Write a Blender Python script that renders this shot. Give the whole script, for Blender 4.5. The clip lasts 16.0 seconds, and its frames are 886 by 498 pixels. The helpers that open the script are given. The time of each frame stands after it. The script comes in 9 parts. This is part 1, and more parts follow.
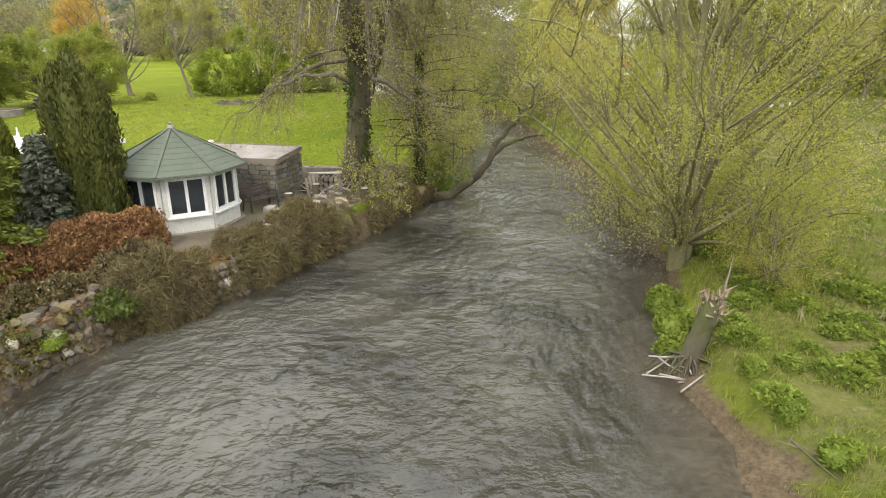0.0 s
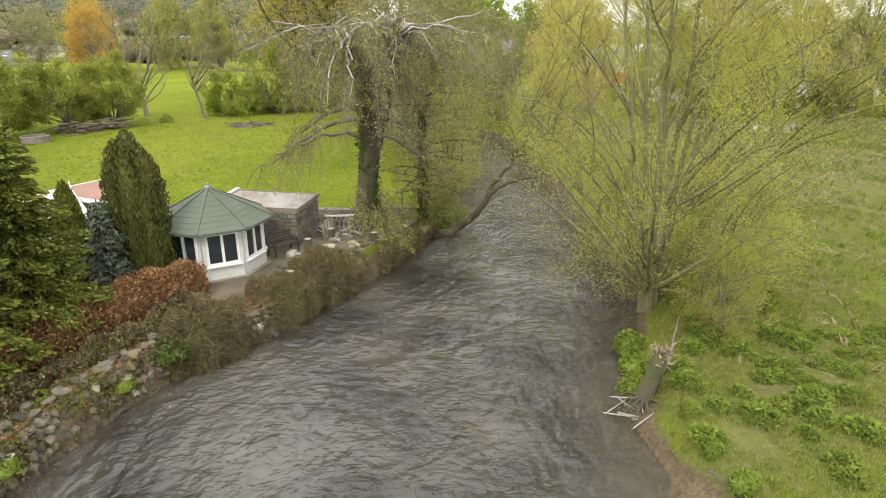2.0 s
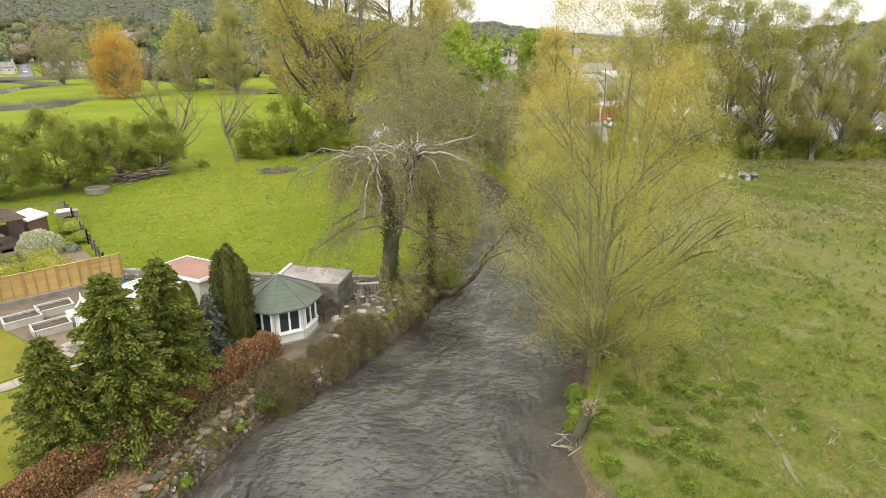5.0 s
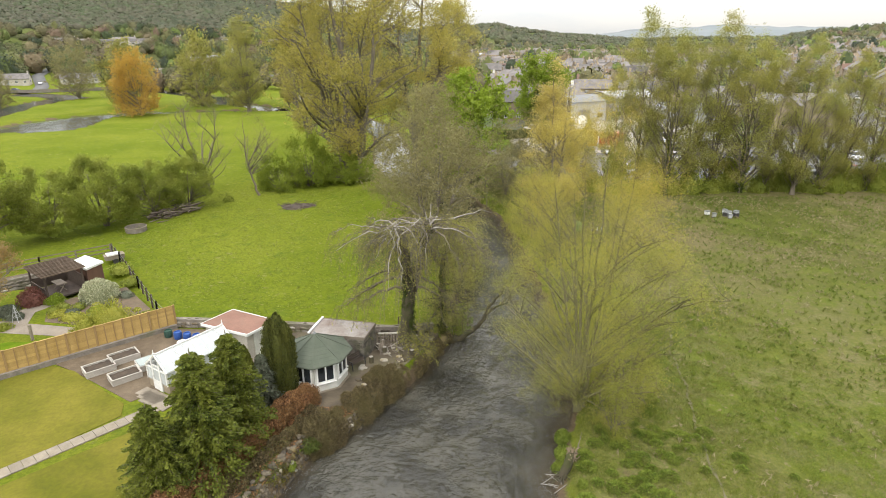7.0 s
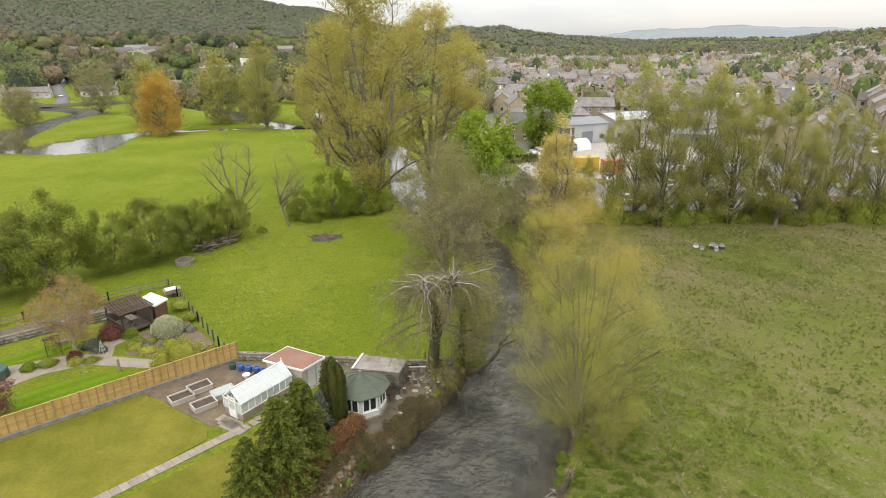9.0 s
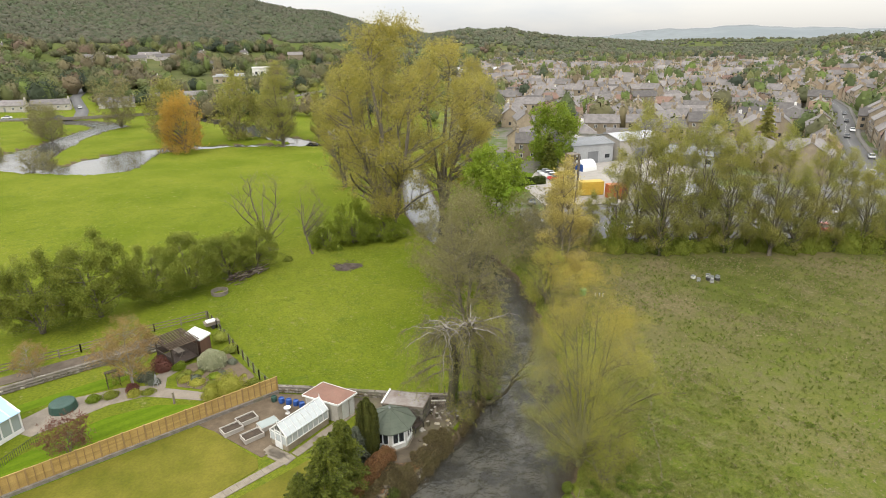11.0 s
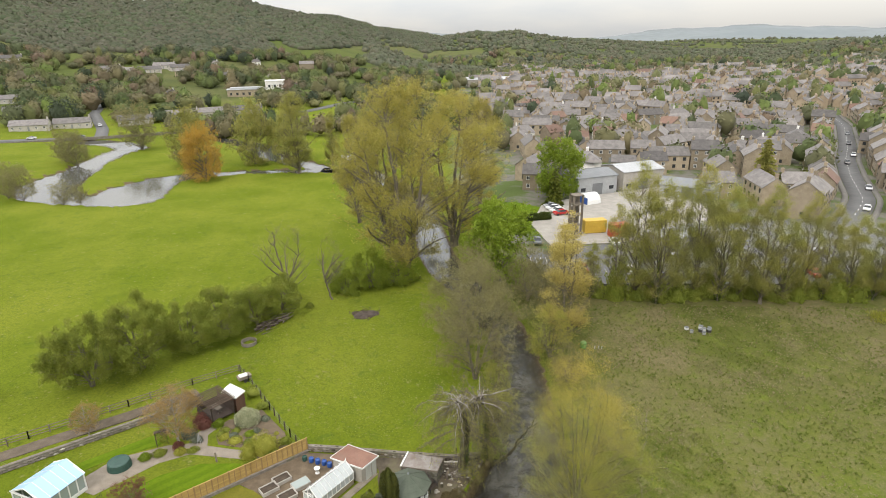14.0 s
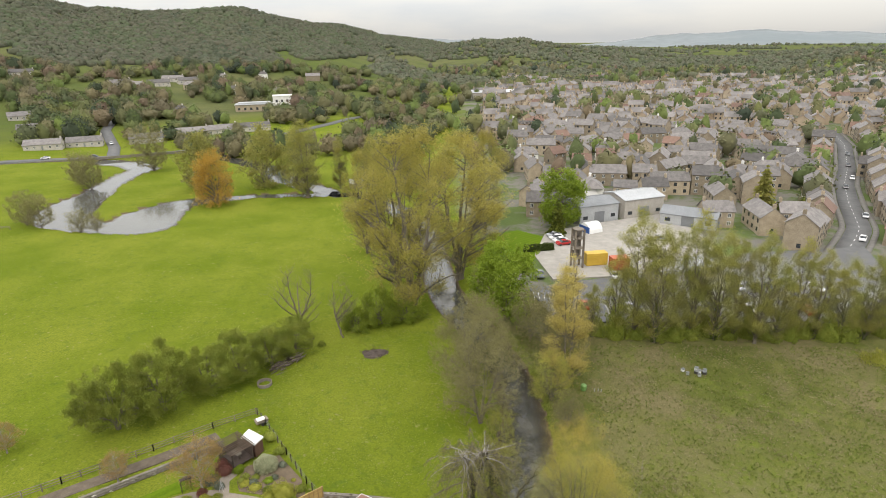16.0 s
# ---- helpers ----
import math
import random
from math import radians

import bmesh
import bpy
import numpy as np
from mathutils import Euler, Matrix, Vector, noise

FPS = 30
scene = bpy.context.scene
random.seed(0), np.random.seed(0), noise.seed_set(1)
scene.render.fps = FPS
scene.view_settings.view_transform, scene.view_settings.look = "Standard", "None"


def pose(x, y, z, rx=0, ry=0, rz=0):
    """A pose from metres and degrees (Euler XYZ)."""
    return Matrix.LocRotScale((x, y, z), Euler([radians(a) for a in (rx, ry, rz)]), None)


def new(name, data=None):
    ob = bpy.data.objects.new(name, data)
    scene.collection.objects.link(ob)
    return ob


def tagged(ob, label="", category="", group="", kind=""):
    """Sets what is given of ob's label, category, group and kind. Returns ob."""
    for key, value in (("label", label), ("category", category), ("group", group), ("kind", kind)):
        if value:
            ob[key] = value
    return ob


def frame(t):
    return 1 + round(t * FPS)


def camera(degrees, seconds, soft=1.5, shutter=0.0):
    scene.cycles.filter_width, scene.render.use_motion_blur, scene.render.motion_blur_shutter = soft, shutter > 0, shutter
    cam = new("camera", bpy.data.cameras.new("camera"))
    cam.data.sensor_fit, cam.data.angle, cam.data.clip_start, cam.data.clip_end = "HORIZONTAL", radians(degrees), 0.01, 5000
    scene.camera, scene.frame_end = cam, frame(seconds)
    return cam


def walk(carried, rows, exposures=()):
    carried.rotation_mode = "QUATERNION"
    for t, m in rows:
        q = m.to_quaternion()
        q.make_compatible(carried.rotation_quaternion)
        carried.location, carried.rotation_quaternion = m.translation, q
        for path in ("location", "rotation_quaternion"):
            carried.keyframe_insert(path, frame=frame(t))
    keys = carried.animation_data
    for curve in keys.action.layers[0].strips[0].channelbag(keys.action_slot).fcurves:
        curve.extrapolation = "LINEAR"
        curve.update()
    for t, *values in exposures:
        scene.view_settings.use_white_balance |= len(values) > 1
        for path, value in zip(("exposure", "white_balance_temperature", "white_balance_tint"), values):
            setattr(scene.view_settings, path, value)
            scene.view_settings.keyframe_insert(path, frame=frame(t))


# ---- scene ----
cam = camera(72.5, 16.0, 0.9)
METRES, EYE, TILT, LEAN, TURN = 60.0, 7.3, -19.25, 0.0, 0.0
ROWS = [
    (0.0, 0.0, 0.0, 0.0, 0.0, 0.0, -0.0),
    (0.5, 0.0004, -0.0119, 0.0075, 0.07, -0.02, 0.02),
    (1.0, 0.0006, -0.0248, 0.0149, 0.16, -0.02, 0.01),
    (1.5, 0.001, -0.0383, 0.0219, 0.24, -0.03, 0.01),
    (2.0, 0.0021, -0.0527, 0.0286, 0.32, -0.01, 0.01),
    (2.5, 0.0026, -0.069, 0.035, 0.35, 0.02, 0.02),
    (3.0, 0.0031, -0.0915, 0.0438, 0.44, 0.04, 0.02),
    (3.5, 0.0038, -0.1186, 0.0546, 0.53, 0.07, 0.0),
    (4.0, 0.0044, -0.1476, 0.0666, 0.62, 0.09, 0.01),
    (6.5, -0.0005, -0.2861, 0.1412, 1.01, 0.02, 0.03),
    (7.0, -0.0021, -0.3129, 0.1622, 1.12, -0.03, 0.01),
    (7.5, -0.0023, -0.3441, 0.183, 1.22, -0.04, -0.01),
    (8.0, -0.0039, -0.3785, 0.2036, 1.34, -0.07, -0.02),
    (8.5, -0.0124, -0.4206, 0.2196, 1.47, -0.07, -0.03),
    (9.0, -0.0224, -0.4596, 0.234, 1.58, -0.08, -0.04),
    (11.5, -0.0407, -0.5942, 0.337, 2.34, -0.16, -0.15),
    (12.0, -0.0413, -0.6162, 0.3602, 2.49, -0.17, -0.17),
    (12.5, -0.0421, -0.6358, 0.3855, 2.63, -0.22, -0.19),
    (13.0, -0.0424, -0.6549, 0.4108, 2.75, -0.26, -0.21),
    (13.5, -0.0427, -0.6756, 0.4382, 2.86, -0.32, -0.21),
    (14.0, -0.0424, -0.6961, 0.4661, 2.99, -0.35, -0.22),
    (14.5, -0.0431, -0.7159, 0.4953, 3.12, -0.38, -0.22),
    (15.0, -0.0436, -0.7362, 0.5246, 3.22, -0.42, -0.22),
    (15.5, -0.0442, -0.7563, 0.5554, 3.32, -0.36, -0.24),
    (16.0, -0.0449, -0.7756, 0.5857, 3.41, -0.02, -0.25),
]
walk(cam, [(t, pose(0, 0, EYE, TILT, LEAN, TURN) @ pose(METRES * x, METRES * y, METRES * z, 90 + pitch, roll, yaw)) for t, x, y, z, yaw, pitch, roll in ROWS],
     exposures=[(0.0, 0.46, 6800, 10), (4.0, 0.42, 6800, 10), (7.0, 0.14, 6800, 10), (12.5, -0.12, 6800, 10), (16.0, -0.2, 6800, 10)])

# ---- light: an overcast spring sky and a weak wide sun ----
SUN_UP, SUN_TURN = 48.0, 200.0
world = bpy.data.worlds.new("overcast_sky")
scene.world = world
world.use_nodes = True
wn, wl = world.node_tree.nodes, world.node_tree.links
bg = wn["Background"]
sky = wn.new("ShaderNodeTexSky")
sky.sky_type, sky.sun_disc = "NISHITA", False
sky.sun_elevation, sky.sun_rotation = radians(SUN_UP), radians(SUN_TURN)
sky_gain = wn.new("ShaderNodeVectorMath")
sky_gain.operation = "SCALE"
sky_gain.inputs["Scale"].default_value = 0.10
wl.new(sky.outputs[0], sky_gain.inputs[0])
coord = wn.new("ShaderNodeTexCoord")
sep = wn.new("ShaderNodeSeparateXYZ")
wl.new(coord.outputs["Generated"], sep.inputs[0])
down = wn.new("ShaderNodeMath")
down.operation, down.use_clamp = "SUBTRACT", True
down.inputs[0].default_value = 1.0
wl.new(sep.outputs["Z"], down.inputs[1])
steep_ = wn.new("ShaderNodeMath")
steep_.operation = "POWER"
wl.new(down.outputs[0], steep_.inputs[0])
steep_.inputs[1].default_value = 3.0
lift = wn.new("ShaderNodeMapRange")
lift.inputs["From Min"].default_value, lift.inputs["From Max"].default_value = 1.0, 0.0
lift.inputs["To Min"].default_value, lift.inputs["To Max"].default_value = 0.70, 2.45
wl.new(steep_.outputs[0], lift.inputs["Value"])
squash = wn.new("ShaderNodeMapping")
squash.inputs["Scale"].default_value = (2.2, 2.2, 9.0)
wl.new(coord.outputs["Generated"], squash.inputs["Vector"])
cloud = wn.new("ShaderNodeTexNoise")
cloud.inputs["Scale"].default_value, cloud.inputs["Detail"].default_value = 1.6, 6.0
wl.new(squash.outputs[0], cloud.inputs["Vector"])
ramp = wn.new("ShaderNodeValToRGB")
ramp.color_ramp.elements[0].position, ramp.color_ramp.elements[1].position = 0.35, 0.62
ramp.color_ramp.elements[0].color, ramp.color_ramp.elements[1].color = (0.80, 0.85, 0.92, 1), (1.0, 1.0, 0.99, 1)
wl.new(cloud.outputs[0], ramp.inputs[0])
grey = wn.new("ShaderNodeVectorMath")
grey.operation = "SCALE"
wl.new(ramp.outputs[0], grey.inputs[0])
wl.new(lift.outputs[0], grey.inputs["Scale"])
mixsky = wn.new("ShaderNodeMix")
mixsky.data_type = "RGBA"
mixsky.inputs["Factor"].default_value = 0.88
wl.new(sky_gain.outputs[0], mixsky.inputs["A"])
wl.new(grey.outputs[0], mixsky.inputs["B"])
wl.new(mixsky.outputs["Result"], bg.inputs["Color"])
bg.inputs["Strength"].default_value = 1.18

sun = new("sun", bpy.data.lights.new("sun", "SUN"))
sun.data.energy, sun.data.angle, sun.data.color = 1.7, radians(14), (1.0, 0.96, 0.9)
sun.matrix_world = pose(0, 0, 60, 90 - SUN_UP, 0, 180 - SUN_TURN)

# ---- materials ----
def nodes_of(name):
    m = bpy.data.materials.new(name)
    m.use_nodes = True
    nt = m.node_tree
    return m, nt.nodes, nt.links, nt.nodes["Principled BSDF"]


def link_noise(n, l, scale, detail=4.0, rough=0.55, stretch=None):
    g = n.new("ShaderNodeNewGeometry")
    t = n.new("ShaderNodeTexNoise")
    t.inputs["Scale"].default_value, t.inputs["Detail"].default_value, t.inputs["Roughness"].default_value = scale, detail, rough
    if stretch:
        mp = n.new("ShaderNodeMapping")
        mp.inputs["Scale"].default_value = stretch
        l.new(g.outputs["Position"], mp.inputs["Vector"])
        l.new(mp.outputs[0], t.inputs["Vector"])
    else:
        l.new(g.outputs["Position"], t.inputs["Vector"])
    return t.outputs["Fac"]


def contrast(n, l, fac, lo, hi):
    r = n.new("ShaderNodeMapRange")
    r.inputs["From Min"].default_value, r.inputs["From Max"].default_value = lo, hi
    l.new(fac, r.inputs["Value"])
    return r.outputs[0]


def mixed(n, l, fac, a, b, kind="MIX"):
    m = n.new("ShaderNodeMix")
    m.data_type, m.blend_type = "RGBA", kind
    if hasattr(fac, "links"):
        l.new(fac, m.inputs["Factor"])
    else:
        m.inputs["Factor"].default_value = fac
    for v, s in ((a, "A"), (b, "B")):
        if hasattr(v, "links"):
            l.new(v, m.inputs[s])
        else:
            m.inputs[s].default_value = (*v, 1)
    return m.outputs["Result"]


def bump(n, l, p, fac, strength, distance):
    b = n.new("ShaderNodeBump")
    b.inputs["Strength"].default_value, b.inputs["Distance"].default_value = strength, distance
    l.new(fac, b.inputs["Height"])
    l.new(b.outputs[0], p.inputs["Normal"])


def solid(name, c1, c2, scale=3.0, rough=0.8, relief=0.2, metal=0.0, vary=0.0, stain=None, fine=12.0, stretch=None, gloss=0.5):
    """A surface of two tones at a coarse and a fine scale, with relief; vary: per-object spread of brightness."""
    m, n, l, p = nodes_of(name)
    big = contrast(n, l, link_noise(n, l, scale, stretch=stretch), 0.3, 0.7)
    col = mixed(n, l, big, c1, c2)
    small = link_noise(n, l, scale * fine, 3.0)
    col = mixed(n, l, contrast(n, l, small, 0.2, 0.8), col, mixed(n, l, 0.35, col, (0.02, 0.02, 0.02)), "MIX")
    if stain:
        col = mixed(n, l, contrast(n, l, link_noise(n, l, scale * 0.31, 5.0, 0.7), 0.52, 0.66), col, stain)
    if vary:
        o = n.new("ShaderNodeObjectInfo")
        hsv = n.new("ShaderNodeHueSaturation")
        r = n.new("ShaderNodeMapRange")
        r.inputs["To Min"].default_value, r.inputs["To Max"].default_value = 1 - vary, 1 + vary
        l.new(o.outputs["Random"], r.inputs["Value"])
        l.new(r.outputs[0], hsv.inputs["Value"])
        l.new(col, hsv.inputs["Color"])
        col = hsv.outputs[0]
    l.new(col, p.inputs["Base Color"])
    p.inputs["Roughness"].default_value, p.inputs["Metallic"].default_value = rough, metal
    p.inputs["Specular IOR Level"].default_value = gloss
    if relief:
        bump(n, l, p, small, relief, 0.03)
    return m


def foliage(name, dark, light, tip=None, through_light=0.35, patch=0.8, sheen=0.5, top=None):
    """Leaves: colour varies from leaf to leaf and in soft patches, and some light passes through."""
    m, n, l, p = nodes_of(name)
    g = n.new("ShaderNodeNewGeometry")
    col = mixed(n, l, g.outputs["Random Per Island"], dark, light)
    col = mixed(n, l, contrast(n, l, link_noise(n, l, patch, 3.0), 0.35, 0.7), col, mixed(n, l, 0.55, col, tip or light))
    if top:
        # younger, warmer growth on the upper shoots
        sp = n.new("ShaderNodeSeparateXYZ")
        l.new(g.outputs["Position"], sp.inputs[0])
        col = mixed(n, l, contrast(n, l, sp.outputs["Z"], top[1], top[2]), col, mixed(n, l, 0.7, col, top[0]))
    o = n.new("ShaderNodeObjectInfo")
    hsv = n.new("ShaderNodeHueSaturation")
    r = n.new("ShaderNodeMapRange")
    r.inputs["To Min"].default_value, r.inputs["To Max"].default_value = 0.88, 1.12
    l.new(o.outputs["Random"], r.inputs["Value"])
    l.new(r.outputs[0], hsv.inputs["Value"])
    l.new(col, hsv.inputs["Color"])
    l.new(hsv.outputs[0], p.inputs["Base Color"])
    p.inputs["Roughness"].default_value = sheen
    p.inputs["Specular IOR Level"].default_value = 0.15
    tr = n.new("ShaderNodeBsdfTranslucent")
    l.new(hsv.outputs[0], tr.inputs["Color"])
    mx = n.new("ShaderNodeMixShader")
    mx.inputs[0].default_value = through_light
    out = n["Material Output"]
    l.new(p.outputs[0], mx.inputs[1])
    l.new(tr.outputs[0], mx.inputs[2])
    l.new(mx.outputs[0], out.inputs["Surface"])
    return m


def woods_material(name, tones):
    """Far crowns: a tint from tree to tree, stored as an attribute, and a little from leaf to leaf."""
    m, n, l, p = nodes_of(name)
    a = n.new("ShaderNodeAttribute")
    a.attribute_name = "tint"
    rp = n.new("ShaderNodeValToRGB")
    e = rp.color_ramp.elements
    e[0].color, e[1].color = (*tones[0], 1), (*tones[-1], 1)
    for i, c in enumerate(tones[1:-1]):
        x = e.new((i + 1) / (len(tones) - 1))
        x.color = (*c, 1)
    l.new(a.outputs["Fac"], rp.inputs[0])
    g = n.new("ShaderNodeNewGeometry")
    col = mixed(n, l, g.outputs["Random Per Island"], rp.outputs[0], mixed(n, l, 0.35, rp.outputs[0], (0.03, 0.033, 0.02)))
    l.new(col, p.inputs["Base Color"])
    p.inputs["Roughness"].default_value = 0.9
    return m


def ground_material():
    m, n, l, p = nodes_of("turf_and_earth")

    def attr(k):
        a = n.new("ShaderNodeAttribute")
        a.attribute_name = k
        return a.outputs["Fac"]

    # grazed field
    f = mixed(n, l, contrast(n, l, link_noise(n, l, 0.05, 6, 0.6), 0.38, 0.62), (0.122, 0.161, 0.012), (0.178, 0.204, 0.023))
    f = mixed(n, l, contrast(n, l, link_noise(n, l, 0.45, 5, 0.7), 0.55, 0.75), f, (0.092, 0.135, 0.018))
    f = mixed(n, l, contrast(n, l, link_noise(n, l, 3.5, 5, 0.75), 0.42, 0.72), f, mixed(n, l, 0.72, f, (0.045, 0.068, 0.012)))
    f = mixed(n, l, contrast(n, l, link_noise(n, l, 1.2, 3, 0.6), 0.62, 0.72), f, (0.20, 0.20, 0.07))
    # rough meadow
    w = mixed(n, l, contrast(n, l, link_noise(n, l, 0.07, 6, 0.65), 0.42, 0.62), (0.126, 0.152, 0.023), (0.162, 0.152, 0.05))
    w = mixed(n, l, contrast(n, l, link_noise(n, l, 0.5, 6, 0.75), 0.45, 0.72), w, (0.20, 0.172, 0.09))
    w = mixed(n, l, contrast(n, l, link_noise(n, l, 1.7, 5, 0.75, (1, 0.45, 1)), 0.5, 0.75), w, (0.086, 0.122, 0.016))
    w = mixed(n, l, contrast(n, l, link_noise(n, l, 5.0, 5, 0.75), 0.42, 0.72), w, mixed(n, l, 0.7, w, (0.05, 0.075, 0.018)))
    w = mixed(n, l, contrast(n, l, link_noise(n, l, 2.6, 4, 0.7), 0.58, 0.68), w, (0.20, 0.172, 0.095))
    # the far end is browner and more thinly grown
    pos, sep = n.new("ShaderNodeNewGeometry"), n.new("ShaderNodeSeparateXYZ")
    l.new(pos.outputs["Position"], sep.inputs[0])
    dull = mixed(n, l, contrast(n, l, link_noise(n, l, 0.06, 5, 0.7), 0.42, 0.6), (0.092, 0.10, 0.024), (0.165, 0.138, 0.07))
    dull = mixed(n, l, contrast(n, l, link_noise(n, l, 2.2, 5, 0.75), 0.4, 0.7), dull, mixed(n, l, 0.6, dull, (0.045, 0.065, 0.016)))
    far = n.new("ShaderNodeMath")
    far.operation = "MULTIPLY"
    l.new(contrast(n, l, sep.outputs["Y"], 22.0, 48.0), far.inputs[0])
    l.new(contrast(n, l, link_noise(n, l, 0.25, 5, 0.7), 0.3, 0.52), far.inputs[1])
    w = mixed(n, l, far.outputs[0], w, dull)
    # bare bank earth and gravel
    e = mixed(n, l, contrast(n, l, link_noise(n, l, 1.1, 6, 0.7), 0.35, 0.65), (0.11, 0.08, 0.05), (0.19, 0.145, 0.09))
    e = mixed(n, l, contrast(n, l, link_noise(n, l, 9.0, 4, 0.7), 0.4, 0.75), e, (0.06, 0.05, 0.035))
    # hill pastures and woodland floor
    h = mixed(n, l, contrast(n, l, link_noise(n, l, 0.006, 5, 0.6), 0.4, 0.6), (0.078, 0.102, 0.024), (0.108, 0.112, 0.045))
    h = mixed(n, l, contrast(n, l, link_noise(n, l, 0.03, 5, 0.7), 0.45, 0.7), h, (0.068, 0.082, 0.034))
    # yards and gardens between houses
    t = mixed(n, l, contrast(n, l, link_noise(n, l, 0.05, 5, 0.7), 0.45, 0.55), (0.16, 0.15, 0.13), (0.09, 0.12, 0.04))
    col = mixed(n, l, attr("meadow"), f, w)
    col = mixed(n, l, attr("hill"), col, h)
    col = mixed(n, l, attr("town"), col, t)
    edge = n.new("ShaderNodeMath")
    edge.operation = "ADD"
    l.new(attr("earth"), edge.inputs[0])
    shift = n.new("ShaderNodeMapRange")
    shift.inputs["To Min"].default_value, shift.inputs["To Max"].default_value = -0.45, 0.45
    l.new(link_noise(n, l, 1.5, 5, 0.7), shift.inputs["Value"])
    l.new(shift.outputs[0], edge.inputs[1])
    col = mixed(n, l, contrast(n, l, edge.outputs[0], 0.4, 0.6), col, e)
    l.new(col, p.inputs["Base Color"])
    p.inputs["Roughness"].default_value = 0.95
    p.inputs["Specular IOR Level"].default_value = 0.03
    bump(n, l, p, link_noise(n, l, 4.0, 6, 0.8), 0.9, 0.2)
    return m


def water_material(name, deep1, deep2, relief, reach_):
    m, n, l, p = nodes_of(name)
    col = mixed(n, l, contrast(n, l, link_noise(n, l, 0.25, 4), 0.35, 0.65), deep1, deep2)
    l.new(col, p.inputs["Base Color"])
    p.inputs["Roughness"].default_value = 0.06
    p.inputs["IOR"].default_value = 1.52
    a = n.new("ShaderNodeAttribute")
    a.attribute_name = "deep"
    r = n.new("ShaderNodeMapRange")
    r.inputs["To Min"].default_value, r.inputs["To Max"].default_value = 0.35, 0.97
    l.new(a.outputs["Fac"], r.inputs["Value"])
    l.new(r.outputs[0], p.inputs["Alpha"])
    w1 = link_noise(n, l, 1.1, 6.0, 0.58, (1.0, 0.95, 1))
    w2 = link_noise(n, l, 3.3, 3.0, 0.55, (1.0, 1.0, 1))
    calm = contrast(n, l, link_noise(n, l, 0.3, 4.0, 0.65, (1.0, 0.45, 1)), 0.32, 0.68)
    ad = n.new("ShaderNodeMath")
    ad.operation = "MULTIPLY_ADD"
    l.new(w2, ad.inputs[0])
    ad.inputs[1].default_value = 0.45
    l.new(w1, ad.inputs[2])
    pw = n.new("ShaderNodeMath")
    pw.operation = "MULTIPLY"
    l.new(ad.outputs[0], pw.inputs[0])
    rng_ = n.new("ShaderNodeMapRange")
    rng_.inputs["To Min"].default_value, rng_.inputs["To Max"].default_value = 0.22, 1.4
    l.new(calm, rng_.inputs["Value"])
    l.new(rng_.outputs[0], pw.inputs[1])
    bump(n, l, p, pw.outputs[0], relief, reach_)
    return m


def glass_material(name, tint=(0.9, 0.95, 0.95), alpha=0.35, rough=0.03):
    m, n, l, p = nodes_of(name)
    p.inputs["Base Color"].default_value = (*tint, 1)
    p.inputs["Roughness"].default_value = rough
    p.inputs["Alpha"].default_value = alpha
    return m


GROUND = ground_material()
WATER = water_material("river_water", (0.013, 0.0125, 0.009), (0.068, 0.065, 0.051), 1.0, 0.30)
WATER_STILL = water_material("still_pool_water", (0.05, 0.052, 0.048), (0.08, 0.08, 0.07), 0.3, 0.04)
BARK = solid("bark", (0.12, 0.10, 0.075), (0.20, 0.17, 0.125), 2.0, 0.95, 0.8, stretch=(1, 1, 0.3))
BARK_MOSS = solid("mossy_bark", (0.05, 0.041, 0.026), (0.10, 0.086, 0.046), 1.2, 0.95, 0.8, stretch=(1, 1, 0.4), stain=(0.06, 0.07, 0.018))
BARK_WILLOW = solid("olive_willow_bark", (0.14, 0.125, 0.065), (0.22, 0.20, 0.10), 1.2, 0.95, 0.6, stretch=(1, 1, 0.4), stain=(0.10, 0.10, 0.035))
BARK_PALE = solid("dead_pale_wood", (0.26, 0.24, 0.21), (0.40, 0.37, 0.33), 2.0, 0.9, 0.4)
TWIG = solid("twigs", (0.12, 0.10, 0.072), (0.20, 0.168, 0.125), 1.0, 0.95, 0.0)
TWIG_WILLOW = solid("willow_twigs", (0.16, 0.13, 0.05), (0.24, 0.20, 0.07), 1.0, 0.9, 0.0)
LEAF_WILLOW = foliage("willow_leaves", (0.27, 0.292, 0.045), (0.385, 0.395, 0.09), (0.41, 0.36, 0.085), 0.5, 0.45, top=((0.50, 0.36, 0.085), 9.0, 19.0))
LEAF_POPLAR = foliage("poplar_leaves", (0.25, 0.235, 0.05), (0.47, 0.425, 0.115), (0.44, 0.35, 0.09), 0.5, 0.12)
LEAF_GOLD = foliage("gold_willow_leaves", (0.40, 0.235, 0.045), (0.58, 0.37, 0.08), (0.50, 0.36, 0.08), 0.5, 0.3)
LEAF_PLUME = foliage("pale_gold_willow_leaves", (0.42, 0.35, 0.10), (0.56, 0.47, 0.15), (0.52, 0.42, 0.12), 0.5, 0.3)
LEAF_OLIVE = foliage("budding_leaves", (0.19, 0.20, 0.048), (0.36, 0.355, 0.10), (0.36, 0.31, 0.095), 0.45, 0.4)
LEAF_ROW = foliage("row_leaves", (0.18, 0.20, 0.045), (0.37, 0.375, 0.095), (0.39, 0.33, 0.09), 0.5, 0.15)
LEAF_BUD = foliage("brown_buds", (0.15, 0.138, 0.06), (0.30, 0.27, 0.12), (0.19, 0.185, 0.07), 0.4, 0.4)
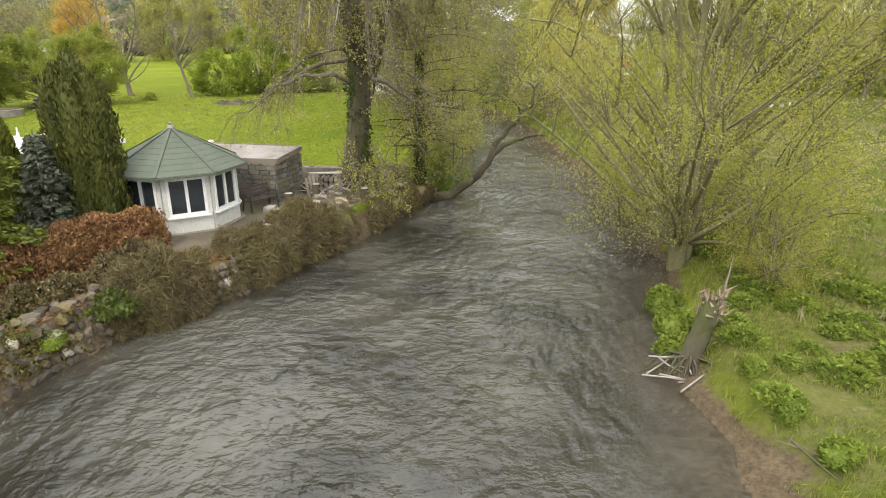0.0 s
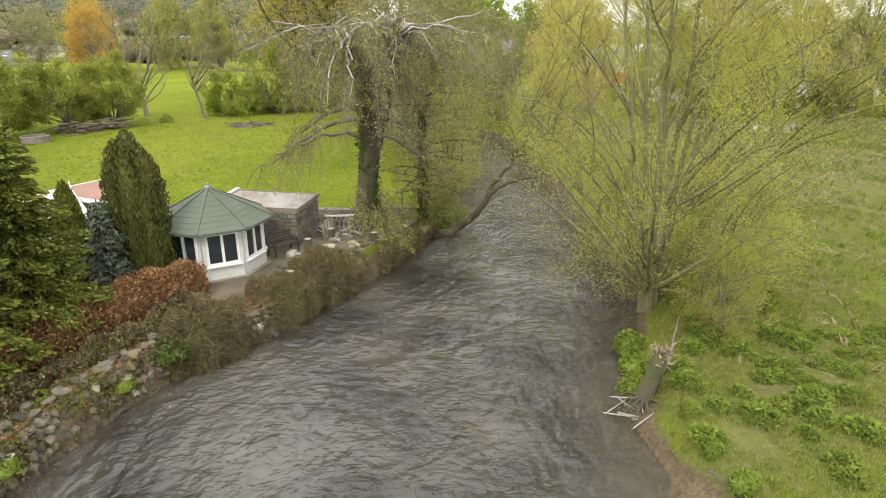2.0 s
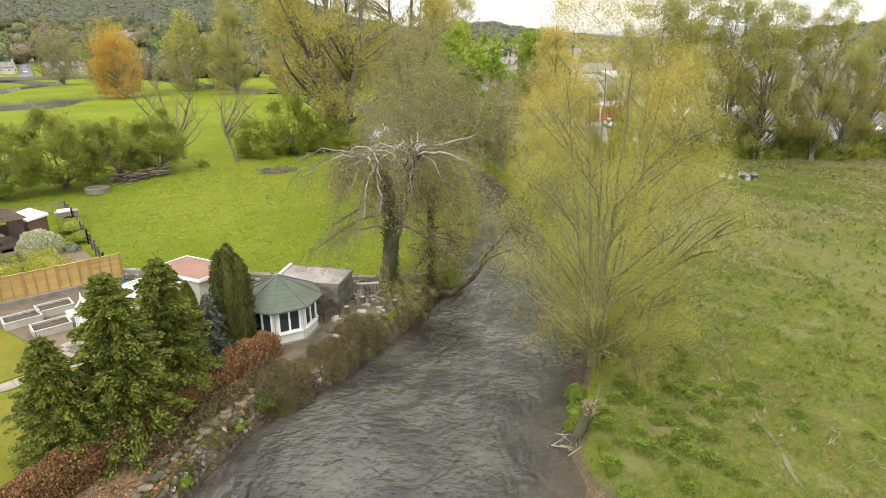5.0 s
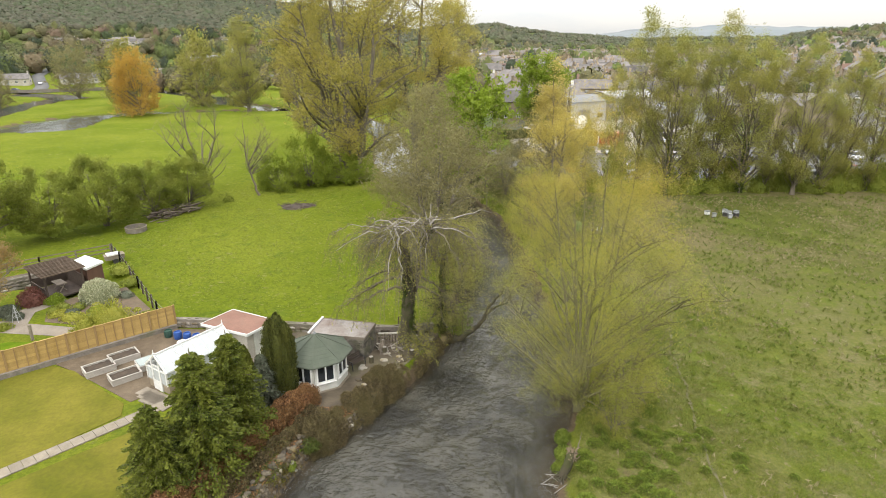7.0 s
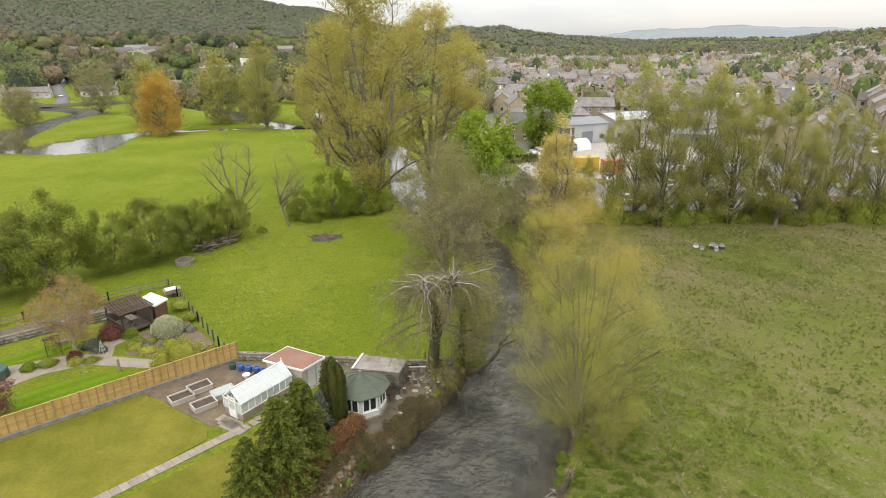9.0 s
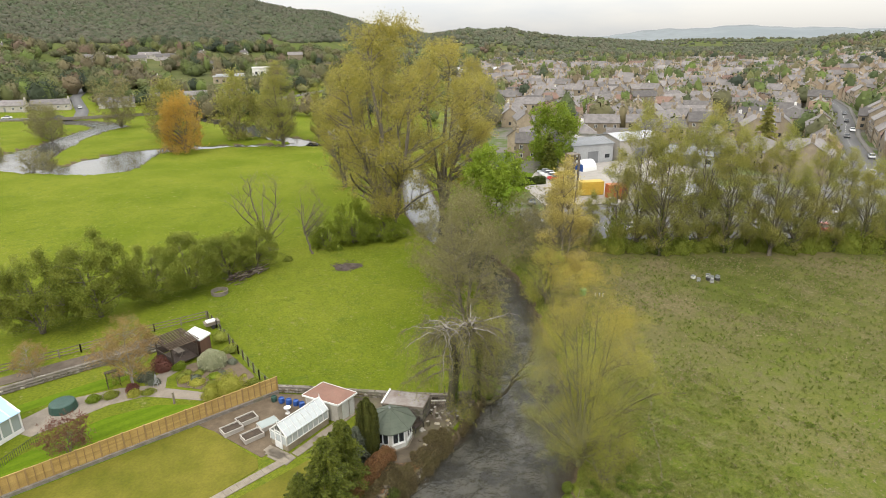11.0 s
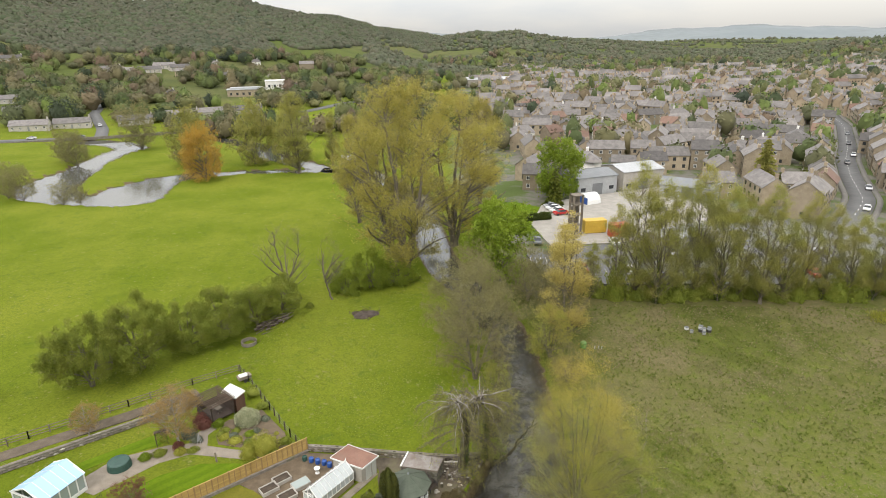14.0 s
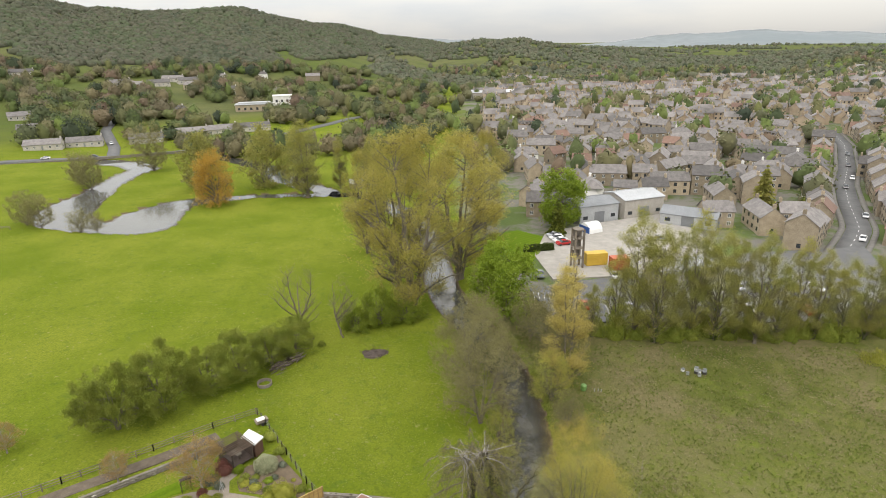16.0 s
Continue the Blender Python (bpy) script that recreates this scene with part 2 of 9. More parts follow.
LEAF_FRESH = foliage("fresh_leaves", (0.13, 0.19, 0.018), (0.22, 0.30, 0.03), (0.25, 0.31, 0.04), 0.4, 0.5)
LEAF_HAZEL = foliage("hazel_leaves", (0.13, 0.19, 0.022), (0.33, 0.39, 0.055), (0.33, 0.37, 0.06), 0.5, 0.5)
LEAF_HAW = foliage("hawthorn_leaves", (0.09, 0.125, 0.018), (0.29, 0.33, 0.055), (0.29, 0.30, 0.06), 0.4, 0.5)
LEAF_IVY = foliage("ivy_leaves", (0.03, 0.05, 0.012), (0.07, 0.10, 0.02), (0.09, 0.10, 0.02), 0.2, 0.6)
LEAF_YEW = foliage("yew_sprays", (0.016, 0.023, 0.008), (0.10, 0.112, 0.028), (0.13, 0.13, 0.03), 0.15, 1.3)
LEAF_CYPRESS = foliage("cypress_sprays", (0.018, 0.032, 0.008), (0.15, 0.185, 0.03), (0.25, 0.265, 0.04), 0.25, 0.9)
LEAF_SPRUCE = foliage("blue_spruce_needles", (0.045, 0.055, 0.038), (0.155, 0.172, 0.125), (0.16, 0.17, 0.11), 0.15, 0.8)
LEAF_GOLDYEW = foliage("golden_yew_sprays", (0.05, 0.065, 0.01), (0.12, 0.13, 0.02), (0.15, 0.16, 0.03), 0.1, 0.8)
LEAF_BEECH = foliage("copper_beech_hedge_leaves", (0.045, 0.022, 0.012), (0.38, 0.20, 0.095), (0.24, 0.15, 0.06), 0.2, 1.4)
LEAF_SCRUB = foliage("olive_brown_scrub", (0.03, 0.024, 0.013), (0.21, 0.165, 0.085), (0.15, 0.13, 0.05), 0.2, 0.7)
LEAF_DOCK = foliage("dock_leaves", (0.06, 0.098, 0.015), (0.21, 0.275, 0.05), (0.24, 0.28, 0.045), 0.4, 1.2)
LEAF_RED = foliage("dark_red_leaves", (0.10, 0.035, 0.03), (0.20, 0.075, 0.06), (0.17, 0.09, 0.06), 0.3, 0.8)
LEAF_PEACH = foliage("young_bronze_leaves", (0.26, 0.16, 0.06), (0.40, 0.26, 0.11), (0.30, 0.25, 0.08), 0.4, 0.8)
LEAF_SILVER = foliage("variegated_leaves", (0.20, 0.22, 0.11), (0.55, 0.55, 0.38), (0.4, 0.4, 0.27), 0.3, 1.5)
LEAF_YELLOW = foliage("yellow_green_leaves", (0.17, 0.19, 0.025), (0.36, 0.36, 0.06), (0.36, 0.33, 0.07), 0.35, 1.0)
GRASS = foliage("meadow_grass", (0.11, 0.15, 0.02), (0.25, 0.29, 0.055), (0.24, 0.22, 0.10), 0.35, 0.35)
STRAW = foliage("dry_grass", (0.2, 0.17, 0.09), (0.36, 0.31, 0.19), (0.3, 0.27, 0.15), 0.3, 0.6)
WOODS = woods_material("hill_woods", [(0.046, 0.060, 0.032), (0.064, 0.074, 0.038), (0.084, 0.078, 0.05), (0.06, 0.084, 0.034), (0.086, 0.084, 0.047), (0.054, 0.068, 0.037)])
# the hill woods tones again, lighter and greyer: distance haze mixed into the colour
WOODS_HAZED = woods_material("far_woods", [(0.070, 0.082, 0.050), (0.088, 0.098, 0.056), (0.108, 0.10, 0.066), (0.082, 0.105, 0.05), (0.112, 0.106, 0.064), (0.076, 0.09, 0.052)])
VALLEY = woods_material("valley_trees", [(0.022, 0.034, 0.02), (0.07, 0.098, 0.026), (0.155, 0.16, 0.048), (0.13, 0.108, 0.064), (0.13, 0.18, 0.034), (0.065, 0.08, 0.03), (0.165, 0.143, 0.068), (0.15, 0.098, 0.068)])


# ---- mesh helpers ----
def mesh_from(name, V, F, material, smooth=False):
    """A mesh from an array of points and an array of equal-sided faces."""
    V, F = np.asarray(V, dtype=np.float32), np.asarray(F, dtype=np.int32)
    me = bpy.data.meshes.new(name)
    k = F.shape[1]
    me.vertices.add(len(V))
    me.vertices.foreach_set("co", V.ravel())
    me.loops.add(F.size)
    me.loops.foreach_set("vertex_index", F.ravel())
    me.polygons.add(len(F))
    me.polygons.foreach_set("loop_start", np.arange(0, F.size, k, dtype=np.int32))
    if smooth:
        me.polygons.foreach_set("use_smooth", np.ones(len(F), dtype=bool))
    me.update(calc_edges=True)
    me.materials.append(material)
    return me


class Geo:
    """Collects boxes, prisms and tubes into one mesh."""

    def __init__(self):
        self.v, self.f = [], []

    def add(self, vs, fs, m=None):
        o = len(self.v)
        self.v += [tuple(m @ Vector(p)) if m else tuple(p) for p in vs]
        self.f += [tuple(i + o for i in f) for f in fs]
        return self

    def box(self, x0, y0, z0, x1, y1, z1, m=None):
        vs = [(x, y, z) for z in (z0, z1) for x, y in ((x0, y0), (x1, y0), (x1, y1), (x0, y1))]
        return self.add(vs, [(3, 2, 1, 0), (4, 5, 6, 7), (0, 1, 5, 4), (1, 2, 6, 5), (2, 3, 7, 6), (3, 0, 4, 7)], m)

    def beam(self, p, q, w, h):
        """A bar of section w by h from p to q."""
        p, q = Vector(p), Vector(q)
        d = (q - p)
        rot = d.to_track_quat("Z", "Y").to_matrix().to_4x4()
        return self.box(-w / 2, -h / 2, 0, w / 2, h / 2, d.length, Matrix.Translation(p) @ rot)

    def prism(self, poly, z0, z1, m=None):
        n = len(poly)
        vs = [(x, y, z0) for x, y in poly] + [(x, y, z1) for x, y in poly]
        fs = [tuple(range(n - 1, -1, -1)), tuple(range(n, 2 * n))] + [(i, (i + 1) % n, n + (i + 1) % n, n + i) for i in range(n)]
        return self.add(vs, fs, m)

    def cyl(self, p, q, r0, r1, n=8):
        p, q = Vector(p), Vector(q)
        rot = (q - p).to_track_quat("Z", "Y").to_matrix().to_4x4()
        h = (q - p).length
        vs = [(r * math.cos(a), r * math.sin(a), z) for z, r in ((0, r0), (h, r1)) for a in (2 * math.pi * i / n for i in range(n))]
        fs = [tuple(range(n - 1, -1, -1)), tuple(range(n, 2 * n))] + [(i, (i + 1) % n, n + (i + 1) % n, n + i) for i in range(n)]
        return self.add(vs, fs, Matrix.Translation(p) @ rot)

    def lathe(self, profile, n=12, at=(0, 0, 0), caps=True):
        vs = [(at[0] + r * math.cos(a), at[1] + r * math.sin(a), at[2] + z) for r, z in profile for a in (2 * math.pi * i / n for i in range(n))]
        k = len(profile)
        fs = [(j * n + i, j * n + (i + 1) % n, (j + 1) * n + (i + 1) % n, (j + 1) * n + i) for j in range(k - 1) for i in range(n)]
        if caps:
            fs += [tuple(range(n - 1, -1, -1)), tuple(range((k - 1) * n, k * n))]
        return self.add(vs, fs)

    def mesh(self, name, material, bevel=0.0, smooth=False):
        me = bpy.data.meshes.new(name)
        me.from_pydata(self.v, [], self.f)
        if bevel:
            bm = bmesh.new()
            bm.from_mesh(me)
            bmesh.ops.bevel(bm, geom=[e for e in bm.edges if e.calc_face_angle(0) > 0.5], offset=bevel, segments=1, affect="EDGES")
            bm.to_mesh(me)
            bm.free()
        if smooth:
            for p in me.polygons:
                p.use_smooth = True
        me.materials.append(material)
        return me


def part(name, data, material, parent, label="", bevel=0.0):
    """Links a Geo or a mesh as one part under a thing or a part."""
    if isinstance(data, Geo):
        data = data.mesh(name, material, bevel)
    ob = new(name, data)
    ob.parent = parent
    if label:
        ob["label"] = label
    return ob


def thing(name, label, category, m=None, group="", kind="", data=None):
    ob = new(name, data)
    if m is not None:
        ob.matrix_world = m
    return tagged(ob, label, category, group, kind)


# ---- the lie of the land ----
WATER_Z, FIELD_Z, GARDEN_Z = 0.0, 0.7, 1.1
LEFT_BANK = [(-90, -17), (5, -10.6), (11, -9.5), (14.1, -8.3), (16.8, -6.0), (20.6, -4.4), (22, -3.1), (27.5, -0.9), (41, 0.1), (48, 1.1), (60, 0), (75, -6), (88, -12), (100, -15.5), (132, -19.5), (149, -25), (170, -37), (189, -52)]
RIGHT_BANK = [(-90, 1), (5, 5.2), (8.4, 5.4), (12.5, 5.3), (15.2, 6.5), (20.7, 7.8), (28.5, 8.7), (38.7, 8.0), (51, 7.5), (62, 6), (75, 2), (90, -4.5), (99.7, -7.5), (123, -11.6), (149, -16), (170, -27), (189, -40)]
POOL = [(-46, 189, 3.5), (-80, 188, 3), (-100, 184, 3.5), (-113, 174, 7), (-115, 160, 11), (-112, 150, 11), (-127, 146, 5.5), (-141, 153, 8.5), (-148, 163, 10.5), (-152, 178, 8.5), (-153, 190, 6.5), (-158, 208, 5.5), (-160, 224, 5), (-160, 240, 6), (-175, 252, 6), (-190, 256, 6)]
UPPER_STREAM = [(-60, 193, 4), (-84, 213, 5), (-100, 240, 6), (-128, 262, 4), (-170, 300, 4)]
BROOK = [(84, 45, 2), (80, 62, 2.2), (78, 78, 2.6), (83, 98, 2.5), (90, 120, 2)]


def bank_x(bank, y):
    return np.interp(y, [b[0] for b in bank], [b[1] for b in bank])


def chain_distance(chain, x, y):
    """Distance outside a chain of capsules; negative inside."""
    best = np.full(np.shape(x), 1e9)
    for (ax, ay, ar), (bx, by, br) in zip(chain, chain[1:]):
        dx, dy = bx - ax, by - ay
        s = np.clip(((x - ax) * dx + (y - ay) * dy) / (dx * dx + dy * dy), 0, 1)
        best = np.minimum(best, np.hypot(x - ax - s * dx, y - ay - s * dy) - (ar + (br - ar) * s))
    return best


def wave(x, y, s, seed=0):
    return np.sin(x * s + 1.7 * seed) * np.cos(y * s * 1.13 + seed) + 0.5 * np.sin(x * s * 2.3 + y * s * 1.9 + seed)


def shore_distance(x, y):
    """Metres from the water's edge; negative in the water."""
    wob = 0.25 * wave(x, y, 1.1, 2)
    river = np.maximum(bank_x(LEFT_BANK, y) - x, x - bank_x(RIGHT_BANK, y)) + np.where(x > 0, wob, 0.4 * wob)
    river = np.where(y > 189, 99, river)
    pools = np.minimum(np.minimum(chain_distance(POOL, x, y), chain_distance(UPPER_STREAM, x, y)), chain_distance(BROOK, x, y))
    return np.minimum(river, pools + 3 * wob)


RIDGE_WEST = [(-180, 1500, 60), (-80, 1100, 100), (-60, 1100, 118), (-40, 1150, 128), (-37, 1160, 124), (-32, 1190, 107), (-29, 1200, 105), (-26, 1220, 107), (-22.6, 1240, 112), (-20.3, 1255, 110), (-18.5, 1270, 101), (-16.2, 1285, 90), (-12.4, 1300, 78), (-9.5, 1420, 68), (-6.5, 1650, 54), (-4.5, 1820, 44), (0, 2200, 22), (6, 2300, 5)]
RIDGE_MID = [(-8, 1500, 6), (-5, 1500, 20), (-4, 1500, 30), (-2.5, 1500, 40), (-1, 1490, 44), (0, 1480, 48), (1.5, 1490, 46), (4, 1500, 45), (5.0, 1500, 36), (7.5, 1550, 29), (10.4, 1650, 24), (13.8, 1750, 14), (17, 1800, 6)]
RIDGE_EAST = [(4, 2300, 5), (12, 2250, 10), (20, 2200, 14), (33, 2200, 18), (60, 2200, 30), (180, 2200, 40)]
RIDGE_NEAR_EAST = [(22, 1250, 2), (25, 1200, 4), (27.3, 1180, 18), (29.1, 1170, 24), (31.5, 1150, 29), (40, 1100, 40), (70, 1000, 40), (180, 1000, 30)]


def ridge(crest, az, r, foot, power):
    R = np.interp(az, [c[0] for c in crest], [c[1] for c in crest])
    h = np.interp(az, [c[0] for c in crest], [c[2] for c in crest], left=0, right=0)
    up = np.clip((r - foot * R) / (R - foot * R), 0, 1) ** power
    over = np.clip(1 - (r - R) / (0.9 * R), 0.25, 1)
    return h * np.where(r < R, up, over)


def garden_mask(x, y):
    back = np.interp(x, [-60, -40, -23, -5], [24, 37, 29.5, 28])
    return np.clip((bank_x(LEFT_BANK, y) - x) / 0.4 + 0.5, 0, 1) * np.clip((back - y) / 1.0, 0, 1)


def land(x, y):
    x, y = np.asarray(x, float), np.asarray(y, float)
    r, az = np.hypot(x + 2, y + 30), np.degrees(np.arctan2(x + 2, y + 30))
    far = np.clip((r - 150) / 300, 0, 1)
    z = FIELD_Z + 0.06 * wave(x, y, 0.35, 1) + 0.03 * wave(x, y, 1.3, 5) + far * 0.8 * wave(x, y, 0.021, 3)
    z = z - (z - FIELD_Z) * garden_mask(x, y)
    z = z + np.maximum.reduce([ridge(RIDGE_WEST, az, r, 0.26, 1.9), ridge(RIDGE_MID, az, r, 0.62, 1.0), ridge(RIDGE_EAST, az, r, 0.66, 1.0), ridge(RIDGE_NEAR_EAST, az, r, 0.45, 1.3)])
    z = z + np.clip((r - 900) / 400, 0, 1) * 3.0 * wave(x, y, 0.009, 4)
    z = z + (GARDEN_Z - FIELD_Z) * garden_mask(x, y)
    if not ((np.abs(x) < 215) & (y > -95) & (y < 320)).any():
        return z
    d = shore_distance(x, y)
    steep = np.where((x < bank_x(LEFT_BANK, y) + 3) & (y < 30), 0.35, 1.3)
    dip = np.clip(1 - d / steep, 0, 1)
    z = np.where(d > 0, z * (1 - dip) + 0.02 * dip, np.maximum(-0.9, -0.02 + d * np.where(x > 0, 0.30, 0.7)))
    return z


def ground_z(x, y):
    return float(land(np.array([x]), np.array([y]))[0])


def town_mask(x, y):
    r, az = np.hypot(x + 2, y + 30), np.degrees(np.arctan2(x + 2, y + 30))
    near = np.clip((y - (92 + 0.02 * x)) / 6, 0, 1) * np.clip((x - bank_x(RIGHT_BANK, np.minimum(y, 180)) - 10) / 4, 0, 1)
    return near * np.clip((760 - r) / 60, 0, 1) * np.clip((az + 3) / 2, 0, 1) * np.clip((70 - az) / 5, 0, 1)


# ---- ground: one sheet out to the horizon ----
az = np.radians(np.concatenate([np.arange(-48, 48, 0.32), np.arange(48, 312, 2.0)]))
rad = np.concatenate([[0.5], 3.0 * np.exp(np.linspace(0, math.log(4800 / 3.0), 400))])
A, Rr = np.meshgrid(az, rad)
GX, GY = Rr * np.sin(A), Rr * np.cos(A) + 2.0
GZ = land(GX, GY)
na, nr = len(az), len(rad)
idx = np.arange(na * nr).reshape(nr, na)
nxt = np.roll(idx, -1, axis=1)
quads = np.stack([idx[:-1], nxt[:-1], nxt[1:], idx[1:]], axis=-1).reshape(-1, 4)[:, ::-1]
me = mesh_from("ground", np.stack([GX, GY, GZ], -1).reshape(-1, 3), quads, GROUND, smooth=True)
sd = shore_distance(GX, GY)
r_eye = np.hypot(GX + 2, GY + 30)
masks = {
    "meadow": np.clip((GX - bank_x(RIGHT_BANK, np.minimum(GY, 90))) / 1.5, 0, 1) * np.clip((120 - GY) / 20, 0, 1),
    "hill": np.clip((r_eye - 330) / 150, 0, 1) * np.maximum(np.clip((GZ - 2) / 3, 0, 1), np.clip((r_eye - 700) / 80, 0, 1)),
    "town": town_mask(GX, GY),
    "earth": np.clip(np.clip(1 - sd / np.where((GX > 0) & (GY < 14), 1.1, 0.7), 0, 1) + (GX > 6) * 0.42 * np.exp(-((GX - 9.0) ** 2 + (GY - 12.4) ** 2) / 5.0) + (GX > 6) * 0.3 * np.exp(-((GX - 8.2) ** 2 + (GY - 9.5) ** 2) / 2.0), 0, 1),
}
for key, val in masks.items():
    me.attributes.new(key, "FLOAT", "POINT").data.foreach_set("value", val.astype(np.float32).ravel())
ground = thing("ground", "green valley floor of pasture and rough meadow rising to hills", "ground", kind="structure", data=me)

# ---- the far moor beyond the valley: a backdrop with haze in its colour ----
# pale blue-grey stands in for the air between; the moor itself is darker
MOOR_HAZED = solid("distant_moor", (0.17, 0.195, 0.20), (0.215, 0.24, 0.25), 0.004, 1.0, 0.0, fine=6, stain=(0.15, 0.175, 0.185))
MOOR_CREST = [(-20, 40), (-9, 60), (-4.5, 58), (0, 36), (5, 10), (8, 6), (10.4, 14), (12.3, 32), (14.6, 51), (17, 57), (19, 61), (22.8, 70), (25, 65), (27.1, 58), (31.3, 51), (36, 50), (48, 50)]
ba = np.radians(np.arange(-20, 48.1, 0.25))
moor = []
for k, (rk, hk) in enumerate(((2500, -0.1), (2750, 0.45), (3000, 0.8), (3200, 1.0), (3700, 0.9))):
    crest = np.interp(np.degrees(ba), [c[0] for c in MOOR_CREST], [c[1] for c in MOOR_CREST])
    moor.append(np.stack([-2 + rk * np.sin(ba), -30 + rk * np.cos(ba), crest * hk + (2.5 * np.sin(ba * 60 + k) + 1.5 * np.sin(ba * 173 + 2 * k)) * (hk > 0)], -1))
bi = np.arange(5 * len(ba)).reshape(5, -1)
bq = np.stack([bi[:-1, :-1], bi[:-1, 1:], bi[1:, 1:], bi[1:, :-1]], -1).reshape(-1, 4)
thing("backdrop", "distant moorland ridge under the clouds, painted pale blue-grey for haze", "hills", kind="structure", data=mesh_from("backdrop", np.concatenate(moor), bq[:, ::-1], MOOR_HAZED, smooth=True))

# ---- water: a level sheet that shows where the land dips below it ----
def water_sheet(name, x0, x1, y0, y1, step, label, mat=None):
    xs, ys = np.arange(x0, x1 + step, step), np.arange(y0, y1 + step, step)
    X, Y = np.meshgrid(xs, ys)
    i = np.arange(X.size).reshape(X.shape)
    q = np.stack([i[:-1, :-1], i[:-1, 1:], i[1:, 1:], i[1:, :-1]], -1).reshape(-1, 4)
    d = shore_distance(X, Y).ravel()
    keep = (d[q] < 1.2).any(axis=1)
    q = q[keep]
    used = np.unique(q)
    remap = np.full(X.size, -1)
    remap[used] = np.arange(len(used))
    V = np.stack([X.ravel(), Y.ravel(), np.zeros(X.size)], -1)[used]
    w = mesh_from(name, V, remap[q], mat or WATER, smooth=True)
    depth = np.clip(-land(V[:, 0], V[:, 1]) / 0.75, 0, 1)
    w.attributes.new("deep", "FLOAT", "POINT").data.foreach_set("value", depth.astype(np.float32))
    return thing(name, label, "water", kind="structure", data=w)


water_sheet("water", -20, 12, -90, 72, 0.5, "dark rippled river water between grassy banks")
water_sheet("water_upper", -60, 12, 72, 195, 0.5, "smooth pale reach of the river between the poplars", WATER_STILL)
water_sheet("water_pool", -200, -40, 132, 310, 1.5, "pale still pool and stream reflecting the sky", WATER_STILL)
water_sheet("water_brook", 70, 100, 40, 125, 1.0, "narrow brook along the meadow's edge", WATER_STILL)


# ---- growing things ----
def unit(v):
    return v / np.maximum(np.linalg.norm(v, axis=-1, keepdims=True), 1e-9)


def tubes(lines, sides):
    """Tapered tubes along polylines: each line is (points, radii)."""
    V, F, o = [], [], 0
    ang = np.arange(sides) * 2 * np.pi / sides
    ca, sa = np.cos(ang)[:, None], np.sin(ang)[:, None]
    groups = {}
    for P, r in lines:
        groups.setdefault(len(P), []).append((P, r))
    i = np.arange(sides)
    j = (i + 1) % sides
    for k, ls in groups.items():
        P = np.array([q[0] for q in ls])
        r = np.array([q[1] for q in ls])
        t = unit(np.gradient(P, axis=1))
        ref = np.where(np.abs(t[:, :1, :1]) < 0.8, np.array([1.0, 0.13, 0.07]), np.array([0.1, 1.0, 0.05]))
        a = unit(np.cross(t, np.broadcast_to(ref, t.shape)))
        b = np.cross(t, a)
        ring = P[:, :, None] + r[:, :, None, None] * (ca * a[:, :, None] + sa * b[:, :, None])
        V.append(ring.reshape(-1, 3))
        one = np.concatenate([np.stack([s * sides + i, s * sides + j, (s + 1) * sides + j, (s + 1) * sides + i], -1) for s in range(k - 1)])
        F.append((one[None] + (o + np.arange(len(ls)) * k * sides)[:, None, None]).reshape(-1, 4))
        o += len(ls) * k * sides
    return np.concatenate(V), np.concatenate(F)


def blades(rng, C, size, aim=None, slim=0.45, spread=1.0, flat=0.0):
    """Pointed four-sided leaves at the points C; aim: a direction they lean to."""
    n = len(C)
    d = rng.normal(size=(n, 3)) * spread
    if aim is not None:
        d = d + aim
    if flat:
        d[:, 2] *= 1 - flat
    d = unit(d)
    s = unit(np.cross(d, rng.normal(size=(n, 3))))
    L = (size * rng.uniform(0.6, 1.4, n))[:, None]
    V = np.stack([C - d * L * 0.5, C + s * L * 0.5 * slim, C + d * L * 0.5, C - s * L * 0.5 * slim], 1).reshape(-1, 3)
    return V, np.arange(4 * n).reshape(n, 4)


def join(parts_):
    V, F, o = [], [], 0
    for v, f in parts_:
        V.append(v)
        F.append(f + o)
        o += len(v)
    return np.concatenate(V), np.concatenate(F)


def wander(rng, p, d, length, k, wobble, pull):
    """A polyline from p along d that wobbles and is pulled by a vector."""
    step = length / (k - 1)
    x, y, z = float(p[0]), float(p[1]), float(p[2])
    a, b, c = float(d[0]), float(d[1]), float(d[2])
    e, f, g = float(pull[0]), float(pull[1]), float(pull[2])
    pts = [(x, y, z)]
    for w in (rng.standard_normal((k - 1, 3)) * wobble).tolist():
        a, b, c = a + w[0] + e, b + w[1] + f, c + w[2] + g
        n = step / math.sqrt(a * a + b * b + c * c)
        a, b, c = a * n, b * n, c * n
        x, y, z = x + a, y + b, z + c
        pts.append((x, y, z))
        a, b, c = a / step, b / step, c / step
    return np.array(pts)


def curve(p0, p1, p2, k):
    u = np.linspace(0, 1, k)[None, :, None]
    return p0[:, None] * (1 - u) ** 2 + 2 * p1[:, None] * u * (1 - u) + p2[:, None] * u * u


def leaf_points(rng, P, per, scatter, lo=0.15):
    m, k = P.shape[:2]
    u = rng.uniform(lo, 1, (m, per)) * (k - 1)
    i = np.minimum(u.astype(int), k - 2)
    row = np.arange(m)[:, None]
    D = (P[row, i + 1] - P[row, i]).reshape(-1, 3)
    C = P[row, i].reshape(-1, 3) + D * (u - i).reshape(-1, 1)
    return C + rng.normal(size=C.shape) * scatter, unit(D)


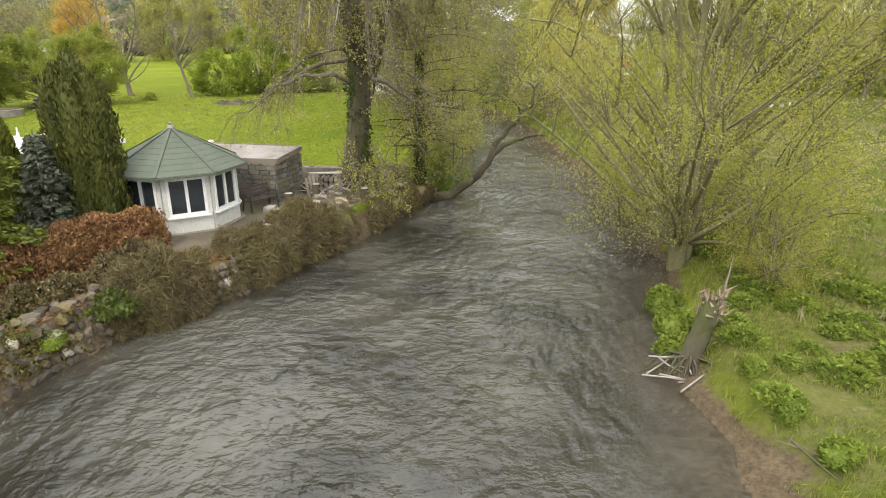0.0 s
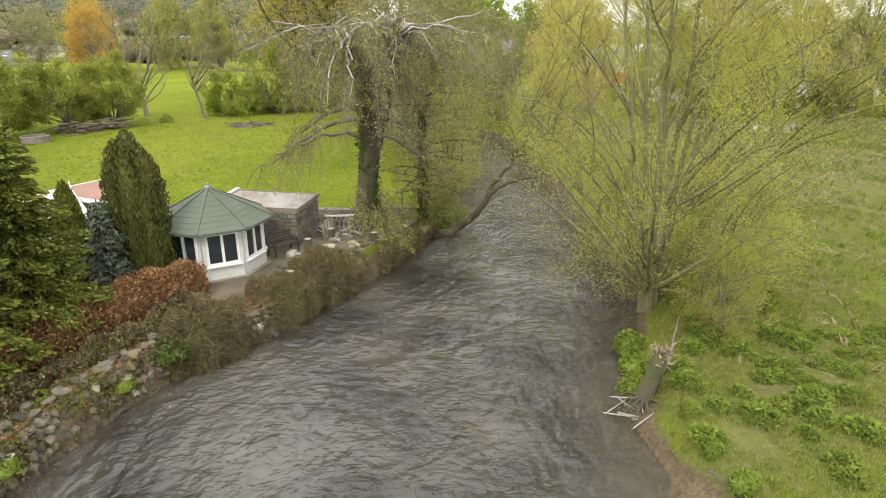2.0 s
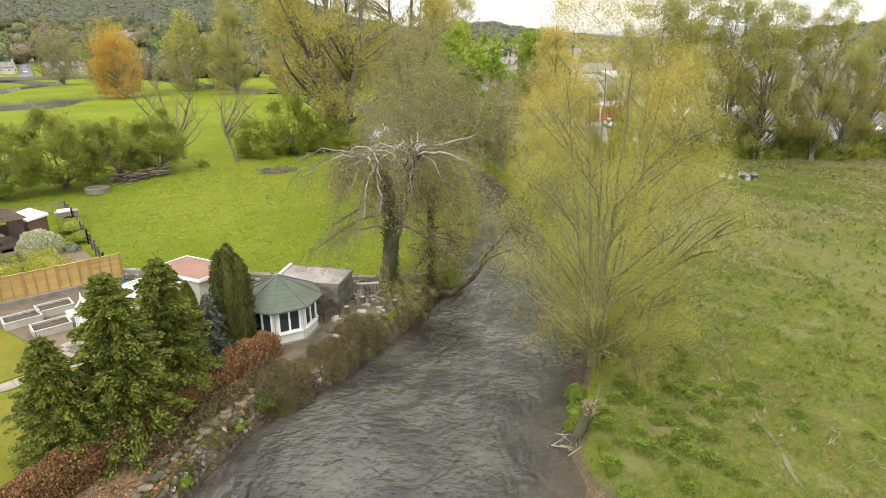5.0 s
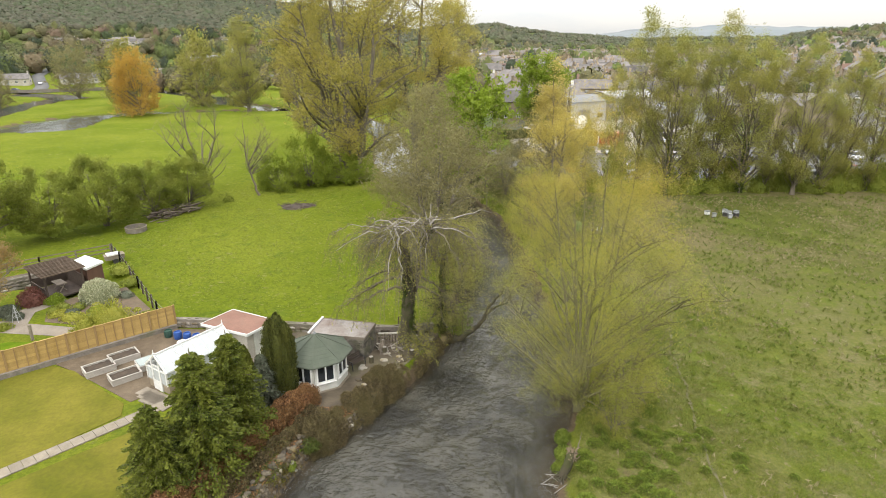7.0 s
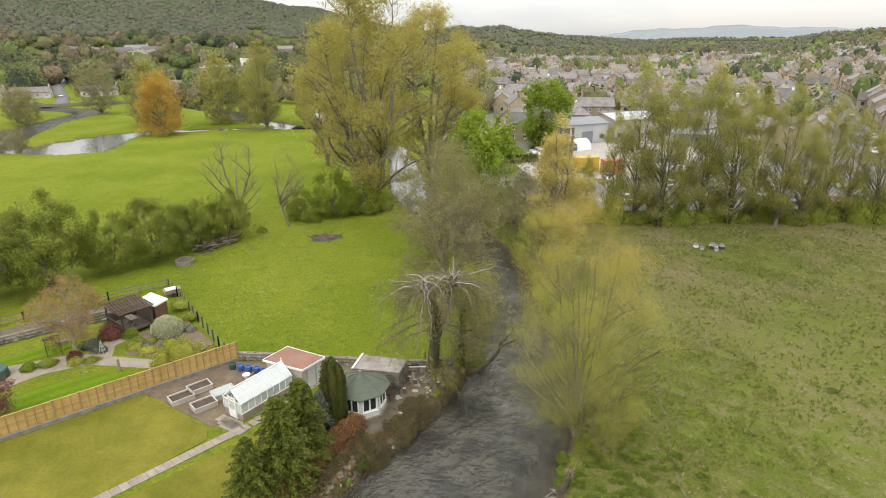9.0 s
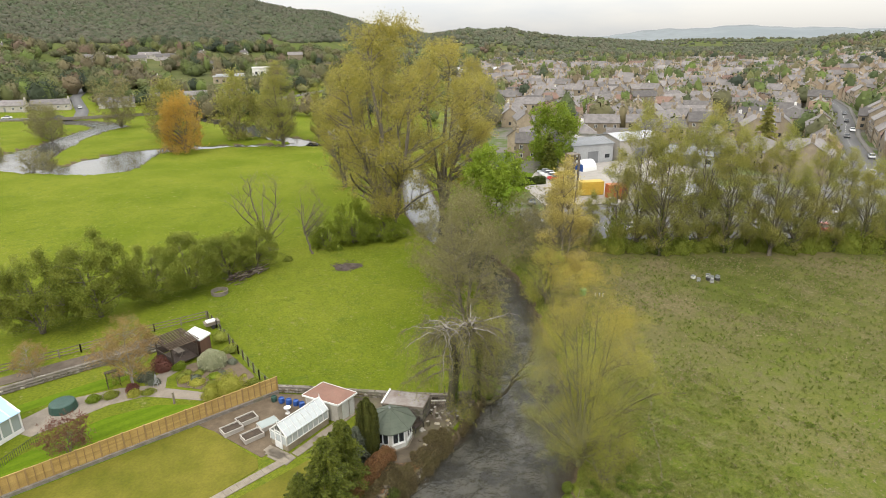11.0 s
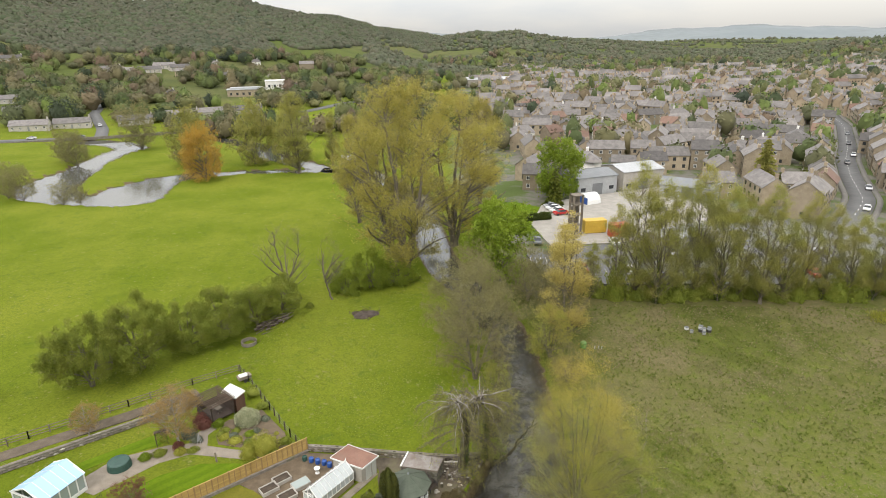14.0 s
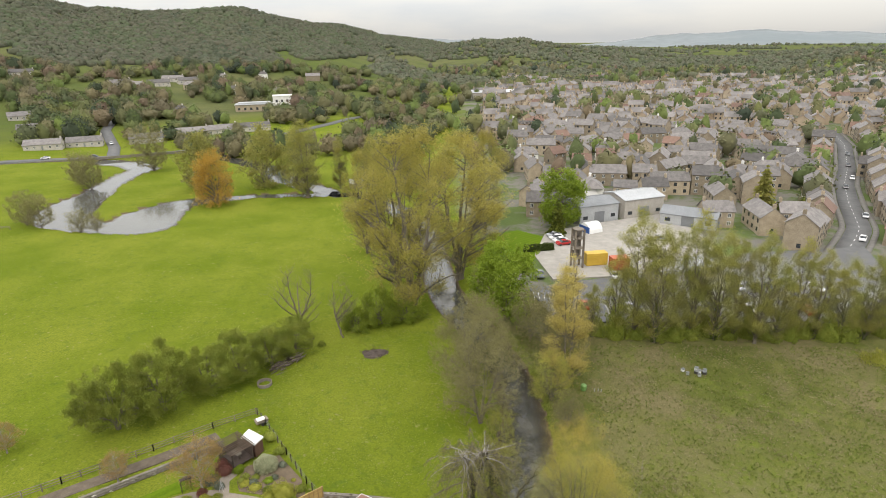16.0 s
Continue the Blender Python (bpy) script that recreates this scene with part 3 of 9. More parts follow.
def in_envelope(rng, env, n, shell, gap, seed, shift=(0, 0), lumps=0.16, loose_share=0.12):
    """Random points in the lobes of a lumpy body of revolution; env: (height, radius) pairs; gap: how far the lobes stand apart."""
    zs, rs = np.array([e[0] for e in env], float), np.array([e[1] for e in env], float)
    lob = np.random.default_rng(seed + 1000)

    def body(g, m):
        z = g.uniform(zs[0], zs[-1], 8 * m)
        r = np.interp(z, zs, rs)
        ok = g.uniform(0, rs.max(), 8 * m) < r
        z, r = z[ok][:m], r[ok][:m]
        a = g.uniform(0, 2 * np.pi, len(z))
        q = (shell + (1 - shell) * np.sqrt(g.uniform(0, 1, len(z))))
        f = 1 + lumps * (np.sin(3 * a + seed + z * 0.5) + 0.6 * np.sin(5 * a + z * 1.1 + 2 * seed))
        c = (z - zs[0]) / (zs[-1] - zs[0])
        return np.stack([np.cos(a) * r * q * f + shift[0] * c, np.sin(a) * r * q * f + shift[1] * c, z], -1)

    L = body(lob, 46)
    size = rs.max() * (0.24 - 0.12 * gap)
    k = int(n * loose_share)
    pick = rng.integers(0, len(L), n)
    P = L[pick] + rng.normal(size=(n, 3)) * size * np.array([1, 1, 0.8])
    loose = body(rng, k)
    P[: len(loose)] = loose
    P[:, 2] = np.maximum(P[:, 2], zs[0] * 0.8)
    return P


def reach(rng, T, S, rad, lift, arch, k, thick, wob):
    """Boughs from the best place on the wood sampled at S (radii rad) to the targets T."""
    hd = np.hypot(T[:, None, 0] - S[None, :, 0], T[:, None, 1] - S[None, :, 1])
    dz = T[:, None, 2] - S[None, :, 2]
    cost = hd + 1.4 * np.abs(dz - lift * hd)
    best = cost.argmin(1)
    P = S[best]
    L = np.linalg.norm(T - P, axis=1)
    mid = P + (T - P) * 0.5 + np.array([0, 0, 1.0]) * (arch * L)[:, None] + rng.normal(size=T.shape) * (wob * L)[:, None]
    line = curve(P, mid, T, k)
    r0 = np.minimum(rad[best] * 0.75, thick * L + 0.006)
    return line, r0


def sampled(line, r0, r1):
    k = line.shape[1]
    w = np.linspace(0, 1, k)[None]
    return line.reshape(-1, 3), (r0[:, None] * (1 - w) + r1[:, None] * w).reshape(-1)


def tree_meshes(seed, stems, env, counts, per, leaf, scatter, bark, leafmat, lift=0.7, arch=0.08, shell=0.35, gap=0.55, slim=0.4, along=0.7, hang=0.0, shift=(0, 0), sag=0.0, lumps=0.16, loose_share=0.12):
    """Wood and crown of a broadleaf tree. stems: (points, base radius); env: the crown's body; counts: limbs, branches, twigs."""
    rng = np.random.default_rng(seed)
    wood, S, R = [], [], []
    for pts, r0 in stems:
        pts = np.array(pts, float)
        u = np.linspace(0, len(pts) - 1, 4 * len(pts))
        P = np.stack([np.interp(u, np.arange(len(pts)), pts[:, c]) for c in range(3)], -1)
        P[1:-1] += rng.normal(size=P[1:-1].shape) * r0 * 0.22
        rr = r0 * np.linspace(1, 0.12, len(P))
        rr[0] *= 1.4
        wood.append(tubes([(P, rr)], 9))
        S.append(P[2:])
        R.append(rr[2:])
    S, R = np.concatenate(S), np.concatenate(R)
    for n, thick, sides, k in zip(counts, (0.022, 0.014, 0.009), (6, 4, 3), (7, 5, 3)):
        T = in_envelope(rng, env, n, shell, gap, seed, shift, lumps, loose_share)
        line, r0 = reach(rng, T, S, R, lift, arch, k, thick, 0.10)
        if sag:
            line[..., 2] -= sag * np.linspace(0, 1, k)[None] ** 2 * np.linalg.norm(line[:, -1] - line[:, 0], axis=1)[:, None]
        r1 = r0 * 0.3
        wood.append(tubes([(line[i], np.linspace(r0[i], r1[i], k)) for i in range(n)], sides))
        s, r = sampled(line, r0, r1)
        S, R = (s, r) if n == counts[0] else (np.concatenate([S, s])[-6000:], np.concatenate([R, r])[-6000:])
    V, F = join(wood)
    trunk = mesh_from("trunk", V, F, bark, smooth=True)
    C, D = leaf_points(rng, line, per, scatter)
    V, F = blades(rng, C, leaf, aim=D * along + np.array([0, 0, -hang]), slim=slim)
    return trunk, mesh_from("crown", V, F, leafmat)


def stems_of(seed, n, height, r, spread, base=0.12, lean=(0, 0)):
    """n stems that part from one base."""
    q = random.Random(seed)
    out = []
    for i in range(n):
        a = 2 * math.pi * (i + q.uniform(-0.25, 0.25)) / n
        s = spread * q.uniform(0.6, 1.2) if n > 1 else 0.0
        h = height * q.uniform(0.8, 1.0)
        out.append(([(base * math.cos(a) * (n > 1), base * math.sin(a) * (n > 1), -0.2)] + [(math.cos(a) * s * h * u ** 0.85 + lean[0] * h * u, math.sin(a) * s * h * u ** 0.85 + lean[1] * h * u, h * u) for u in (0.15, 0.4, 0.7, 1.0)], r * (1 if n == 1 else 0.65)))
    return out


def plant_tree(name, label, x, y, meshes, scale=1.0, turn=0.0, group="", category="tree", z=None):
    s = scale if isinstance(scale, tuple) else (scale, scale, scale)
    z = ground_z(x, y) if z is None else z
    ob = thing(name, label, category, Matrix.LocRotScale((x, y, max(z, -0.1) - 0.03), Euler((0, 0, turn)), s), group)
    part("trunk", meshes[0], None, ob)
    part("crown", meshes[1], None, ob)
    return ob


def lumpy(rng, d, amp, freq, seed):
    return 1 + amp * (np.sin(d[:, 0] * freq + seed) * np.sin(d[:, 1] * freq * 1.3 + 2 * seed) + 0.7 * np.sin(d[:, 2] * freq * 1.7 + d[:, 0] * freq * 0.6 + seed))


def column_crown(seed, height, profile, n, leaf, mat, up=1.0, out=0.5, slim=0.4, amp=0.08, freq=5.0, low=0.0):
    """A dense crown of sprays on a body of revolution; profile: (height share, radius) pairs."""
    rng = np.random.default_rng(seed)
    hz = rng.uniform(0, 1, n)
    a = rng.uniform(0, 2 * np.pi, n)
    rr = np.interp(hz, [p[0] for p in profile], [p[1] for p in profile])
    keep = rng.uniform(0, max(p[1] for p in profile), n) < rr + 0.12
    hz, a, rr = hz[keep], a[keep], rr[keep]
    d = np.stack([np.cos(a), np.sin(a), hz * height / 1.5], -1)
    rr = rr * lumpy(rng, d, amp, freq, seed) * (1 - 0.35 * rng.uniform(0, 1, len(rr)) ** 2.2)
    C = np.stack([np.cos(a) * rr, np.sin(a) * rr, low + hz * (height - low)], -1)
    aim = np.stack([np.cos(a) * out, np.sin(a) * out, np.full(len(a), up)], -1)
    V, F = blades(rng, C, leaf, aim=aim * 1.5, slim=slim, spread=0.6)
    k = 10
    zs = np.linspace(0.02, 0.97, 9)
    core = []
    for z in zs:
        r = np.interp(z, [p[0] for p in profile], [p[1] for p in profile]) * 0.7
        core += [(r * math.cos(b), r * math.sin(b), low + z * (height - low)) for b in np.arange(k) * 2 * np.pi / k]
    i = np.arange(k)
    j = (i + 1) % k
    cf = np.concatenate([np.stack([s * k + i, s * k + j, (s + 1) * k + j, (s + 1) * k + i], -1) for s in range(8)])
    V, F = join([(V, F), (np.array(core), cf)])
    return mesh_from("crown", V, F, mat)


def stem_mesh(height, r, mat):
    return Geo().cyl((0, 0, -0.15), (0, 0, height), r, r * 0.5, 8).mesh("trunk", mat)


def spray_conifer(seed, height, base_r, mat, tiers=22, per=12, leaf=0.32, droop=0.25, point=0.85, dense=1.0, flat=0.3):
    """A conifer of tiered boughs with flat drooping sprays."""
    rng = np.random.default_rng(seed)
    lines, C, D = [], [], []
    for t in range(tiers):
        u = (t + rng.uniform(-0.3, 0.3)) / tiers
        z = height * (0.04 + 0.94 * max(u, 0))
        R = base_r * max(0.05, (1 - u) ** point) * rng.uniform(0.8, 1.15)
        for b in range(per):
            a = 2 * math.pi * (b + rng.uniform(-0.4, 0.4)) / per + t
            L = R * rng.uniform(0.65, 1.15)
            P = np.array([[math.cos(a) * L * s, math.sin(a) * L * s, z + L * (0.22 * s - droop * 1.6 * s * s)] for s in (0, 0.35, 0.7, 1.0)])
            lines.append((P, np.linspace(0.035, 0.008, 4)))
            k = int(dense * (18 + 34 * L))
            s = rng.uniform(0.12, 1.05, k)
            w = rng.normal(size=k) * 0.13 * L * (1.15 - s * 0.7) + rng.normal(size=k) * 0.05
            c = np.stack([math.cos(a) * L * s - math.sin(a) * w, math.sin(a) * L * s + math.cos(a) * w, z + L * (0.22 * s - droop * 1.6 * s * s) - np.abs(w) * 0.35 + rng.normal(size=k) * 0.04], -1)
            C.append(c)
            D.append(np.tile([math.cos(a), math.sin(a), -0.35], (k, 1)))
    V, F = blades(rng, np.concatenate(C), leaf, aim=np.concatenate(D) * 1.4, slim=0.5, spread=0.6, flat=flat)
    stem = [(np.array([[0, 0, -0.15], [0, 0, height * 0.5], [0, 0, height]]), np.array([0.16, 0.1, 0.02]))]
    tv, tf = join([tubes(stem, 7), tubes(lines, 3)])
    return mesh_from("trunk", tv, tf, BARK), mesh_from("crown", V, F, mat)


def bush_mesh(seed, sx, sy, sz, n, leaf, mat, amp=0.12, freq=4.0, slim=0.5, up=0.6, box=0.0, core=0.78, taper=0.0):
    """A leafy mound; box above 0 squares it off like a clipped hedge."""
    rng = np.random.default_rng(seed)
    d = unit(rng.normal(size=(n, 3)))
    d[:, 2] = np.abs(d[:, 2])
    k = 2 + 6 * box
    q = d / ((np.abs(d) ** k).sum(1) ** (1 / k))[:, None]
    q = q * (lumpy(rng, d * np.array([sx, sy, sz]) * 0.8, amp, freq, seed) * (1 - 0.3 * rng.uniform(0, 1, n) ** 2))[:, None]
    C = q * np.array([sx, sy, sz])
    V, F = blades(rng, C, leaf, aim=d * 0.8 + np.array([0, 0, up]), slim=slim, spread=0.8)
    m, h = 14, 6
    cv = []
    for i in range(h):
        e = math.radians(85 * i / (h - 1))
        for j in range(m):
            b = 2 * math.pi * j / m
            w = np.array([math.cos(b) * math.cos(e), math.sin(b) * math.cos(e), math.sin(e)])
            w = w / ((np.abs(w) ** k).sum() ** (1 / k)) * core
            cv.append(w * np.array([sx, sy, sz]))
    i = np.arange(m)
    j = (i + 1) % m
    cf = np.concatenate([np.stack([s * m + i, s * m + j, (s + 1) * m + j, (s + 1) * m + i], -1) for s in range(h - 1)])
    V, F = join([(V, F), (np.array(cv), cf)])
    return mesh_from("bush", V, F, mat)


def crowd(name, label, spots, mat, seed, leaves, category="woodland", leaf=1.0, body=0.86, m=7, h=5, sink=0.52, rough=0.07, cone=None):
    """Many far trees as one mass; spots: rows of x, y, z, radius, height, tint."""
    rng = np.random.default_rng(seed)
    S = np.asarray(spots, float)
    n = len(S)
    d = unit(rng.normal(size=(n, leaves, 3)))
    d[..., 2] = np.where(d[..., 2] < -0.4, -d[..., 2], d[..., 2])

    def swell(q):
        return 1 + 0.10 * np.sin(q[..., :1] * 4 + S[:, None, :1]) * np.cos(q[..., 1:2] * 5 + S[:, None, 1:2]) + 0.06 * np.sin(q[..., 2:] * 9 + S[:, None, :1] * 3)

    size = np.stack([S[:, 3], S[:, 3], S[:, 4] * 0.5], -1)[:, None]
    mid = np.stack([S[:, 0], S[:, 1], S[:, 2] + S[:, 4] * sink], -1)[:, None]
    C = d * (0.75 + 0.42 * rng.uniform(0, 1, (n, leaves)))[..., None] * swell(d) * size + mid
    C, dd = C.reshape(-1, 3), d.reshape(-1, 3)
    k = len(C)
    side = unit(np.cross(dd + 0.5 * rng.normal(size=(k, 3)), rng.normal(size=(k, 3))))
    oth = unit(np.cross(side, dd + 0.45 * rng.normal(size=(k, 3))))
    L = (np.repeat(S[:, 3], leaves) * leaf * rng.uniform(0.18, 0.36, k))[:, None]
    V = np.stack([C - side * L, C + oth * L * 0.8, C + side * L * 0.9, C - oth * L * 0.8], 1).reshape(-1, 3)
    F = np.arange(4 * k).reshape(k, 4)
    el = np.radians(np.linspace(-60, 86, h))
    bb = np.arange(m) * 2 * np.pi / m
    q = np.stack([np.outer(np.cos(el), np.cos(bb)), np.outer(np.cos(el), np.sin(bb)), np.outer(np.sin(el), np.ones(m))], -1).reshape(1, -1, 3)
    q = np.repeat(q, n, 0)
    B = (q * body * swell(q) * (1 + rough * rng.normal(size=(n, m * h, 1))) * size + mid).reshape(-1, 3)
    i = np.arange(m)
    j = (i + 1) % m
    one = np.concatenate([np.stack([t * m + i, t * m + j, (t + 1) * m + j, (t + 1) * m + i], -1) for t in range(h - 1)])
    BF = (one[None] + (len(V) + np.arange(n) * m * h)[:, None, None]).reshape(-1, 4)
    me = mesh_from(name, np.concatenate([V, B]), np.concatenate([F, BF]), mat)
    tint = np.concatenate([np.repeat(S[:, 5], leaves * 4), np.repeat(S[:, 5], m * h)])
    me.attributes.new("tint", "FLOAT", "POINT").data.foreach_set("value", tint.astype(np.float32))
    return thing(name, label, category, kind="stuff", data=me)


# ---- trees by the river ----
WILLOW = tree_meshes(11, stems_of(3, 7, 16.5, 0.25, 0.13), [(1.0, 1.6), (3.0, 4.2), (6.0, 5.7), (9.5, 5.6), (13, 4.6), (16, 3.5), (18.5, 2.6), (20.8, 1.4)], (90, 800, 4200), 44, 0.072, 0.26, BARK_WILLOW, LEAF_WILLOW, lift=1.1, arch=0.05, sag=0.08, shell=0.2, gap=0.85, slim=0.32, along=0.9, lumps=0.22, loose_share=0.25)
plant_tree("willow_tree", "tall many-stemmed willow in fresh yellow-green leaf on the riverbank", 7.8, 18.8, WILLOW, 1.0, 0.4)
SAPLING = tree_meshes(12, stems_of(4, 5, 5.0, 0.09, 0.35), [(0.3, 1.2), (2.5, 2.3), (5.5, 1.2)], (30, 160, 600), 24, 0.085, 0.12, BARK, LEAF_WILLOW, slim=0.35, gap=0.3, lift=0.7)
plant_tree("willow_sapling", "thin willow saplings on the earth bank", 9.2, 15.6, SAPLING, 0.62, 0.3)
plant_tree("willow_sapling", "low willow regrowth hanging over the river", 8.6, 23.0, SAPLING, 1.0, 2.6)
plant_tree("willow_sapling", "bushy willow regrowth beside the tall willow", 10.4, 18.2, SAPLING, (1.1, 1.1, 0.9), 4.4)
plant_tree("willow_sapling", "willow regrowth overhanging the dark water", 9.4, 30, SAPLING, 1.2, 1.4)

GOLD_PLUME = tree_meshes(13, stems_of(5, 2, 18, 0.22, 0.05), [(1.5, 1.5), (6, 2.4), (12, 2.0), (19.5, 0.4)], (60, 300, 1400), 19, 0.17, 0.22, BARK, LEAF_PLUME, lift=1.6, slim=0.35, gap=0.5, along=1.2)
plant_tree("golden_willow", "slender willow with pale gold spring twigs", 11.8, 56.5, GOLD_PLUME, (1.55, 1.55, 1.0), 0.2)
plant_tree("golden_willow", "pale gold willow beside the meadow edge", 14.5, 75, GOLD_PLUME, (1.45, 1.45, 0.85), 1.9)

ALDER = tree_meshes(14, stems_of(6, 5, 13, 0.22, 0.26), [(0.8, 3.0), (5, 6.0), (10, 6.4), (14, 4.6), (17.5, 1.2)], (70, 420, 2000), 15, 0.17, 0.16, TWIG, LEAF_BUD, lift=0.5, arch=0.1, shell=0.25, gap=0.7, slim=0.5, loose_share=0.2)
plant_tree("alder_tree", "brown-twigged alder just coming into bud", -2.4, 45.5, ALDER, 1.0, 0.0)
plant_tree("alder_tree", "brown-twigged alder with fine bare branches", -3.5, 56, ALDER, 0.95, 2.0)
plant_tree("alder_tree", "fine-twigged alder on the far bank", 10.5, 67, ALDER, 0.72, 4.0)
plant_tree("alder_tree", "small alder thicket by the water", 10.6, 45, ALDER, 0.36, 5.0)
plant_tree("alder_tree", "brown alder leaning over the bend of the river", -2.6, 64, ALDER, 0.75, 1.1)
plant_tree("alder_tree", "brown-budded alder over the narrow water", 7.4, 73, ALDER, 0.62, 5.1)
plant_tree("willow_sapling", "green willow scrub on the river bend", 9.0, 52, SAPLING, 1.5, 5.1)
plant_tree("willow_sapling", "green willow scrub below the alders", 0.4, 40, SAPLING, 1.2, 0.9)

GREEN_TREE = tree_meshes(15, stems_of(7, 3, 11, 0.25, 0.16), [(1.0, 3.0), (4, 4.6), (8, 4.9), (12, 3.4), (14.5, 0.8)], (60, 350, 1500), 13, 0.36, 0.2, BARK, LEAF_FRESH, lift=0.5, shell=0.45, gap=0.4, slim=0.6)
plant_tree("sycamore_tree", "dense sycamore in bright fresh green leaf", 2.4, 80.5, GREEN_TREE, (1.15, 1.15, 1.25), 0.3)
plant_tree("sycamore_tree", "broad bright green sycamore beside the works yard", 22, 147, GREEN_TREE, (1.3, 1.3, 1.3), 1.3)
HAZEL = tree_meshes(29, stems_of(15, 7, 5.5, 0.12, 0.34, 0.5), [(0.3, 3.0), (1.8, 4.3), (4.2, 4.4), (6.4, 2.8), (8.0, 0.6)], (60, 320, 1300), 12, 0.25, 0.16, BARK, LEAF_HAZEL, lift=0.8, shell=0.4, gap=1.0, slim=0.6, lumps=0.3, loose_share=0.12)
plant_tree("hazel_bush", "low spreading green bush at the field edge", -27.6, 76.8, HAZEL, (0.8, 0.75, 0.78), 2.2)
plant_tree("hazel_bush", "tall green many-stemmed hazel at the field edge", -23.0, 78.6, HAZEL, (0.85, 0.85, 1.2), 4.0)
plant_tree("hazel_bush", "low green bush under the poplars", -17.6, 80.5, HAZEL, (0.85, 0.75, 0.72), 3.6)

POPLAR = tree_meshes(16, [([(0, 0, -0.3), (0.3, 0, 8), (-0.4, 0.5, 16), (-2.0, 0.6, 26), (-3.0, 0.5, 36)], 0.8), ([(0.5, 0, -0.2), (2.0, -0.4, 8), (4.0, 0.4, 16), (4.8, 0.4, 25), (5.0, 0.2, 34)], 0.62), ([(-0.5, 0, 0), (-2.8, 0.4, 9), (-5.5, -0.4, 18), (-7.2, 0.2, 28)], 0.55), ([(0.2, 0.4, 3), (-0.5, 2.6, 10), (-0.4, 4.6, 18), (0.5, 5.0, 27)], 0.5), ([(0.3, -0.3, 4), (1.4, -3.0, 10), (1.8, -4.6, 18), (1.0, -5.0, 26)], 0.45)], [(5, 5), (8, 9), (13, 11.5), (19, 13.2), (26, 12.6), (32, 9.8), (36, 6.0), (39, 1.5)], (150, 1000, 4600), 11, 0.32, 0.34, BARK, LEAF_POPLAR, lift=0.55, arch=0.05, shell=0.35, gap=1.05, slim=0.5, lumps=0.24, loose_share=0.14)
plant_tree("poplar_tree", "huge old poplar with dark trunk and yellow-green new leaf", -17.0, 84, POPLAR, (0.95, 0.9, 1.0), 0.3, group="river poplars")
plant_tree("poplar_tree", "huge poplar in thin yellow-green leaf", -7.3, 104, POPLAR, (0.95, 0.85, 0.9), 2.4, group="river poplars")
plant_tree("poplar_tree", "broad poplar in thin golden leaf among the others", -21.5, 99, POPLAR, (0.62, 0.62, 0.88), 1.2, group="river poplars")
plant_tree("poplar_tree", "tall poplar behind the others by the river", -33, 122, POPLAR, (0.5, 0.5, 0.72), 4.2, group="river poplars")
plant_tree("poplar_tree", "tall poplar with upswept limbs", -1, 138, POPLAR, (0.5, 0.5, 0.78), 5.4, group="river poplars")

ROW_A = tree_meshes(17, stems_of(8, 2, 23, 0.27, 0.035), [(2.5, 1.2), (7, 2.4), (13, 2.9), (19, 2.3), (23, 1.3), (26, 0.4)], (90, 340, 1500), 22, 0.16, 0.26, BARK, LEAF_ROW, lift=1.9, arch=0.0, shell=0.2, gap=0.65, slim=0.45, along=1.2, lumps=0.22, loose_share=0.18)
ROW_B = tree_meshes(18, stems_of(9, 3, 20, 0.25, 0.06), [(2.5, 1.4), (6, 2.6), (12, 3.2), (18, 2.4), (22, 1.2), (24, 0.4)], (90, 340, 1500), 22, 0.16, 0.26, BARK, LEAF_ROW, lift=1.7, arch=0.0, shell=0.2, gap=0.65, slim=0.45, along=1.2, lumps=0.22, loose_share=0.18)
IVY_SLEEVE = column_crown(19, 9, [(0, 0.4), (0.5, 0.32), (1, 0.12)], 1100, 0.3, LEAF_IVY, up=0.2, out=0.8, amp=0.2)
rr = random.Random(5)
for i, x in enumerate((19.0, 23.5, 27, 30.5, 34.5, 38, 42, 45.5, 49, 53, 57, 61, 65.5, 70, 74)):
    hh = (0.5, 0.7, 1.0, 1.04, 0.82, 0.98, 1.0, 0.78, 0.86, 0.72, 0.78, 0.7, 0.74, 0.66, 0.6)[i]
    y = 73.5 + rr.uniform(-1.3, 1.8) + (0.35 * (x - 64) if x > 64 else 0)
    ob = plant_tree("alder_tree", "tall slender alder with thin olive-green spring leaf" if i % 3 else "tall slender alder in yellow-green leaf with an ivied trunk", x, y, ROW_A if i % 3 else ROW_B, (hh * 1.3, hh * 1.3, hh), rr.uniform(-0.5, 0.5), group="row of trees along the car park")
    if i % 3 == 0 or i > 10:
        part("ivy", IVY_SLEEVE, None, ob, "dark ivy round the trunk")
UNDER = bush_mesh(20, 2.6, 1.6, 3.2, 2600, 0.3, LEAF_HAW, amp=0.28)
for x in np.arange(20, 78, 3.6):
    ob = thing("hedge_bush", "tangled dark green undergrowth at the foot of the tree row", "bush", pose(x, 74.5 + rr.uniform(-1, 1) + (0.35 * (x - 64) if x > 64 else 0), 0.65, 0, 0, rr.uniform(0, 360)), group="undergrowth along the tree row", data=UNDER)
    ob.scale = (rr.uniform(0.7, 1.2), rr.uniform(0.8, 1.1), rr.choice((0.7, 1.0, 1.4, 1.9)))

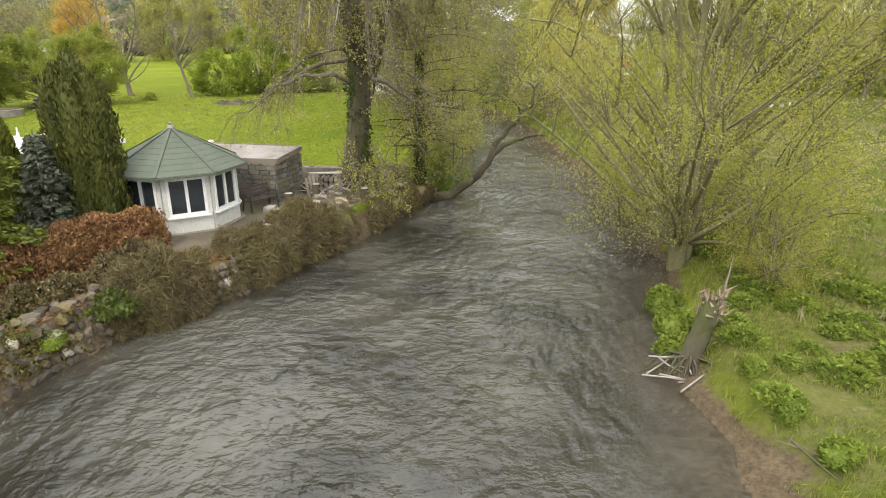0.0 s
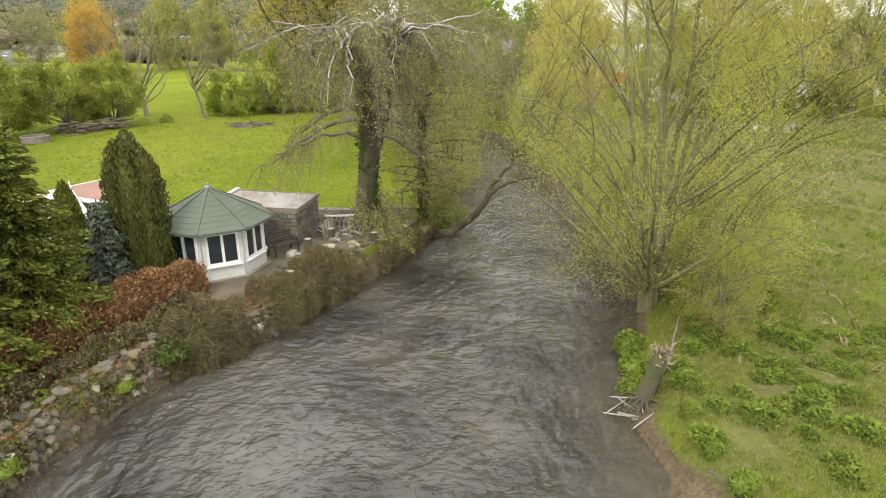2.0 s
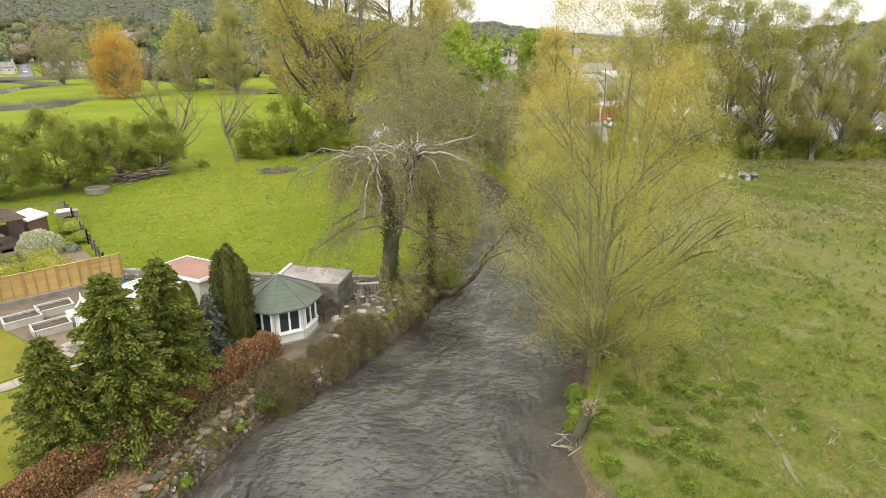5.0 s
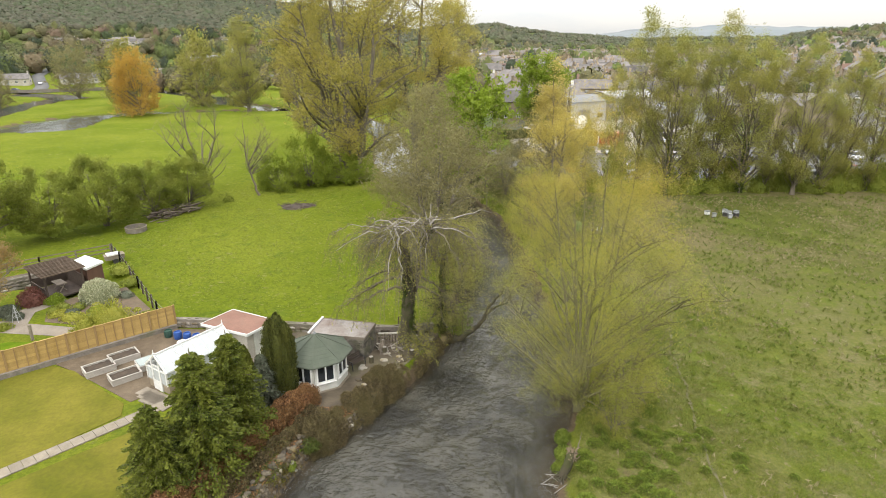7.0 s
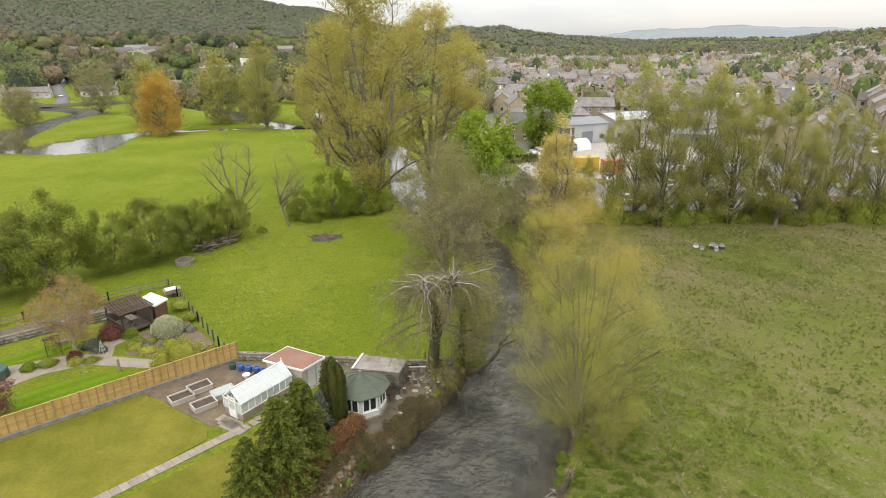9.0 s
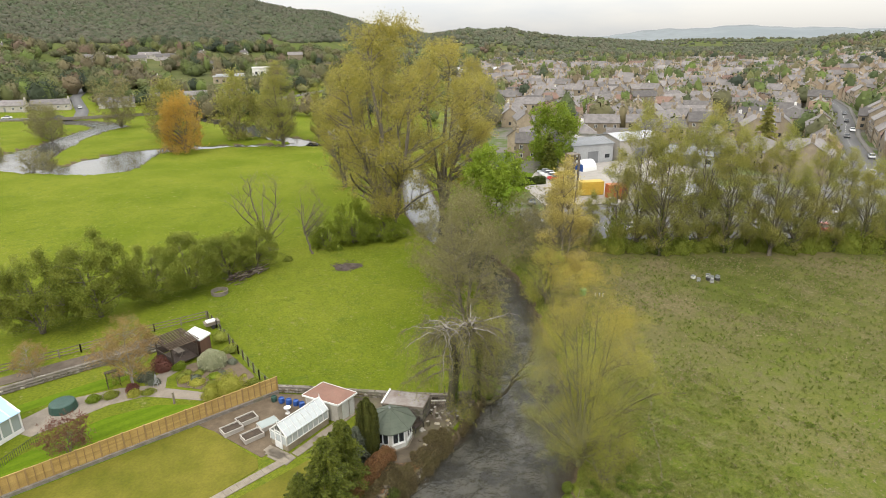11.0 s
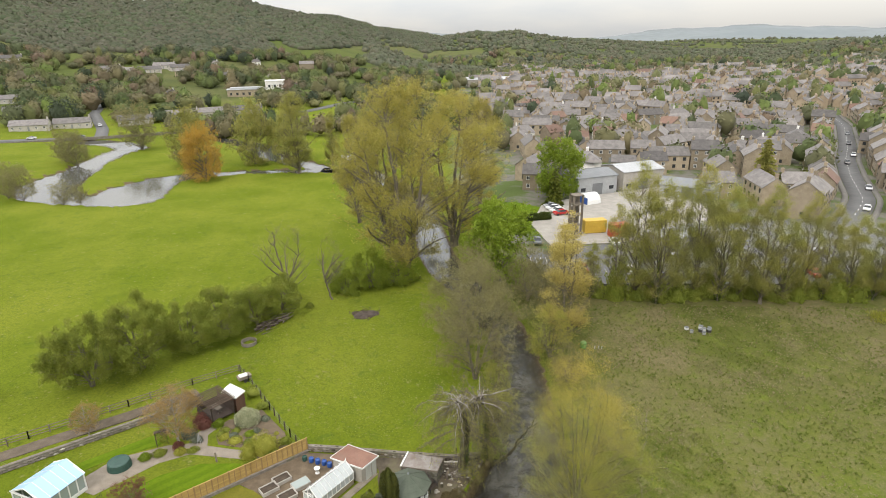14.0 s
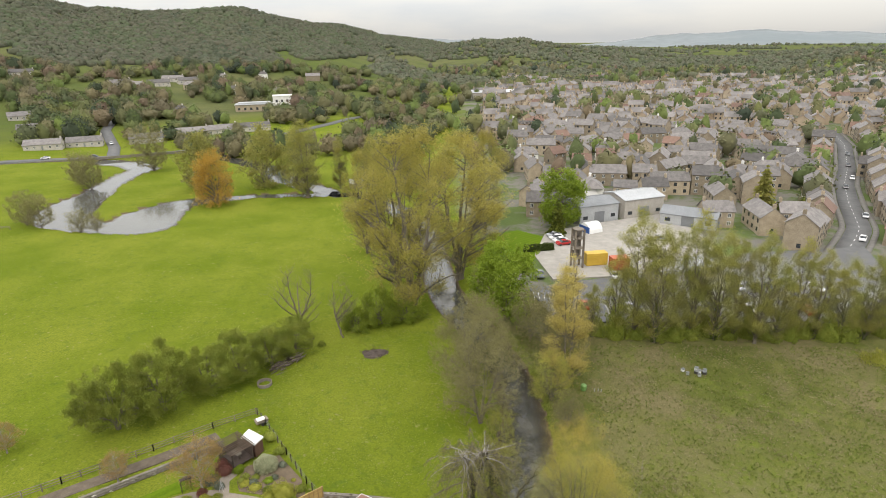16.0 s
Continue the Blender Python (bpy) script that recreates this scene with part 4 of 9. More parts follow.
HAW = tree_meshes(21, stems_of(10, 5, 5.8, 0.2, 0.35), [(0.9, 2.2), (2.4, 3.5), (4.8, 3.6), (6.8, 2.5), (8.0, 0.8)], (60, 340, 1900), 28, 0.14, 0.16, BARK, LEAF_HAW, lift=0.4, shell=0.6, gap=1.0, slim=0.6, lumps=0.22, loose_share=0.16)
for i, (x, y, s) in enumerate(((-57.0, 42.0, 1.2), (-52.2, 47.0, 1.28), (-47.6, 52.4, 1.04), (-43.7, 57.2, 1.14), (-40.0, 62.0, 0.94), (-37.0, 65.8, 1.0))):
    plant_tree("hawthorn_tree", "dense dark green hawthorn in the field boundary", x, y, HAW, (s, s, s * (1.15 if i < 2 else 0.98)), i * 1.3, group="hawthorn boundary")
BARE = tree_meshes(22, [([(0, 0, -0.2), (-0.8, 0, 2.5), (-1.6, 0, 5), (-2.6, 0.2, 9), (-2.8, 0, 13)], 0.3), ([(-0.9, 0, 2.6), (0.3, 0.2, 5), (1.6, 0, 8), (2.0, 0, 12.5)], 0.2), ([(-1.4, 0, 4.6), (-3.6, -0.2, 7), (-4.6, 0, 10)], 0.16)], [(4, 1.5), (7, 4.2), (11, 4.8), (15, 2.0)], (24, 140, 600), 5, 0.10, 0.08, BARK, LEAF_BUD, lift=1.0, shell=0.3, gap=0.3, slim=0.5, shift=(-1, 0))
plant_tree("ash_tree", "leaning leafless ash with open grey limbs", -37.2, 74.5, BARE, 1.0, 0.0)
BARE_THIN = tree_meshes(23, [([(0, 0, -0.2), (-0.7, 0, 2.5), (-1.3, 0.1, 6), (-1.2, 0, 11.5)], 0.2), ([(-1.2, 0, 4.5), (0.2, 0.2, 7), (1.4, 0, 10)], 0.12)], [(5, 1.0), (8, 3.0), (13.5, 1.0)], (16, 100, 420), 5, 0.12, 0.1, BARK, LEAF_BUD, lift=1.0, gap=0.3, slim=0.5)
plant_tree("ash_tree", "thin leafless ash leaning in the field", -29.2, 72.5, BARE_THIN, 1.0, 0.2)

# trees round the pool
ORANGE = tree_meshes(24, stems_of(12, 4, 13, 0.35, 0.16), [(1.0, 4.2), (4, 6.2), (9, 6.4), (14, 4.4), (19, 0.8)], (60, 300, 1300), 13, 0.45, 0.3, BARK, LEAF_GOLD, lift=0.8, shell=0.4, gap=0.2, slim=0.4, lumps=0.08)
plant_tree("golden_willow", "rounded willow glowing orange by the pool", -96.5, 173, ORANGE, (1.05, 1.05, 1.08), 0.0)
ROUND = tree_meshes(27, stems_of(13, 4, 11, 0.3, 0.2), [(1.0, 3.5), (4, 5.6), (9, 5.8), (13, 3.6), (16, 0.8)], (50, 240, 900), 9, 0.5, 0.3, BARK, LEAF_OLIVE, lift=0.7, shell=0.35, gap=0.3, slim=0.5)
THIN = tree_meshes(28, stems_of(14, 4, 10, 0.2, 0.28), [(1.5, 3), (5, 5.0), (9, 5.0), (12.5, 2.0)], (50, 240, 800), 9, 0.32, 0.2, TWIG, LEAF_BUD, lift=0.7, shell=0.3, gap=0.2, slim=0.5)
for x, y, s, ms, nm, lb in ((-88, 199, (1.25, 1.25, 1.5), ROUND, "willow_tree", "grey-green willow behind the pool"), (-76, 203, (1.1, 1.1, 1.4), ROUND, "willow_tree", "thin green willow by the stream"), (-66, 182, (2.4, 2.4, 1.12), ROW_A, "poplar_tree", "tall pale poplar standing by the stream"), (-112, 196, 1.35, ROUND, "willow_tree", "round olive tree by the pool"), (-152, 234, 1.7, THIN, "alder_tree", "bare brown alder by the stream"), (-160, 199, 1.1, THIN, "alder_tree", "bare alder on the pool's bank"), (-168, 205, 1.1, THIN, "alder_tree", "bare alder on the pool's bank"), (-141, 143, 0.85, THIN, "alder_tree", "leafless alders at the pool's edge"), (-148, 146, 0.9, THIN, "alder_tree", "leafless alders at the pool's edge"), (-127, 141, 0.6, THIN, "alder_tree", "small bare alder at the pool's edge"), (-121, 140, 0.5, THIN, "alder_tree", "small bare alder at the pool's edge"), (-57, 197, (1.2, 1.2, 0.8), ROW_A, "willow_tree", "thin willow by the stream"), (-45, 201, (0.9, 0.9, 1.2), ROUND, "willow_tree", "green willow by the stream"), (-30, 195, 1.0, ROUND, "willow_tree", "green tree beyond the river bend")):
    plant_tree(nm, lb, x, y, ms, s, x, group="trees round the pool")
plant_tree("larch_tree", "conical pale green larch beside the car park", 86.5, 158, spray_conifer(25, 17, 4.6, LEAF_OLIVE, 20, 10, 0.8), 1.0)
DARK_FIR = spray_conifer(26, 9, 2.4, LEAF_CYPRESS, 16, 9, 0.6)
for x, y, s in ((86, 147, 0.9), (94, 149, 1.0), (20, 138, 1.25)):
    plant_tree("fir_tree", "small dark green fir tree", x, y, DARK_FIR, s, x)

# ---- woods, hedgerow trees and garden trees of the valley ----
rng = np.random.default_rng(77)
spots = []
FOOT = ([-52, -40, -30, -26, -20, -16, -12, 8], [0.62, 0.62, 0.68, 0.62, 0.60, 0.66, 0.74, 0.78])
while len(spots) < 11000:
    a, r = rng.uniform(-52, 8), rng.uniform(480, 1750)
    x, y = -2 + r * math.sin(radians(a)), -30 + r * math.cos(radians(a))
    R0 = np.interp(a, [c[0] for c in RIDGE_WEST], [c[1] for c in RIDGE_WEST])
    u = r / R0
    patchy = wave(x, y, 0.013, 2)
    foot_ = np.interp(a, *FOOT)
    if u < foot_ + 0.03 * patchy or u > 1.06:
        continue
    if u < foot_ + 0.10 and patchy > 0.35:
        continue
    spots.append((x, y, 0, rng.uniform(4.5, 8.0), rng.uniform(7, 11), np.clip(0.5 + 0.28 * wave(x, y, 0.012, 9) + 0.13 * rng.normal(), 0, 1)))
S = np.array(spots)
S[:, 2] = land(S[:, 0], S[:, 1]) - 1
crowd("hill_woods", "mixed spring woodland covering the western hillside", S, WOODS, 1, 12, leaf=0.6, body=0.9, m=7, h=4, sink=0.22, rough=0.10)
spots = []
while len(spots) < 10500:
    a, r = rng.uniform(-10, 44), 740 + 1860 * rng.uniform() ** 1.5
    x, y = -2 + r * math.sin(radians(a)), -30 + r * math.cos(radians(a))
    hedge = abs(math.sin(x * 0.018 + 0.4 * math.sin(y * 0.01))) < 0.06 or abs(math.sin(y * 0.016 + x * 0.006)) < 0.06
    wood = wave(x, y, 0.006, 6) > (0.15 if r < 1750 else 0.75) or (r > 1180 and a < 9 and ground_z(x, y) > 9) or (a > 3 and 740 < r < 1900 and wave(x, y, 0.011, 8) > -0.3)
    if (hedge or wood) and rng.uniform() < (1 if hedge else 0.8):
        spots.append((x, y, 0, rng.uniform(4, 8), rng.uniform(7, 13), rng.uniform(0, 0.85)))
S = np.array(spots)
S[:, 2] = land(S[:, 0], S[:, 1]) - 1
# crowns in the paler tones, which carry the haze in their colour
crowd("far_woods", "distant hedgerows and woods, paled by painted haze, on the hills beyond the town", S, WOODS_HAZED, 2, 12, leaf=0.7, m=6, h=4, sink=0.26)
WEST_HOUSES = [(-196, 310), (-177, 328), (-163, 339), (-146, 351), (-274, 325), (-238, 282), (-224, 296), (-310, 365), (-427, 527), (-305, 541), (-306, 572), (-288, 566), (-334, 526), (-168, 437), (-160, 440), (-178, 434)]


def hides_house(x, y, r):
    """True just in front of, or on, one of the western houses as seen from the river."""
    # the manor on its lawn
    if -70 < (y - 437) < 12 and abs((x + 168) + 0.36 * (437 - y)) < 26 + r:
        return True
    for hx, hy in WEST_HOUSES:
        L = math.hypot(hx, hy + 30)
        ux, uy = hx / L, (hy + 30) / L
        along, off = (hx - x) * ux + (hy - y) * uy, abs((x - hx) * uy - (y - hy) * ux)
        if -9 < along < 26 and off < 7 + r:
            return True
    return False


spots = []
while len(spots) < 1000:
    a, r = rng.uniform(-50, -4), rng.uniform(270, 780)
    x, y = -2 + r * math.sin(radians(a)), -30 + r * math.cos(radians(a))
    if y < 215 or (x > -200 and y < 285 and not (x > -175 and y > 262)) or (chain_distance(POOL, np.array([x]), np.array([y]))[0] < 6) or (chain_distance([(a_, b_, 7) for a_, b_ in ((-420, 205), (-320, 225), (-236, 247), (-191, 267.5), (-160, 283), (-131, 326), (-104, 380))], np.array([x]), np.array([y]))[0] < 0):
        continue
    if wave(x, y, 0.03, 1) < (-0.28 if r > 420 else -0.05) or hides_house(x, y, 4):
        continue
    spots.append((x, y, ground_z(x, y) - 0.6, rng.uniform(3, 7.5), rng.uniform(6, 15), rng.uniform(0, 1)))
crowd("valley_trees", "garden and hedgerow trees among the western houses", np.array(spots), VALLEY, 3, 230, leaf=0.34, body=0.76, rough=0.16, sink=0.46, m=9, h=6)
spots = []
while len(spots) < 1250:
    a, r = rng.uniform(-4, 40), math.sqrt(rng.uniform(215 ** 2, 1080 ** 2))
    x, y = -2 + r * math.sin(radians(a)), -30 + r * math.cos(radians(a))
    if (r < 640 and rng.uniform() < 0.5) or (r > 640 and wave(x, y, 0.02, 5) < -0.2) or (y < 200 and x < 20) or (x < 64 and y < 172) or abs(x - np.interp(y, [121, 144, 174, 230, 294, 330], [92, 109, 122.5, 153, 187, 200])) < 7:
        continue
    big = 1.0 if r > 640 else 1.05
    spots.append((x, y, ground_z(x, y) - 0.5, big * rng.uniform(2.5, 6.5), big * rng.uniform(6, 14), rng.uniform(0, 1)))
crowd("town_trees", "trees in the gardens and streets of the town", np.array(spots), VALLEY, 4, 80, leaf=0.42, body=0.78, rough=0.16, sink=0.5, m=8, h=5)


# ---- houses ----
STONE = solid("buff_gritstone", (0.28, 0.225, 0.155), (0.38, 0.315, 0.225), 0.6, 0.9, 0.3, vary=0.3, fine=6)
RENDER_WHITE = solid("white_render", (0.72, 0.70, 0.66), (0.80, 0.78, 0.75), 0.4, 0.85, 0.05, vary=0.08)
SLATE = solid("stone_slates", (0.115, 0.105, 0.10), (0.20, 0.182, 0.172), 0.7, 0.8, 0.4, vary=0.45, fine=5)
SLATE_RED = solid("red_clay_tiles", (0.17, 0.10, 0.075), (0.22, 0.135, 0.10), 0.7, 0.85, 0.4, vary=0.2, fine=5)
METAL_PALE = solid("pale_sheet_metal", (0.42, 0.43, 0.44), (0.52, 0.53, 0.54), 0.3, 0.5, 0.05, 0.3)
METAL_DARK = solid("grey_sheet_metal", (0.20, 0.21, 0.22), (0.26, 0.27, 0.28), 0.3, 0.5, 0.05, 0.3)
PANE_DARK = solid("dark_window_glass", (0.03, 0.035, 0.04), (0.05, 0.055, 0.06), 0.2, 0.08, 0.0)
FRAME_WHITE = solid("white_paint", (0.74, 0.74, 0.72), (0.80, 0.80, 0.78), 3.0, 0.5, 0.02)
ASPHALT = solid("asphalt", (0.10, 0.10, 0.102), (0.145, 0.143, 0.14), 0.4, 0.9, 0.2, fine=20)
CONCRETE = solid("pale_concrete", (0.30, 0.28, 0.25), (0.40, 0.37, 0.33), 0.5, 0.9, 0.2, fine=10)


def window_part(x, y, z, w, h, parent, face, pane_only=False):
    """A window on a wall; face: the way it looks, 0 to 3 quarter turns from -y."""
    m = pose(x, y, z, 0, 0, 90 * face)
    g = Geo()
    t = 0.09
    for a in ((-w / 2, 0, w / 2, t), (-w / 2, h - t, w / 2, h), (-w / 2, t, -w / 2 + t, h - t), (w / 2 - t, t, w / 2, h - t), (-t / 2, t, t / 2, h - t)):
        g.box(a[0], -0.06, a[1], a[2], 0.05, a[3], m)
    ob = part("window", g, FRAME_WHITE, parent)
    part("pane", Geo().box(-w / 2 + t, -0.025, t, w / 2 - t, 0.02, h - t, m), PANE_DARK, ob)
    return ob


def house(w, d, eave, rise, wall_mat, roof_mat, floors, bays, detail, name="house", label="stone house with a slate roof", hip=0.0, chimneys=1):
    """A house with its ridge along x, base at z 0."""
    ob = thing(name, label, "house")
    g = Geo()
    X, Y = w / 2, d / 2
    g.add([(-X, -Y, -1), (X, -Y, -1), (X, Y, -1), (-X, Y, -1), (-X, -Y, eave), (X, -Y, eave), (X, Y, eave), (-X, Y, eave), (-X + hip, 0, eave + rise), (X - hip, 0, eave + rise)],
          [(3, 2, 1, 0), (0, 1, 5, 4), (2, 3, 7, 6), (1, 2, 6, 9, 5), (3, 0, 4, 8, 7), (4, 5, 9, 8), (6, 7, 8, 9)])
    part("wall", g, wall_mat, ob)
    r = Geo()
    o, t = 0.3, 0.16
    k = rise / Y
    E, Z = Y + o, eave - o * k
    for s in (-1, 1):
        vs = [(-X - (o if not hip else o * 0.6), s * E, Z), (X + (o if not hip else o * 0.6), s * E, Z), (X - hip + (0.2 if not hip else 0), 0, eave + rise), (-X + hip - (0.2 if not hip else 0), 0, eave + rise)]
        up = [(a, b, c + t) for a, b, c in vs]
        r.add([(a, b, c + 0.02) for a, b, c in vs] + up, [(3, 2, 1, 0), (4, 5, 6, 7), (0, 1, 5, 4), (1, 2, 6, 5), (2, 3, 7, 6), (3, 0, 4, 7)] if s < 0 else [(0, 1, 2, 3), (7, 6, 5, 4), (4, 5, 1, 0), (5, 6, 2, 1), (6, 7, 3, 2), (7, 4, 0, 3)])
    if hip:
        for s in (-1, 1):
            r.add([(s * (X + 0.18), -E, Z + t), (s * (X + 0.18), E, Z + t), (s * (X - hip), 0, eave + rise + t)], [(0, 1, 2) if s > 0 else (2, 1, 0)])
    roof = part("roof", r, roof_mat, ob)
    for c in range(chimneys):
        cx = (X - 0.5 - hip) * (1 if c == 0 else -1)
        cg = Geo().box(cx - 0.35, -0.45, eave + rise - 0.7, cx + 0.35, 0.45, eave + rise + 1.0).box(cx - 0.42, -0.52, eave + rise + 1.0, cx + 0.42, 0.52, eave + rise + 1.12)
        for q in (-0.22, 0.22):
            cg.cyl((cx, q, eave + rise + 1.12), (cx, q, eave + rise + 1.45), 0.11, 0.09, 6)
        part("chimney", cg, wall_mat, roof)
    if detail:
        for fl in range(floors):
            z = 0.9 + fl * (eave - 0.3) / floors
            for b in range(bays):
                x = -X + (b + 0.5) * w / bays
                if fl == 0 and b == bays // 2 and bays > 1:
                    part("door", Geo().box(x - 0.45, -Y - 0.05, 0, x + 0.45, -Y + 0.05, 2.05), METAL_DARK, ob, "dark front door")
                else:
                    window_part(x, -Y, z, 1.1, 1.25, ob, 0)
                part("window", Geo().box(x - 0.55, Y - 0.05, z, x + 0.55, Y + 0.03, z + 1.25), PANE_DARK, ob)
        for s in (-1, 1):
            part("window", Geo().box(s * X - 0.05, -0.5, 0.9, s * X + 0.05, 0.5, 2.1), PANE_DARK, ob)
    return ob


AWAY = (0, -400, -60)
kinds = []
for w, d, e, ri, wm, rm, fl, ba, dt, hp, ch, lb in (
    (9, 7, 5.2, 2.6, STONE, SLATE, 2, 3, 1, 0, 2, "buff stone house with a grey slate roof"),
    (14, 7, 5.4, 2.7, STONE, SLATE, 2, 4, 1, 0, 2, "long buff stone terrace with a slate roof"),
    (8, 6.5, 5.0, 2.8, STONE, SLATE_RED, 2, 2, 1, 0, 1, "stone house with a red tiled roof"),
    (11, 8, 5.6, 2.6, RENDER_WHITE, SLATE, 2, 3, 1, 2.5, 1, "white rendered house with a hipped slate roof"),
    (10, 8, 7.6, 2.8, STONE, SLATE, 3, 3, 1, 0, 2, "tall three-storey stone house"),
    (12, 8, 2.7, 2.0, STONE, SLATE, 1, 4, 1, 0, 1, "low stone cottage with a slate roof"),
):
    kinds.append(house(w, d, e, ri, wm, rm, fl, ba, dt, label=lb, hip=hp, chimneys=ch))
PEBBLEDASH = solid("pale_pebbledash", (0.42, 0.39, 0.34), (0.54, 0.50, 0.44), 0.5, 0.9, 0.1)
BUNGALOW = house(18, 8.5, 2.9, 2.4, PEBBLEDASH, SLATE, 1, 5, 1, label="long pale rendered bungalow with a slate roof", chimneys=1)
plain_kinds = []
for w, d, e, ri, wm, rm, hp, ch, lb in ((16, 8, 5.6, 2.8, STONE, SLATE, 0, 2, "distant stone terrace with a slate roof"), (9, 8, 5.2, 2.6, RENDER_WHITE, SLATE, 2.4, 1, "distant pale house with a hipped roof")):
    plain_kinds.append(house(w, d, e, ri, wm, rm, 2, 2, 0, label=lb, hip=hp, chimneys=ch))

taken = []


def free(x, y, r):
    return all((x - a) ** 2 + (y - b) ** 2 > (r + c) ** 2 for a, b, c in taken)


# keep the street, the car park, the works yard and the river clear
STREET = [(92, 121), (102, 134), (109, 144), (122.5, 174), (137, 203), (153, 230), (170, 262), (187, 294), (200, 330)]
for (ax, ay), (bx, by) in zip(STREET, STREET[1:]):
    for s in np.linspace(0, 1, 6):
        taken.append((ax + (bx - ax) * s, ay + (by - ay) * s, 3.8))
for x, y, r in ((20, 100, 12), (40, 100, 14), (60, 102, 16), (80, 105, 14), (30, 122, 16), (48, 130, 14), (30, 140, 8), (40, 156, 12), (50, 165, 12), (62, 120, 12), (22, 147, 8), (12, 130, 10), (10, 118, 8), (87, 158, 6), (92, 104, 8), (70, 92, 12)):
    taken.append((x, y, r))
hr = random.Random(9)
first = {}


def put_house(k, x, y, turn, s=0.98):
    """Sets the first house of a kind in place, and copies of it, which share its meshes, after that."""
    m = Matrix.LocRotScale((x, y, ground_z(x, y)), Euler((0, 0, radians(turn))), (s, s, s))
    if k.name not in first:
        first[k.name] = [k, *k.children_recursive]
        k.matrix_world = m
        return
    made = {}
    for o in first[k.name]:
        made[o] = o.copy()
        scene.collection.objects.link(made[o])
        if o.parent:
            made[o].parent = made[o.parent]
    made[k].matrix_basis = m


# houses lining the main street
for (ax, ay), (bx, by) in zip(STREET, STREET[1:]):
    L = math.hypot(bx - ax, by - ay)
    ux, uy = (bx - ax) / L, (by - ay) / L
    turn = math.degrees(math.atan2(uy, ux))
    for side in (1, -1):
        s = 2.0
        while s < L:
            k = kinds[hr.choice((0, 1, 0, 4, 2, 1))]
            x, y = ax + ux * s - uy * side * 10.2, ay + uy * s + ux * side * 10.2
            if y > 128 and free(x, y, 4.2):
                put_house(k, x, y, turn + (0 if side < 0 else 180) + (90 if hr.random() < 0.12 else 0))
                taken.append((x, y, 4.6))
            s += 9.5
tries = near_n = 0
while near_n < 140 and tries < 9000:
    tries += 1
    a, r = hr.uniform(-1.0, 37), math.sqrt(hr.uniform(170 ** 2, 400 ** 2))
    x, y = -2 + r * math.sin(radians(a)), -30 + r * math.cos(radians(a))
    if x < 14 or y < 150 - 0.1 * x or not free(x, y, 4.4):
        continue
    k = hr.choice(kinds + kinds[:2] + [kinds[1]])
    put_house(k, x, y, hr.choice((62, 62, -28, -28, 152, 20)) + hr.uniform(-7, 7) + 25 * math.sin(x * 0.012 + y * 0.007))
    taken.append((x, y, 4.8))
    near_n += 1
# the rest of the town as one mass of small houses
def far_town(name, label, mats, count, a0, a1, r0, r1, seed, thin):
    q = random.Random(seed)
    walls, roofs, reds, glass = Geo(), Geo(), Geo(), Geo()
    made = tries = 0
    while made < count and tries < 12000:
        tries += 1
        a, r = q.uniform(a0, a1), math.sqrt(q.uniform(r0 ** 2, r1 ** 2))
        x, y = -2 + r * math.sin(radians(a)), -30 + r * math.cos(radians(a))
        if not free(x, y, 4.7) or thin(a, r, q):
            continue
        taken.append((x, y, 4.9))
        made += 1
        w, d, e, ri = q.choice(((10, 7, 5.2, 2.6), (15, 7.5, 5.4, 2.7), (9, 8, 5, 2.5), (8, 6.5, 7.2, 2.6), (20, 10, 6.5, 3.0)) if r > 560 else ((10, 7, 5.2, 2.6), (9, 8, 5, 2.5)))
        m = Matrix.Translation((x, y, ground_z(x, y))) @ Matrix.Rotation(radians(q.choice((62, -28, 10)) + q.uniform(-15, 15)), 4, "Z") @ Matrix.Scale(q.uniform(0.88, 1.15), 4)
        X, Y, k = w / 2, d / 2, 0.3
        walls.add([(-X, -Y, -1), (X, -Y, -1), (X, Y, -1), (-X, Y, -1), (-X, -Y, e), (X, -Y, e), (X, Y, e), (-X, Y, e), (-X, 0, e + ri), (X, 0, e + ri)], [(0, 1, 5, 4), (2, 3, 7, 6), (1, 2, 6, 9, 5), (3, 0, 4, 8, 7)], m)
        rg = reds if q.random() < 0.07 else roofs
        z = e - k * ri / Y
        rg.add([(-X - k, -Y - k, z), (X + k, -Y - k, z), (X + k, 0, e + ri + 0.1), (-X - k, 0, e + ri + 0.1), (-X - k, Y + k, z), (X + k, Y + k, z)], [(0, 1, 2, 3), (3, 2, 5, 4)], m)
        for c in (-1, 1):
            walls.box(c * (X - 0.5) - 0.35, -0.5, e + ri - 0.6, c * (X - 0.5) + 0.35, 0.5, e + ri + 1.3, m)
        for b in range(int(w // 2.8)):
            for fl in (0.9, 3.3):
                bx = -X + 1.4 + b * 2.8
                glass.box(bx - 0.5, -Y - 0.03, fl, bx + 0.5, Y + 0.03, fl + 1.2, m)
    ob = thing(name, label, "houses", kind="stuff")
    for nm, g, mt in (("wall", walls, mats[0]), ("roof", roofs, mats[1]), ("red_roof", reds, mats[2]), ("window", glass, PANE_DARK)):
        part(nm, g, mt, ob)


